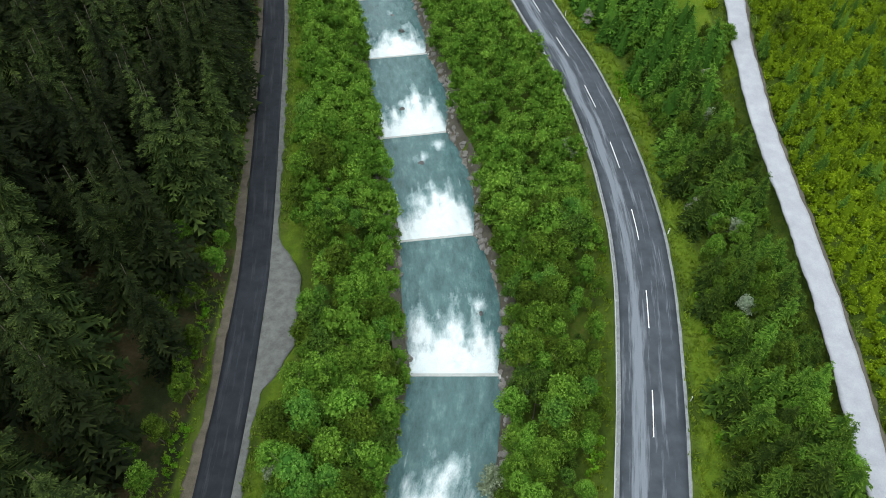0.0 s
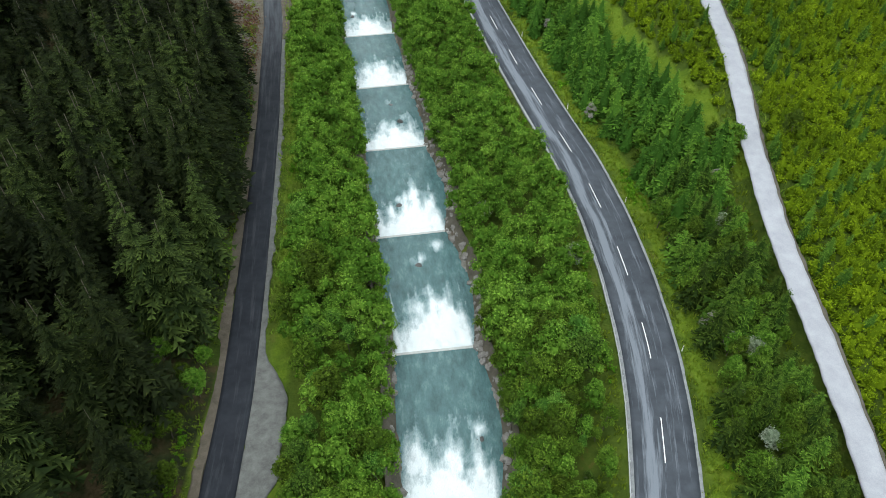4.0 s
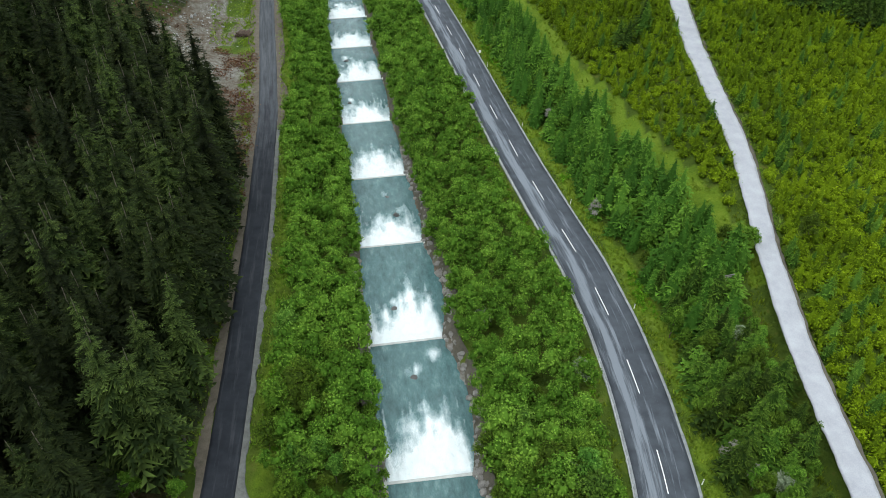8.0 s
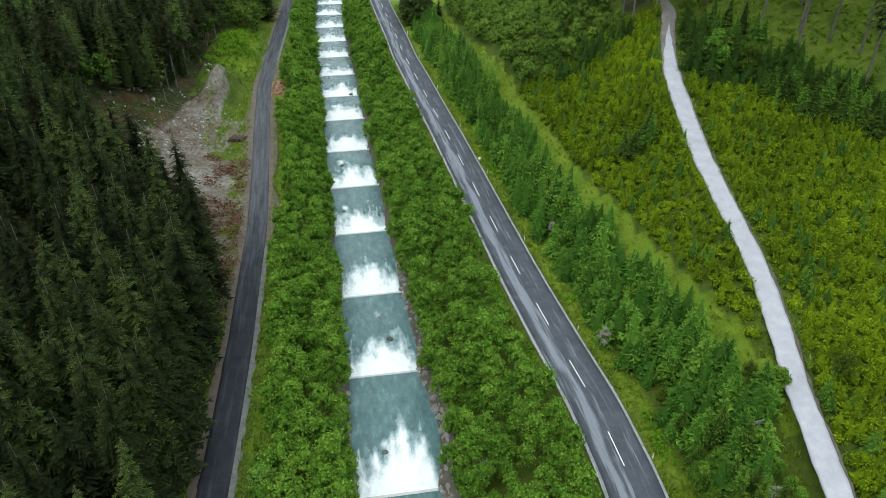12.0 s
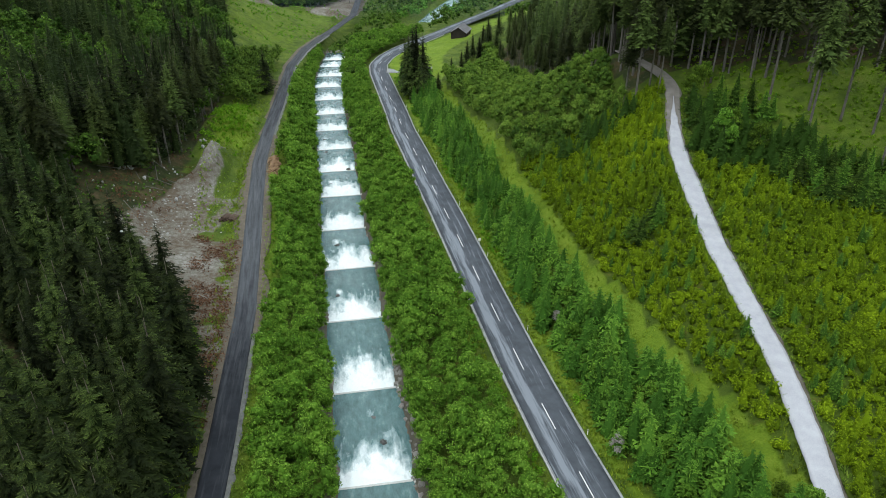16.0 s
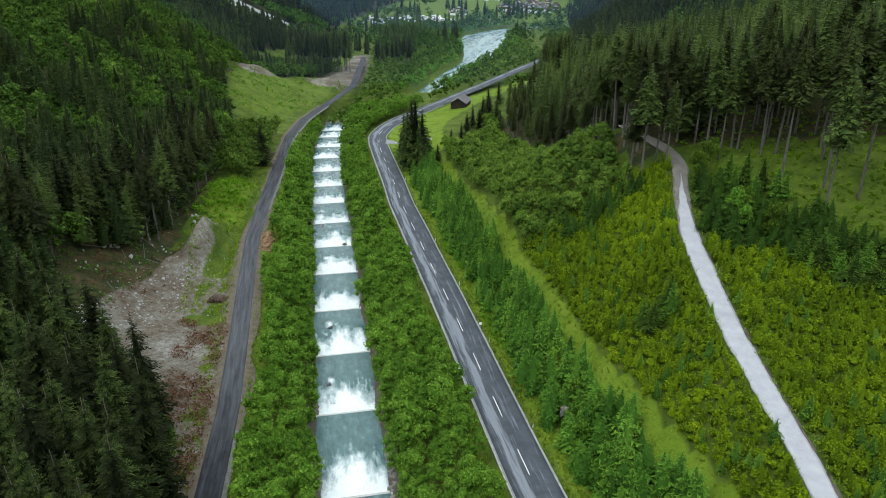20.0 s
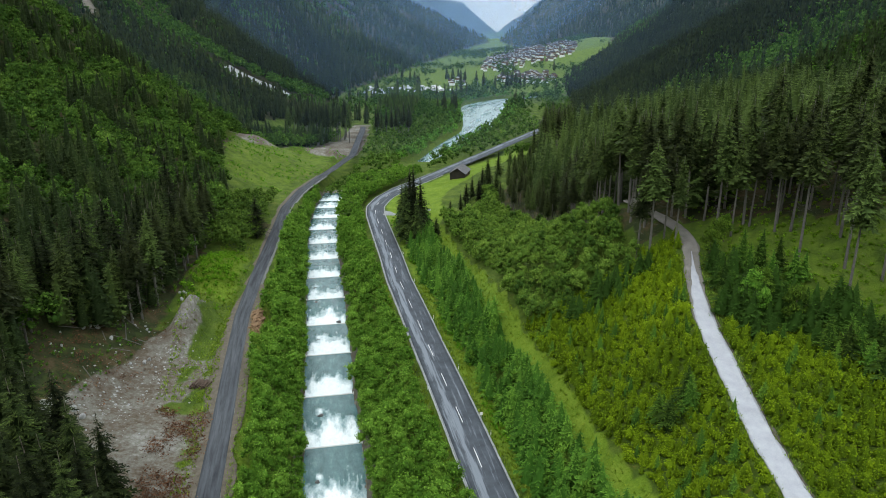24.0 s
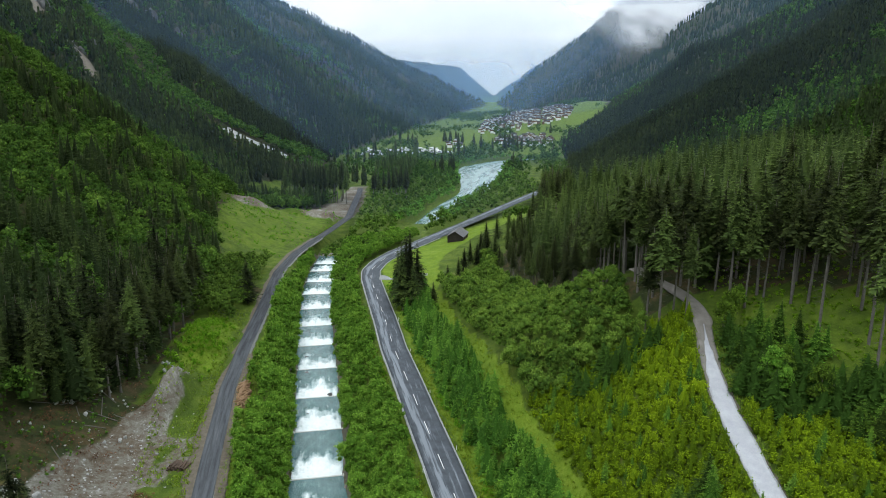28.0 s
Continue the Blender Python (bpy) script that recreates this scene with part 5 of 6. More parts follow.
def valley_floor_woods():
    p, r = grid_spots(-140, 130, 330, 900, 6.0, 61)
    d, m, l, k, s = clear_of(p)
    patch = fnoise(p[:, 0] / 45, p[:, 1] / 45, 71, 3)
    ok = (np.abs(m) > 9) & (np.abs(l) > 6) & (l > 6) & ((p[:, 1] > 396) | (np.abs(d) > 8))
    ok &= ~((m > 0) & (m < 24) & (p[:, 1] < 560)) & ~((m > 0) & (p[:, 1] < 440)) & (m < 40) & ((patch > 0.36) | (p[:, 1] < 700))
    ok &= (np.abs(p[:, 0] - along(BIG_RIVER, p[:, 1])) > big_half(p[:, 1]) + 5) & (p[:, 1] < 880)
    p = on_ground(p[ok])
    tall = (fnoise(p[:, 0] / 30, p[:, 1] / 30, 73, 2) > 0.60) & (p[:, 1] > 585) & (p[:, 0] < -26)
    a, b = p[~tall], p[tall]
    scatter("valley_bushes", T_PUFF, a, r.uniform(0.5, 0.9, len(a)), M_BIRCH, "green bushes and trees on the valley floor", "trees", seed=62, shift=r.uniform(-0.15, 0.15, len(a)))
    scatter("valley_spruces", T_CONE, b, r.uniform(0.7, 1.0, len(b)), M_SPRUCE, "spruces on the valley floor", "trees", seed=63)
    y = r.uniform(478, 880, 520)
    side = np.where(r.uniform(0, 1, 520) < 0.6, -1, 1)
    q = on_ground(np.stack([along(BIG_RIVER, y) + side * (big_half(y) + r.uniform(3.2, 14, 520)), y], 1))
    scatter("bank_bushes", T_PUFF, q, r.uniform(0.3, 0.72, 520), M_BIRCH, "green bushes along the wide river", "bushes", seed=64, shift=r.uniform(-0.15, 0.15, 520))


def distance_to(p, line):
    """Distance of points from a broken line in the plan."""
    best = np.full(len(p), 1e9)
    for (x0, y0), (x1, y1) in zip(line[:-1], line[1:]):
        f = np.clip(((p[:, 0] - x0) * (x1 - x0) + (p[:, 1] - y0) * (y1 - y0)) / ((x1 - x0) ** 2 + (y1 - y0) ** 2), 0, 1)
        best = np.minimum(best, np.hypot(p[:, 0] - x0 - f * (x1 - x0), p[:, 1] - y0 - f * (y1 - y0)))
    return best


def mountain_forest():
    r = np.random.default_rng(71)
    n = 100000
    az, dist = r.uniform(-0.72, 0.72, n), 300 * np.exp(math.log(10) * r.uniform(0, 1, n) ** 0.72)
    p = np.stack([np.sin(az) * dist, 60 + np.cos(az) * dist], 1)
    y = p[:, 1]
    left = along([(-280, 250), (-290, 545), (-145, 565), (-115, 700), (-118, 900), (-35, 1500), (55, 2100), (148, 2700), (-120, 3000), (-100, 3100)], y)
    right = along([(185, 250), (160, 460), (70, 480), (80, 560), (112, 700), (150, 1000), (280, 1300), (330, 1500), (300, 1750), (200, 2100), (177, 2700), (420, 3100)], y)
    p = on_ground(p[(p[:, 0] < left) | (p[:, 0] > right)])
    d = np.hypot(p[:, 0], p[:, 1])
    gully = distance_to(p, GULLY)
    scar = distance_to(p, SCAR)
    keep = (gully > 4) & (scar > 6) & (distance_to(p, [(-184, 660), (-160, 672), (-136, 694)]) > 12)
    p, d, gully = p[keep], d[keep], gully[keep]
    leafy = (fnoise(p[:, 0] / 110, p[:, 1] / 110, 81, 3) + 0.25 * r.uniform(-1, 1, len(p)) > np.where(p[:, 0] > 0, 0.67, 0.69)) & (d < 1500) | (gully < 26) & (d < 1100)
    a, b, c, far = p[leafy], p[~leafy & (d < 600)], p[~leafy & (d >= 600) & (d < 1100)], p[~leafy & (d >= 1100)]
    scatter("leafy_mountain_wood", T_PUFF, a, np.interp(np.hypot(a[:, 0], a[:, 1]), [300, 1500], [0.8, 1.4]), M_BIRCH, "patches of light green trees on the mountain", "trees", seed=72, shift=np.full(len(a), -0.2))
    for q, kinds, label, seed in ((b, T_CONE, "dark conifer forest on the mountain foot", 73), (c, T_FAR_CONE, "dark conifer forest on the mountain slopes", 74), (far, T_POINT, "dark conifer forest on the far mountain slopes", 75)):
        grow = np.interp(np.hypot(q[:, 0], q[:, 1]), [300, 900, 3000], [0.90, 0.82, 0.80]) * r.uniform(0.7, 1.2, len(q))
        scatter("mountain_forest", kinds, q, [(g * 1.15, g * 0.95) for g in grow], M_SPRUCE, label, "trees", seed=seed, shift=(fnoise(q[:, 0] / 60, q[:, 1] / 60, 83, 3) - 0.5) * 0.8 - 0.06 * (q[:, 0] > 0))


SCAR = [(-385, 755), (-345, 705), (-312, 668), (-267, 628)]
GULLY = [(-330, 800), (-264, 716), (-214, 672), (-182, 668), (-162, 681), (-141, 702), (-118, 748), (-95, 770)]
river_woods()
left_forest()
right_side()
right_grove()
left_hill()
valley_floor_woods()
mountain_forest()

# ---- roadside things ----


def run_along(line, y0, y1, gap, offset, zf):
    """Poses at even steps along a plan line, x pointing along it."""
    x, y, nx, ny, s = sample_line(line, y0, y1, 0.25)
    out = []
    for q in np.arange(0, s[-1], gap):
        px, py, sx, sy = (float(np.interp(q, s, v)) for v in (x, y, nx, ny))
        out.append((px + sx * offset, py + sy * offset, float(zf(np.array([py]))[0]), math.degrees(math.atan2(sx, -sy)) + 180))
    return out


def build_guardrail():
    def rail(bm):
        prof = [(-0.03, 0.45), (0.0, 0.48), (0.05, 0.53), (0.0, 0.58), (0.0, 0.62), (0.05, 0.67), (0.0, 0.72), (-0.03, 0.75)]
        ring = [[bm.verts.new((x, y, z)) for y, z in prof] for x in (0, 4.02)]
        for a, b in zip(range(7), range(1, 8)):
            bm.faces.new((ring[0][a], ring[1][a], ring[1][b], ring[0][b]))

    rail_mesh = bm_mesh("rail", rail, M_STEEL)
    solid = bpy.data.meshes.new("rail")
    bm = bmesh.new()
    bm.from_mesh(rail_mesh)
    bmesh.ops.solidify(bm, geom=bm.faces[:], thickness=0.012)
    bm.to_mesh(solid)
    bm.free()
    solid.materials.append(M_STEEL)
    post = bm_mesh("post", lambda bm: (add_box(bm, -0.06, -0.045, -0.16, -0.06, -0.5, 0.74), add_box(bm, 0.045, 0.06, -0.16, -0.06, -0.5, 0.74), add_box(bm, -0.06, 0.06, -0.17, -0.155, -0.5, 0.74)), M_STEEL)
    spacer = bm_mesh("spacer", lambda bm: add_box(bm, -0.09, 0.09, -0.06, 0.0, 0.5, 0.7, 0.01), M_STEEL)
    spots = run_along(MAIN, -2, 196, 4.0, -4.15, z_main)
    base = new("guardrail")
    base.location = spots[0][:3]
    tagged(base, "galvanised steel guardrail on posts along the road", "guardrail")
    for i, (x, y, z, a) in enumerate(spots):
        if i + 1 < len(spots):
            a = math.degrees(math.atan2(spots[i + 1][1] - y, spots[i + 1][0] - x))
        m = pose(x, y, z, 0, 0, a)
        for name, me in (("post", post), ("spacer", spacer), ("rail", solid)):
            ob = new(name, me)
            ob.parent = base
            ob.matrix_local = Matrix.Translation(-Vector(spots[0][:3])) @ m


build_guardrail()


def build_delineators():
    body = bm_mesh("post", lambda bm: add_box(bm, -0.06, 0.06, -0.05, 0.05, -0.2, 1.0, 0.02), M_WHITE)
    band = bm_mesh("band", lambda bm: add_box(bm, -0.064, 0.064, -0.054, 0.054, 0.72, 0.9, 0.01), M_BLACK)
    first = None
    for y in (15, 40.8, 66.3, 95, 121, 148, 175.5, 202, 230, 258, 286):
        x, yy, nx, ny, s = sample_line(MAIN, y - 3, y + 3, 1.0)
        i = len(x) // 2
        m = pose(x[i] + nx[i] * 4.25, yy[i] + ny[i] * 4.25, float(z_main(yy[i])), 0, 0, 10)
        if first is None:
            first = new("delineator_post")
            first.matrix_world = m
            tagged(first, "white plastic road delineator post with a black band", "post", "delineator posts along the road")
            part("post", body, first)
            part("band", band, first, "black band")
        else:
            copy_thing(first, m)


build_delineators()


def rock_mesh(name, seed, mat, detail=2):
    def build(bm):
        bmesh.ops.create_icosphere(bm, subdivisions=detail, radius=0.5)
        r = np.random.default_rng(seed)
        cuts = r.normal(0, 1, (7, 3))
        cuts /= np.linalg.norm(cuts, axis=1, keepdims=True)
        for v in bm.verts:
            c = np.array(v.co)
            for n in cuts:
                over = c @ n - 0.33
                if over > 0:
                    c = c - n * over * 0.9
            c *= 1 + 0.06 * noise.noise(Vector(c * 4 + seed))
            v.co = c

    return bm_mesh(name, build, mat)


STONES = [rock_mesh("stone", 500 + k, M_STONE, 1) for k in range(6)]
PALE = [rock_mesh("boulder", 520 + k, M_PALE_ROCK, 2) for k in range(4)]


def bank(side, name, y1, count, seed):
    """A river bank of loose stone blocks."""
    x, y, nx, ny, s = sample_line(RIVER, -4, 408, 1.5)
    cols = np.linspace(0, 1, 5)
    V = []
    for u in cols:
        o = (edge_right(y) if side > 0 else -edge_left(y)) + side * (2.2 * u - 0.5)
        V.append(np.stack([x + nx * o, y + ny * o, z_river(y) - 0.9 + 2.7 * u**0.8 + 0.15 * vnoise(s, s * 0 + u * 9, 3)], 1))
    n = len(s)
    i = (np.arange(4)[:, None] * n + np.arange(n - 1)[None]).ravel()
    base = tagged(new(name, mesh_of(name, np.concatenate(V), np.stack([i, i + n, i + n + 1, i + 1], 1), M_SOIL)), "river bank of grey loose stone blocks", "river bank", kind="structure")
    r = np.random.default_rng(seed)
    for k in range(count):
        q = r.uniform(np.interp(28, y, s), np.interp(y1, y, s))
        u = r.uniform(0.18, 0.68)
        px, py, sx, sy = (float(np.interp(q, s, v)) for v in (x, y, nx, ny))
        o = float(edge_right(py) if side > 0 else -edge_left(py)) + side * (2.2 * u - 0.5)
        z = float(z_river(py)) - 0.95 + 2.7 * u**0.8
        ob = new("stone", STONES[int(r.integers(6))])
        ob.parent = base
        g = 0.45 + 1.1 * r.uniform(0, 1) ** 1.7
        ob.matrix_local = pose(px + sx * o, py + sy * o, z, r.uniform(0, 60), r.uniform(0, 60), r.uniform(0, 360)) @ Matrix.Diagonal((g * 1.25, g, g * 0.8, 1))


WET_STONES = [rock_mesh("river_boulder", 510 + k, M_WET_STONE, 2) for k in range(4)]


def river_boulders():
    r = np.random.default_rng(77)
    for x, y, g in BOULDERS:
        ob = new("river_boulder", WET_STONES[int(r.integers(4))])
        ob.matrix_world = pose(x, y, float(z_river(y)) - 0.45, r.uniform(0, 40), r.uniform(0, 40), r.uniform(0, 360)) @ Matrix.Diagonal((g, g, g, 1))
        tagged(ob, "dark wet boulder standing in the white water", "boulder", "boulders in the river")


river_boulders()


def cylinder_between(bm, a, b, r0, r1, sides=8):
    a, b = Vector(a), Vector(b)
    turn = (b - a).to_track_quat("Z", "Y").to_matrix().to_4x4()
    bmesh.ops.create_cone(bm, cap_ends=True, segments=sides, radius1=r0, radius2=r1, depth=(b - a).length, matrix=Matrix.Translation((a + b) / 2) @ turn)


def log_mesh(name, length, radius, bark, cut):
    me = bm_mesh(name, lambda bm: cylinder_between(bm, (-length / 2, 0, 0), (length / 2, 0, 0), radius, radius * 0.88), [bark, cut])
    for p in me.polygons:
        if abs(p.normal.x) > 0.9:
            p.material_index = 1
    return me


def log_pile(place, turn, runs, layers, length, bark, cut, label, seed, skew=0, loose=9):
    """Logs stacked in rows, each one apart."""
    r = np.random.default_rng(seed)
    kinds = [log_mesh("log", length, q, bark, cut) for q in (0.17, 0.2, 0.23)]
    e = new("log_pile")
    e.matrix_world = pose(*place, 0, 0, turn)
    tagged(e, label, "log pile")
    for k in range(layers):
        for j in range(runs - k * 2):
            part("log", kinds[int(r.integers(3))], e, m=pose(r.normal(0, 0.35), (j - (runs - 2 * k) / 2) * 0.42 + r.normal(0, 0.05), 0.2 + 0.36 * k + r.normal(0, 0.03), r.uniform(0, 360), r.normal(0, 4), skew + r.normal(0, loose)))


def gz(x, y):
    return float(ground(x, y)[0])


log_pile((-48.6, 233.5, gz(-48.6, 233.5)), 14, 34, 5, 2.8, M_LOG, M_LOG_END, "stack of freshly cut orange-brown logs beside the lane", 1, 50, 22)
log_pile((-52.6, 199.5, gz(-52.6, 199.5)), 80, 11, 3, 2.6, M_OLD_LOG, M_OLD_LOG, "small pile of dark weathered logs beside the lane", 2)


def build_barrier():
    e = new("log_barrier")
    e.matrix_world = pose(43.6, 97.6, gz(43.6, 97.6), 0, 0, 16)
    tagged(e, "weathered wooden log barrier across the grass strip", "barrier")
    for x in (-1.7, 1.7):
        part("post", bm_mesh("post", lambda bm: cylinder_between(bm, (x, 0, -0.3), (x, 0, 0.9), 0.09, 0.08), M_DRYTWIG), e)
    for z in (0.45, 0.8):
        part("beam", bm_mesh("beam", lambda bm: cylinder_between(bm, (-2.2, 0.1, z), (2.2, 0.1, z), 0.1, 0.09), M_DRYTWIG), e)


build_barrier()


def build_hut():
    e = new("barn")
    e.matrix_world = pose(7.8, 405.0, max(gz(9, 406), gz(5, 402)) - 0.2, 0, 0, 76)
    tagged(e, "dark weathered timber barn with a grey gabled roof", "barn")

    def walls(bm):
        add_box(bm, -5.2, 5.2, -3.8, 3.8, -1.2, 3.2)
        for x in (-5.2, 5.2):
            a, b, c = (bm.verts.new(v) for v in ((x, -3.8, 3.2), (x, 3.8, 3.2), (x, 0, 5.6)))
            bm.faces.new((a, b, c))

    part("wall", bm_mesh("wall", walls, M_BARN), e)
    for sgn in (1, -1):
        part("roof", bm_mesh("roof", lambda bm: add_box(bm, -6.0, 6.0, -2.5, 2.5, -0.08, 0.08, m=pose(0, sgn * 2.15, 4.35, -sgn * 32, 0, 0)), M_BARN_ROOF), e, "grey roof slope")
    part("door", bm_mesh("door", lambda bm: add_box(bm, -1.4, 1.4, -3.9, -3.82, -0.4, 2.6, 0.02), M_OLD_LOG), e)
    for x in (-4.9, -2.6, 2.6, 4.9):
        part("board", bm_mesh("board", lambda bm: add_box(bm, x - 0.12, x + 0.12, -3.92, -3.8, -1.0, 3.2, 0.02), M_BARN), e)


build_hut()


def build_sign():
    e = new("road_sign")
    e.matrix_world = pose(8.9, 181.3, gz(8.9, 181.3), 0, 0, 8)
    tagged(e, "small white road sign on a grey steel post", "sign")
    part("post", bm_mesh("post", lambda bm: cylinder_between(bm, (0, 0, -0.4), (0, 0, 1.9), 0.035, 0.035), M_STEEL), e)
    part("panel", bm_mesh("panel", lambda bm: add_box(bm, -0.3, 0.3, -0.06, -0.03, 1.25, 1.9, 0.01), M_WHITE), e, "plain white panel")


build_sign()


def build_leaning_trunk():
    z = gz(-32.1, 73.2)
    v, f, _ = tapered([(0, 0, -0.4), (-0.9, 1.1, 3.2), (-2.1, 2.6, 7.0)], [0.24, 0.19, 0.12], 8)
    stubs = [tapered([(-0.3 * k, 0.36 * k, 1.05 * k), (-0.3 * k + 0.7 * math.cos(2.1 * k), 0.36 * k + 0.7 * math.sin(2.1 * k), 1.05 * k + 0.15)], [0.05, 0.02], 4) for k in (2, 3, 4, 5, 6)]
    v, f, _ = merge((v, f, np.zeros(len(v))), *stubs)
    ob = new("dead_trunk", mesh_of("dead_trunk", v, f, M_GREY_BARK))
    ob.location = (-32.1, 73.2, z)
    tagged(ob, "leaning bare grey dead trunk at the forest edge", "dead tree")


build_leaning_trunk()


def build_farm_track():
    """A short paved spur that leaves the road at its bend."""
    x = np.linspace(-24.2, -5, 14)
    y = 341.0 - 2.5 * np.sin((x + 24.2) / 19.2 * 1.5)
    w = 1.3 + 2.2 * smooth(-19, -24, x)
    V = np.concatenate([np.stack([x, y + o * w, np.maximum(ground(x, y + o * w), float(z_main(341.0)) * (x < -20)) + 0.16 - 0.3 * (abs(o) > 0.99)], 1) for o in (-1.0, -0.97, 0, 0.97, 1.0)])
    i = (np.arange(4)[:, None] * 14 + np.arange(13)[None]).ravel()
    tagged(new("farm_track", mesh_of("farm_track", V, np.stack([i, i + 1, i + 15, i + 14], 1), M_KERB)), "short pale gravel spur off the road bend", "track", kind="structure")


build_farm_track()


def boulder_heaps():
    r = np.random.default_rng(9)
    for cx, cy, n, spread, size in ((-72.6, 177, 15, 1.9, 1.35), (-79, 209, 5, 1.4, 1.1), (-74, 222, 5, 2.0, 0.8), (-71.5, 243, 5, 1.5, 1.1), (-82, 196, 5, 3, 0.7), (-76, 203, 7, 4, 0.6), (-66.5, 206, 6, 1.6, 0.9), (-88, 212, 5, 2.5, 0.8), (-64.5, 212, 16, 1.6, 0.4), (-70, 202, 12, 2.4, 0.3), (-61.5, 196, 10, 1.5, 0.35)):
        for k in range(n):
            x, y = cx + r.normal(0, spread), cy + r.normal(0, spread)
            g = size * r.uniform(0.6, 1.3)
            ob = new("boulder", PALE[int(r.integers(4))])
            ob.matrix_world = pose(x, y, gz(x, y) + g * 0.18, r.uniform(0, 90), r.uniform(0, 90), r.uniform(0, 360)) @ Matrix.Diagonal((g * 1.2, g, g * 0.8, 1))
            tagged(ob, "pale grey angular boulder at the edge of the gravel pit", "boulder", "boulders round the gravel pit")


boulder_heaps()


def fallen_logs():
    r = np.random.default_rng(19)
    kinds = [log_mesh("fallen_log", q, 0.12, M_GREY_BARK, M_OLD_LOG) for q in (3.5, 5, 7)]
    for k in range(26):
        x, y = r.uniform(-94, -70), r.uniform(180, 246)
        if x > float(along(LANE, y)) - 21:
            continue
        a = r.uniform(0, 360)
        dx, dy = 2 * math.cos(radians(a)), 2 * math.sin(radians(a))
        slope = math.degrees(math.atan2(gz(x + dx, y + dy) - gz(x - dx, y - dy), 4))
        ob = new("fallen_log", kinds[k % 3])
        ob.matrix_world = pose(x, y, gz(x, y) + 0.12, 0, -slope, a)
        tagged(ob, "bleached fallen log lying on the cleared slope", "log", "fallen logs on the slope")


fallen_logs()


def rubble():
    """Loose stones in the pit, brown brush beside the lane, and flowering weeds on the verges."""
    r = np.random.default_rng(29)
    p = np.stack([r.normal(-66, 5, 800), r.normal(198, 18, 800)], 1)
    l = p[:, 0] - along(LANE, p[:, 1])
    p = on_ground(p[(l < -4.2) & (p[:, 1] < 262)])
    base = [blob(np.zeros(3), np.array([0.5, 0.4, 0.3]), np.random.default_rng(k), 0.5) for k in range(5)]
    scatter("rubble", base, p, 0.14 + 0.7 * r.uniform(0, 1, len(p)) ** 7, M_PALE_ROCK, "loose pale stones in the gravel pit", "stones", seed=30)
    twig = [spray(r.normal(0, 0.7, (26, 3)) * [1, 1, 0.2], np.tile([0, 0, 1.0], (26, 1)), np.full(26, 0.3), r, 1) for k in range(4)]
    q = np.stack([r.uniform(-13, -3.4, 1100), r.uniform(118, 188, 1100)], 1)
    q[:, 0] += along(LANE, q[:, 1])
    q2 = np.stack([r.normal(-80, 7, 520), r.normal(208, 20, 520)], 1)
    q = on_ground(np.concatenate([q[fnoise(q[:, 0] / 4, q[:, 1] / 6, 66, 2) > 0.45], q2[(fnoise(q2[:, 0] / 5, q2[:, 1] / 7, 67, 2) > 0.5) & (q2[:, 0] < along(LANE, q2[:, 1]) - 12)]]))
    scatter("brushwood", twig, q, r.uniform(0.6, 1.2, len(q)), M_BRUSH, "reddish-brown felled brushwood on the ground", "brushwood", seed=31)


M_BRUSH = foliage("dead_brush", (0.060, 0.036, 0.018), (0.150, 0.092, 0.044), (0.27, 0.185, 0.10), 0.1)
rubble()


def verge_plants():
    small = [broadleaf(700 + k, 0.8, 1.1, 22, 0.2, 2, 1) for k in range(4)]
    p, r = grid_spots(-40, 60, 6, 330, 1.0, 81)
    d, m, l, k, s = clear_of(p)
    a = (m > 5.2) & (m < 7.6) & (fnoise(p[:, 0] / 5, p[:, 1] / 9, 82, 3) > 0.56)
    b = (m < -5.0) & (m > -7.2) & (fnoise(p[:, 0] / 4, p[:, 1] / 7, 83, 3) > 0.5)
    c = (l > np.where((p[:, 1] > 36) & (p[:, 1] < 72), 6.9, 4.6)) & (l < 7.6) & (d < -6) & (fnoise(p[:, 0] / 4, p[:, 1] / 7, 84, 3) > 0.54)
    e = (l < -4.0) & (l > -6.0) & (p[:, 1] < 150) & (fnoise(p[:, 0] / 4, p[:, 1] / 7, 85, 3) > 0.6)
    q = on_ground(p[a | b | c | e])
    scatter("verge_plants", small, q, r.uniform(0.5, 1.3, len(q)), M_LUSH, "lush light green weeds on the road verges", "plants", seed=82, shift=np.full(len(q), -0.15))
    q = np.stack([r.uniform(-92, -71, 700), r.uniform(168, 238, 700)], 1)
    q = on_ground(q[fnoise(q[:, 0] / 6, q[:, 1] / 6, 88, 3) > 0.47])
    scatter("slope_plants", small, q, r.uniform(0.3, 1.0, len(q)), M_ALDER, "low green plants on the cleared slope", "plants", seed=89, shift=np.full(len(q), -0.3))
    q = np.stack([r.uniform(-122, -62, 900), r.uniform(375, 500, 900)], 1)
    l = q[:, 0] - along(LANE, q[:, 1])
    q = on_ground(q[(l < -4) & (l > -64) & (fnoise(q[:, 0] / 9, q[:, 1] / 9, 90, 3) > 0.46)])
    scatter("meadow_plants", small, q, r.uniform(0.5, 1.5, len(q)), M_LUSH, "rough tall plants on the sloping meadow", "plants", seed=91, shift=np.full(len(q), -0.15))
    # shrubs on the grassy hump beyond the pit
    q = np.stack([r.normal(-68, 3.2, 190), r.normal(259, 11, 190)], 1)
    q = on_ground(q[q[:, 0] < along(LANE, q[:, 1]) - 3])
    scatter("hump_shrubs", small, q, r.uniform(1.0, 2.2, len(q)), M_LUSH, "yellow-green shrubs on the grassy hump", "shrubs", seed=86)


verge_plants()

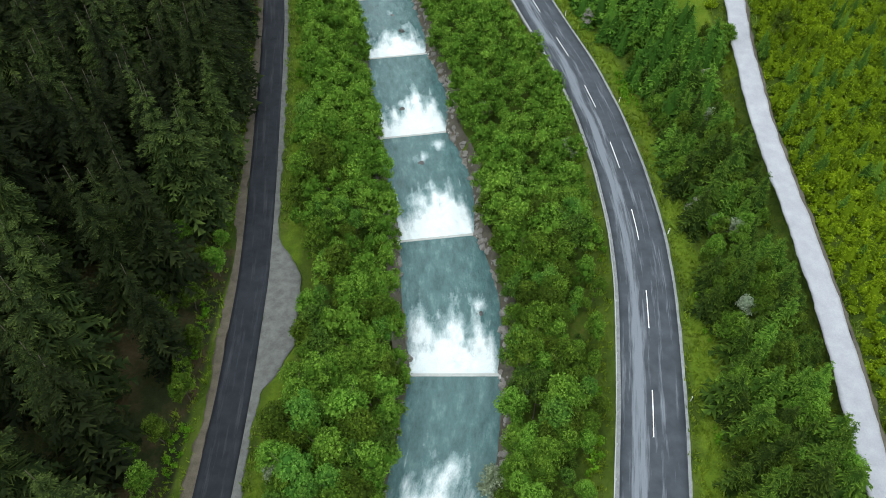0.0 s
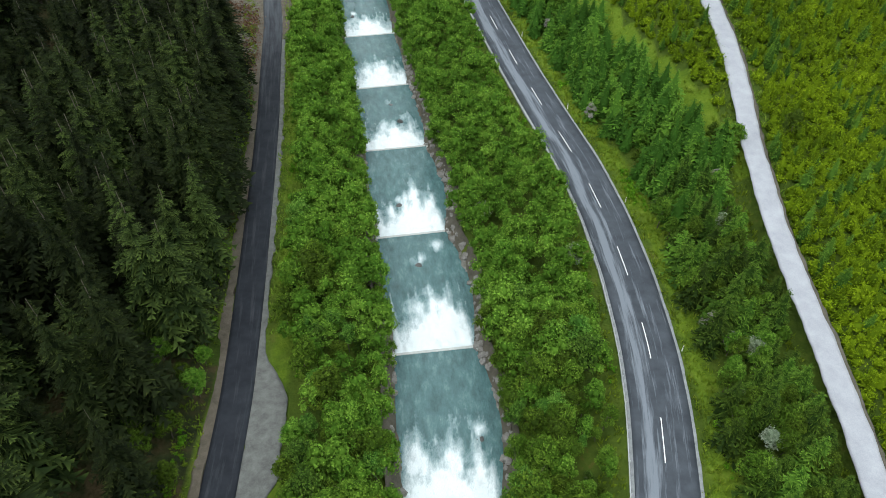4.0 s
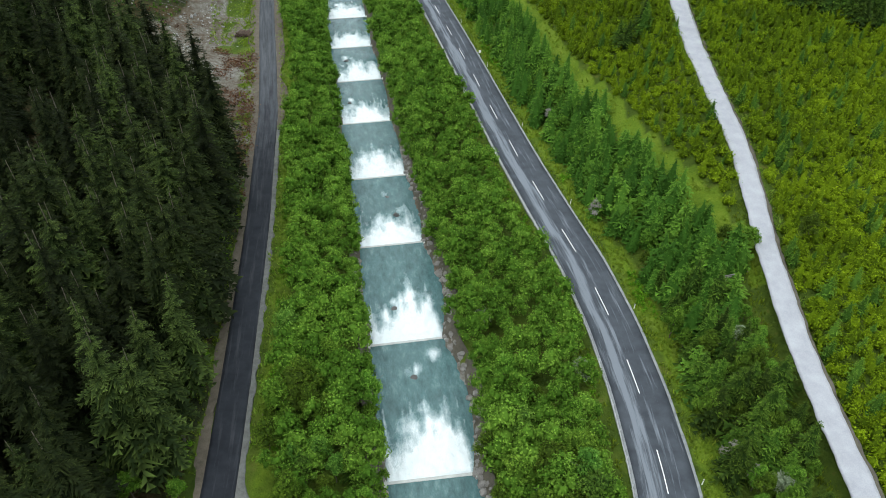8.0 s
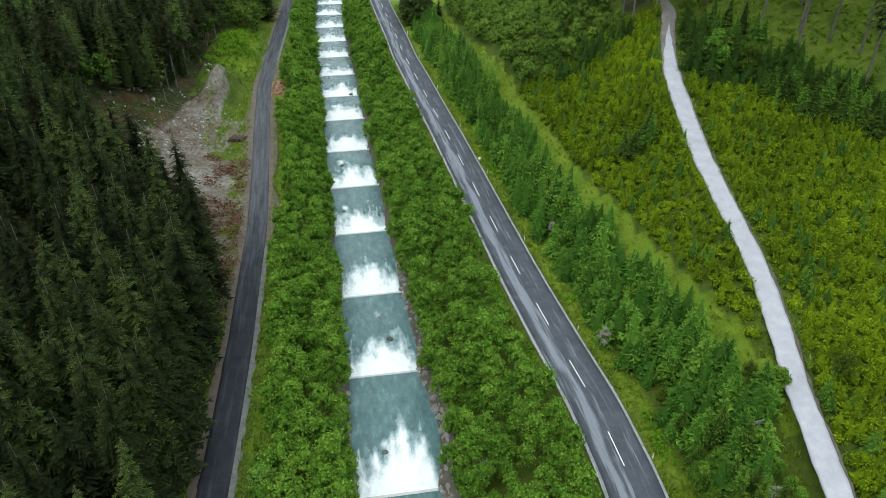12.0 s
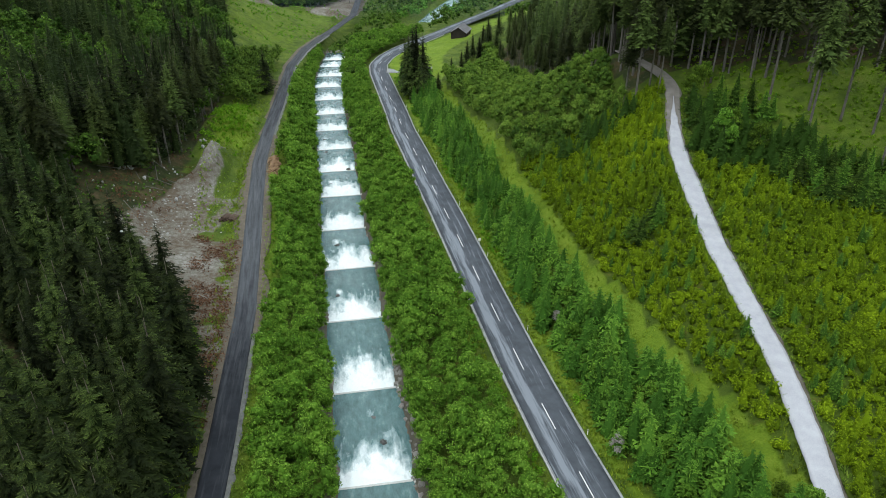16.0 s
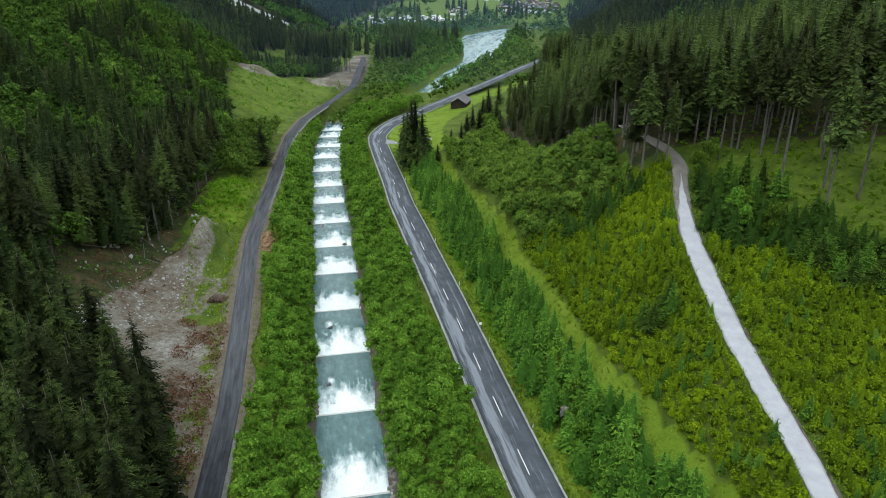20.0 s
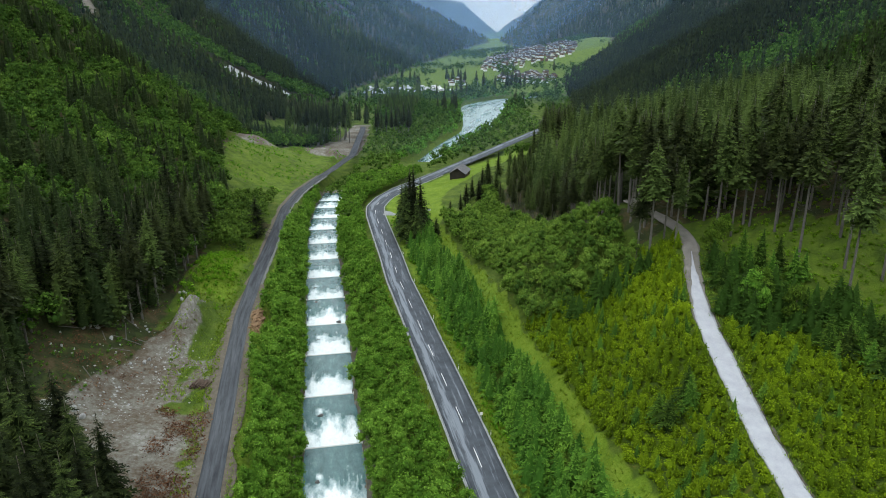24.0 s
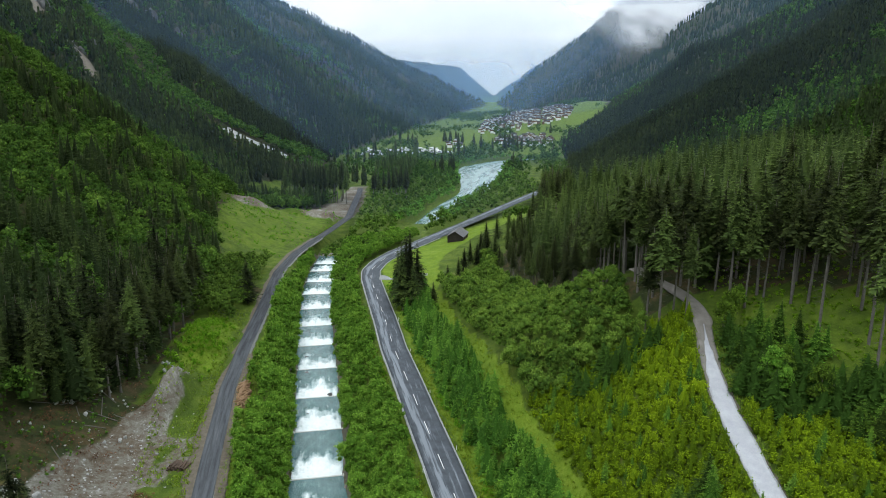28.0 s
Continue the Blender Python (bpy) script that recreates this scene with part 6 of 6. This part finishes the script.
GREY = [(WILLOWS[0][0], plant_mesh("bare_crown", broadleaf(270 + k, 5.0, 3.0, 240, 0.16, 4, 6), M_DRYTWIG)) for k in range(2)]


def single_trees():
    r = np.random.default_rng(99)
    for x, y, s in ((35.0, 69, 0.85), (35.6, 57.5, 0.7), (36.0, 49, 0.65), (36.6, 66, 0.7), (26.5, 118, 0.8), (22, 150, 0.7)):
        plant("bare_bush", GREY[int(r.integers(2))], (x, y, gz(x, y)), (s, s), r.uniform(0, 360), "grey half-bare bush among green trees", "bush", "grey bushes by the road")
    for x, y, s in ((-12.4, 299, 1.15), (-9.8, 303, 1.3), (-11.5, 309, 1.2), (-8.5, 296, 0.85), (-14.2, 306, 1.0), (-7.6, 307, 1.05), (-12.8, 314, 0.9), (-67.5, 308, 0.78), (-2, 300, 0.4), (9.5, 341, 0.42), (12, 346, 0.5), (14.5, 341, 0.46), (16.5, 352, 0.58), (19, 346, 0.6), (21.5, 340, 0.62), (7.0, 332, 0.36), (20, 376, 0.55), (25, 382, 0.6), (3, 328, 0.3), (9, 326, 0.34), (17, 345, 0.5)):
        plant("spruce_tree", SPRUCES[int(r.integers(4))], (x, y, gz(x, y)), (s * (1.35 if s < 0.8 else 1.05), s), r.uniform(0, 360), "dark green spruce standing near the road bend", "tree", "single spruces in the valley")
    for x, y, s in ((6.4, 94.0, 0.9), (18.8, 82.4, 0.85), (11.9, 64.0, 0.95)):
        plant("willow_bush", WILLOWS[int(r.integers(2))], (x, y, gz(x, y)), (s, s), r.uniform(0, 360), "silver-grey willow bush on the river bank", "bush", "trees along the river")
    for x, y, s in ((-21.6, 90, 1.1), (-19.6, 122, 0.9), (10.5, 74, 1.0), (14.0, 57, 0.9)):
        plant("alder_tree", DARK_ALDERS[int(r.integers(2))], (x, y, gz(x, y)), (s, s), r.uniform(0, 360), "round dark green alder tree on the river bank", "tree", "trees along the river")
    for x, y, s in ((-29.9, 47.8, 0.75), (-29.5, 41.2, 0.8), (-31.0, 35.6, 0.85), (-31.0, 30.0, 0.9), (-33.6, 33, 0.7), (-37.6, 115.7, 0.95), (-35.6, 108.5, 0.85), (-38.0, 105, 1.0), (-37.0, 97, 0.95), (-35.0, 94.2, 0.8), (-38.6, 120.5, 0.9), (-38.2, 91.5, 1.0), (-41.0, 111, 1.05)):
        plant("alder_tree", ALDERS[int(r.integers(7))], (x, y, gz(x, y)), (s, s), r.uniform(0, 360), "bushy light green alder at the forest edge", "tree", "leafy trees at the forest edge")
    for k in range(46):
        x, y = r.uniform(-112, -66), r.uniform(549, 578)
        if x > float(along(LANE, y)) - 5:
            continue
        s = r.uniform(1.0, 1.3)
        plant("tall_spruce", BARE_SPRUCES[int(r.integers(3))], (x, y, gz(x, y)), (s * 0.9, s), r.uniform(0, 360), "tall spruce with a bare grey trunk behind the gravel yard", "tree", "spruces behind the gravel yard")
    for k in range(18):
        x, y = r.uniform(-52, -26), r.uniform(566, 600)
        s = r.uniform(0.75, 1.0)
        plant("spruce_tree", BARE_SPRUCES[0], (x, y, gz(x, y)), (s, s), r.uniform(0, 360), "dark green spruce in a clump on the valley floor", "tree", "spruces on the valley floor")
    for x, y, s in ((57.0, 179, 1.2), (59.6, 180.6, 1.15), (58.4, 177, 0.9), (62.5, 174, 1.2), (55.2, 196, 1.1), (57.5, 199, 1.15), (60.5, 203, 0.9), (53.5, 101, 0.8), (45.4, 101.2, 0.8), (43.2, 104.0, 0.6)):
        plant("alder_tree", ALDERS[int(r.integers(7))], (x, y, gz(x, y)), (s, s), r.uniform(0, 360), "round bushy green tree beside the track", "tree", "leafy trees by the track")
    for x, y, s in ((60.5, 193, 1.35), (63, 190.5, 1.5), (66, 189.5, 1.3), (63.5, 186.5, 1.2), (67.5, 186, 1.25), (60, 188.5, 1.3), (70, 187, 1.0), (54.6, 186.5, 1.2)):
        plant("young_spruce", YOUNG[int(r.integers(4))], (x, y, gz(x, y)), (s * 1.1, s), r.uniform(0, 360), "dense dark green young spruce beside the track", "tree", "young spruces by the track")
    for x, y, s in ((84, 168, 1.2), (74, 178.5, 1.3), (78, 188, 1.35), (83, 184, 1.3), (88, 180, 1.25), (71, 192, 1.3), (92, 174, 1.2)):
        plant("tall_spruce", BARE_SPRUCES[1 + int(r.integers(2))], (x, y, gz(x, y)), (s * 0.85, s), r.uniform(0, 360), "tall spruce with a bare grey lower trunk", "tree", "spruces at the clearing")


single_trees()

# ---- village, camp site and far woods ----


def house_kind(size, wall_mat, roof_mat):
    w, d, h = size
    e = new("house")
    rise = w * 0.22

    def walls(bm):
        add_box(bm, -w / 2, w / 2, -d / 2, d / 2, -3, h)
        for y in (-d / 2, d / 2):
            bm.faces.new([bm.verts.new(v) for v in ((-w / 2, y, h), (w / 2, y, h), (0, y, h + rise))])

    part("wall", bm_mesh("wall", walls, wall_mat), e)
    part("upper_storey", bm_mesh("upper_storey", lambda bm: add_box(bm, -w / 2 - 0.05, w / 2 + 0.05, -d / 2 - 0.05, d / 2 + 0.05, h * 0.55, h - 0.1), M_CHALET), e, "brown timber upper storey")
    part("balcony", bm_mesh("balcony", lambda bm: add_box(bm, -w / 2, w / 2, -d / 2 - 1.2, -d / 2 - 0.05, h * 0.5, h * 0.5 + 0.9, 0.05), M_CHALET), e, "brown timber balcony")
    for x in (-w / 3, 0, w / 3):
        part("window", bm_mesh("window", lambda bm: add_box(bm, x - 0.6, x + 0.6, -d / 2 - 0.08, -d / 2 + 0.02, 0.9, 2.2), M_GLASS), e)
    for sgn in (1, -1):
        part("roof", bm_mesh("roof", lambda bm: add_box(bm, -w * 0.32, w * 0.32, -d / 2 - 1.2, d / 2 + 1.2, -0.12, 0.12, m=pose(sgn * w * 0.28, 0, h + rise * 0.48, 0, sgn * math.degrees(math.atan2(rise, w / 2)), 0)), roof_mat), e)
    return e


def village():
    r = np.random.default_rng(41)
    kinds = [house_kind((11, 12, 6.5), M_PLASTER, M_ROOF_A), house_kind((13, 11, 7.5), M_PLASTER, M_ROOF_B), house_kind((9, 10, 5.5), M_CHALET, M_ROOF_A), house_kind((16, 13, 9), M_PLASTER, M_ROOF_A)]
    labels = ("white plastered house with a brown gabled roof", "white plastered house with a grey slate roof", "dark timber chalet with a brown roof", "large white guest house with a brown roof")
    spots = []

    def offer(n, cx, cy, rx, ry, gap):
        for _ in range(n * 8):
            a, q = r.uniform(0, 6.28), math.sqrt(r.uniform(0, 1))
            x, y = cx + rx * q * math.cos(a), cy + ry * q * math.sin(a)
            if all(math.hypot(x - u, y - v) > gap for u, v in spots):
                spots.append((x, y))
                n -= 1
                if n == 0:
                    return

    offer(230, 152, 1450, 84, 170, 9)
    offer(46, 112, 1075, 40, 70, 10)
    offer(8, 14, 1030, 14, 40, 13)
    offer(14, 95, 1290, 40, 70, 16)
    used = set()
    for x, y in spots:
        k = int(r.choice([0, 0, 1, 1, 2, 3]))
        g = r.uniform(0.56, 0.82)
        m = pose(x, y, gz(x, y) + 0.6, 0, 0, r.choice([0, 90, 180]) + r.normal(-20, 14)) @ Matrix.Diagonal((g, g, g * 1.15, 1))
        if k not in used:
            used.add(k)
            kinds[k].matrix_world = m
            tagged(kinds[k], labels[k], "house", "houses of the village")
        else:
            copy_thing(kinds[k], m)


village()


def camp():
    r = np.random.default_rng(43)
    e = new("caravan")
    part("body", bm_mesh("body", lambda bm: add_box(bm, -3.2, 3.2, -1.2, 1.2, 0.5, 2.7, 0.25), M_WHITE), e)
    part("window", bm_mesh("window", lambda bm: add_box(bm, -2.0, 2.0, -1.22, -1.15, 1.5, 2.1), M_GLASS), e)
    for x in (-0.6, 0.6):
        part("wheel", bm_mesh("wheel", lambda bm: cylinder_between(bm, (x, -1.1, 0.35), (x, 1.1, 0.35), 0.35, 0.35, 10), M_BLACK), e)
    first = True
    for k in range(84):
        x, y = r.uniform(-98, 8), 905 + r.choice([0, 14, 30, 52, 75]) + r.normal(0, 3)
        m = pose(x, y, gz(x, y), 0, 0, r.choice([0, 90]) + r.normal(0, 8)) @ Matrix.Diagonal((0.95, 0.95, 0.95, 1))
        if first:
            e.matrix_world = m
            tagged(e, "white caravan parked on the camp site", "caravan", "caravans on the camp site")
            first = False
        else:
            copy_thing(e, m)


camp()


def far_woods():
    """Hedges, groves and single trees between the far fields."""
    p, r = grid_spots(-120, 330, 640, 1900, 13, 91)
    y = p[:, 1]
    left = along([(-110, 700), (-115, 900), (-30, 1500), (60, 2100)], y)
    right = along([(112, 700), (150, 1000), (280, 1300), (330, 1500), (300, 1750), (200, 2100)], y)
    band = fnoise(p[:, 0] / 60, y / 110, 93, 3)
    field = ((y > 872) & (y < 900) & (p[:, 0] < 20)) | ((y > 1000) & (y < 1330) & (p[:, 0] > 25) & (p[:, 0] < 75)) | ((y > 1180) & (y < 1330) & (p[:, 0] > 150))
    village_spot = np.hypot((p[:, 0] - 150) / 90, (y - 1430) / 185) < 1
    ok = (p[:, 0] > left) & (p[:, 0] < right) & ~field & (np.abs(p[:, 0] - along(BIG_RIVER, y)) > np.where(y < 885, big_half(y) + 7, 0))
    ok &= np.where(village_spot, band > 0.72, band > np.where(y < 1000, 0.40, 0.52))
    ok &= ~((y > 872) & (y < 972) & (p[:, 0] < 25) & (r.uniform(0, 1, len(p)) > 0.3))
    q = on_ground(p[ok])
    dark = fnoise(q[:, 0] / 40, q[:, 1] / 60, 95, 2) > 0.69
    a, b = q[~dark], q[dark]
    scatter("valley_trees", T_PUFF, a, r.uniform(0.8, 1.4, len(a)), M_BIRCH, "green trees between the valley fields", "trees", seed=92, shift=np.full(len(a), -0.3))
    scatter("valley_spruces", T_CONE, b, [(g * 1.3, g) for g in r.uniform(0.7, 1.1, len(b))], M_SPRUCE, "dark spruces between the valley fields", "trees", seed=94)


far_woods()

# ---- stones of the river banks ----
bank(1, "river_bank_right", 150, 300, 61)
bank(-1, "river_bank_left", 120, 90, 62)


def grass_tufts():
    """Rough grass along every verge and in the clearing."""
    r = np.random.default_rng(111)

    def tuft(k):
        q = np.random.default_rng(800 + k)
        V, T = [], []
        for _ in range(5):
            a, h = q.uniform(0, 6.28), q.uniform(0.25, 0.6)
            b = np.array([q.normal(0, 0.15), q.normal(0, 0.15), -0.05])
            V += [b + [0.10 * math.sin(a), -0.10 * math.cos(a), 0], b - [0.10 * math.sin(a), -0.10 * math.cos(a), 0], b + [math.cos(a) * h * 0.6, math.sin(a) * h * 0.6, h]]
            t = q.uniform(0, 0.8)
            T += [t, t, t + 0.2]
        return np.array(V), np.arange(15).reshape(-1, 3), np.array(T)

    kinds = [tuft(k) for k in range(5)]

    def lay(name, line, y0, y1, o0, o1, n, label):
        y = r.uniform(y0, y1, n)
        o = r.uniform(o0, o1, n)
        p = on_ground(np.stack([along(line, y) + o, y], 1))
        scatter(name, kinds, p, r.uniform(0.6, 1.4, n), M_GRASS, label, "grass", seed=int(n) % 97, tilt=0.2)

    lay("verge_grass", LANE, 5, 38, 2.7, 7.2, 420, "rough green grass on the lane verge")
    lay("verge_grass", LANE, 70, 260, 2.9, 7.2, 2000, "rough green grass on the lane verge")
    lay("verge_grass", LANE, 5, 260, -6.5, -3.2, 1500, "rough green grass on the lane verge")
    lay("verge_grass", MAIN, 5, 260, 4.2, 8.8, 3000, "rough yellow-green grass on the road verge")
    lay("verge_grass", MAIN, 5, 260, -7.5, -4.7, 1800, "rough yellow-green grass on the road verge")
    lay("verge_grass", TRACK, 5, 200, 1.6, 3.6, 1300, "rough grass beside the track")
    lay("verge_grass", TRACK, 5, 200, -3.2, -1.6, 1300, "rough grass beside the track")
    lay("pit_grass", LANE, 192, 300, -15, -3.2, 1700, "rough thin grass on the bank beside the lane")
    lay("strip_grass", STRIP, 97, 300, -2.5, 2.6, 1000, "rough grass on the cleared strip")
    n = 2600
    p = np.stack([r.uniform(56, 115, n), r.uniform(150, 225, n)], 1)
    k = p[:, 0] - along(TRACK, p[:, 1])
    p = on_ground(p[(k > 4) & (p[:, 1] > 190 - 0.85 * (k - 4))])
    small = [broadleaf(720 + q, 0.6, 1.3, 20, 0.2, 2, 1) for q in range(3)]
    scatter("clearing_plants", small, p, r.uniform(0.3, 1.0, len(p)), M_LUSH, "low green plants in the forest clearing", "plants", seed=112, shift=np.full(len(p), 0.15))


M_GRASS = foliage("rough_grass", (0.075, 0.135, 0.010), (0.135, 0.215, 0.016), (0.23, 0.28, 0.045), 0.3)
grass_tufts()


def drape(name, line, half, mat, label, category):
    """A ragged patch laid on the slope along a line."""
    a = np.array(line, float)
    run = np.r_[0, np.cumsum(np.hypot(*np.diff(a, axis=0).T))]
    s = np.arange(0, run[-1], 2.5)
    x, y = np.interp(s, run, a[:, 0]), np.interp(s, run, a[:, 1])
    tx, ty = np.gradient(x), np.gradient(y)
    n = np.hypot(tx, ty)
    V = []
    for u in np.linspace(-1, 1, 7):
        w = half * u * (0.6 + 0.8 * fnoise(s / 9, s * 0 + (u > 0) * 5, 17, 3)) * np.minimum(1, np.minimum(s, run[-1] - s) / 6)
        px, py = x + ty / n * w, y - tx / n * w
        V.append(np.stack([px, py, ground(px, py) + 1.4 - 1.2 * abs(u)], 1))
    c = len(s)
    i = (np.arange(6)[:, None] * c + np.arange(c - 1)[None]).ravel()
    tagged(new(name, mesh_of(name, np.concatenate(V), np.stack([i, i + c, i + c + 1, i + 1], 1), mat)), label, category, kind="structure")


drape("landslide_scar", SCAR, 6.0, M_SCAR, "bare brown landslide scar with grey rock on the wooded slope", "landslide")
drape("scree", [(-184, 667), (-162, 681), (-139, 704)], 7.5, M_PALE_ROCK, "pale scree channel on the wooded slope", "scree")


def scar_debris():
    """Bleached trunks and blocks lying in the landslide scar."""
    r = np.random.default_rng(131)
    kinds = [log_mesh("fallen_log", q, 0.3, M_DRYTWIG, M_LOG_END) for q in (10, 14)]
    for k in range(26):
        f = r.uniform(0, 2.99)
        (x0, y0), (x1, y1) = SCAR[int(f)], SCAR[int(f) + 1]
        x, y = x0 + (x1 - x0) * (f % 1) + r.normal(0, 3), y0 + (y1 - y0) * (f % 1) + r.normal(0, 3)
        if k % 2:
            a = r.uniform(-75, -25)
            dx, dy = 3 * math.cos(radians(a)), 3 * math.sin(radians(a))
            slope = math.degrees(math.atan2(gz(x + dx, y + dy) - gz(x - dx, y - dy), 6))
            ob = new("fallen_log", kinds[k % 4 // 2])
            ob.matrix_world = pose(x, y, gz(x, y) + 1.2, 0, -slope, a)
            tagged(ob, "bleached trunk lying in the landslide scar", "log", "fallen trunks in the landslide scar")
        else:
            g = r.uniform(1.5, 4)
            ob = new("boulder", PALE[int(r.integers(4))])
            ob.matrix_world = pose(x, y, gz(x, y) + 1.0, r.uniform(0, 90), r.uniform(0, 90), 0) @ Matrix.Diagonal((g * 1.2, g, g, 1))
            tagged(ob, "pale grey block in the landslide scar", "boulder", "blocks in the landslide scar")


scar_debris()


def outcrops():
    r = np.random.default_rng(121)
    kinds = [rock_mesh("rock_outcrop", 540 + k, M_CLIFF, 3) for k in range(4)]
    for cx, cy, n, spread, size in ((-345, 728, 7, 14, 10), (-292, 655, 7, 12, 8), (-352, 1024, 8, 26, 14), (-300, 700, 4, 12, 7), (276, 715, 7, 13, 7), (258, 685, 5, 10, 6), (335, 700, 6, 13, 8), (352, 735, 5, 12, 8)):
        for k in range(n):
            x, y = cx + r.normal(0, spread), cy + r.normal(0, spread)
            g = size * r.uniform(0.6, 1.3)
            ob = new("rock_outcrop", kinds[int(r.integers(4))])
            ob.matrix_world = pose(x, y, gz(x, y) + g * 0.1, r.uniform(-20, 20), r.uniform(-20, 20), r.uniform(0, 360)) @ Matrix.Diagonal((g * 0.8, g, g * 1.5, 1))
            tagged(ob, "grey rock outcrop among the mountain trees", "rock", "rock outcrops on the mountains")


M_CLIFF = plain("cliff_rock", (0.035, 0.036, 0.034), (0.15, 0.15, 0.145), 0.35, 0.9, relief=0.8)
outcrops()
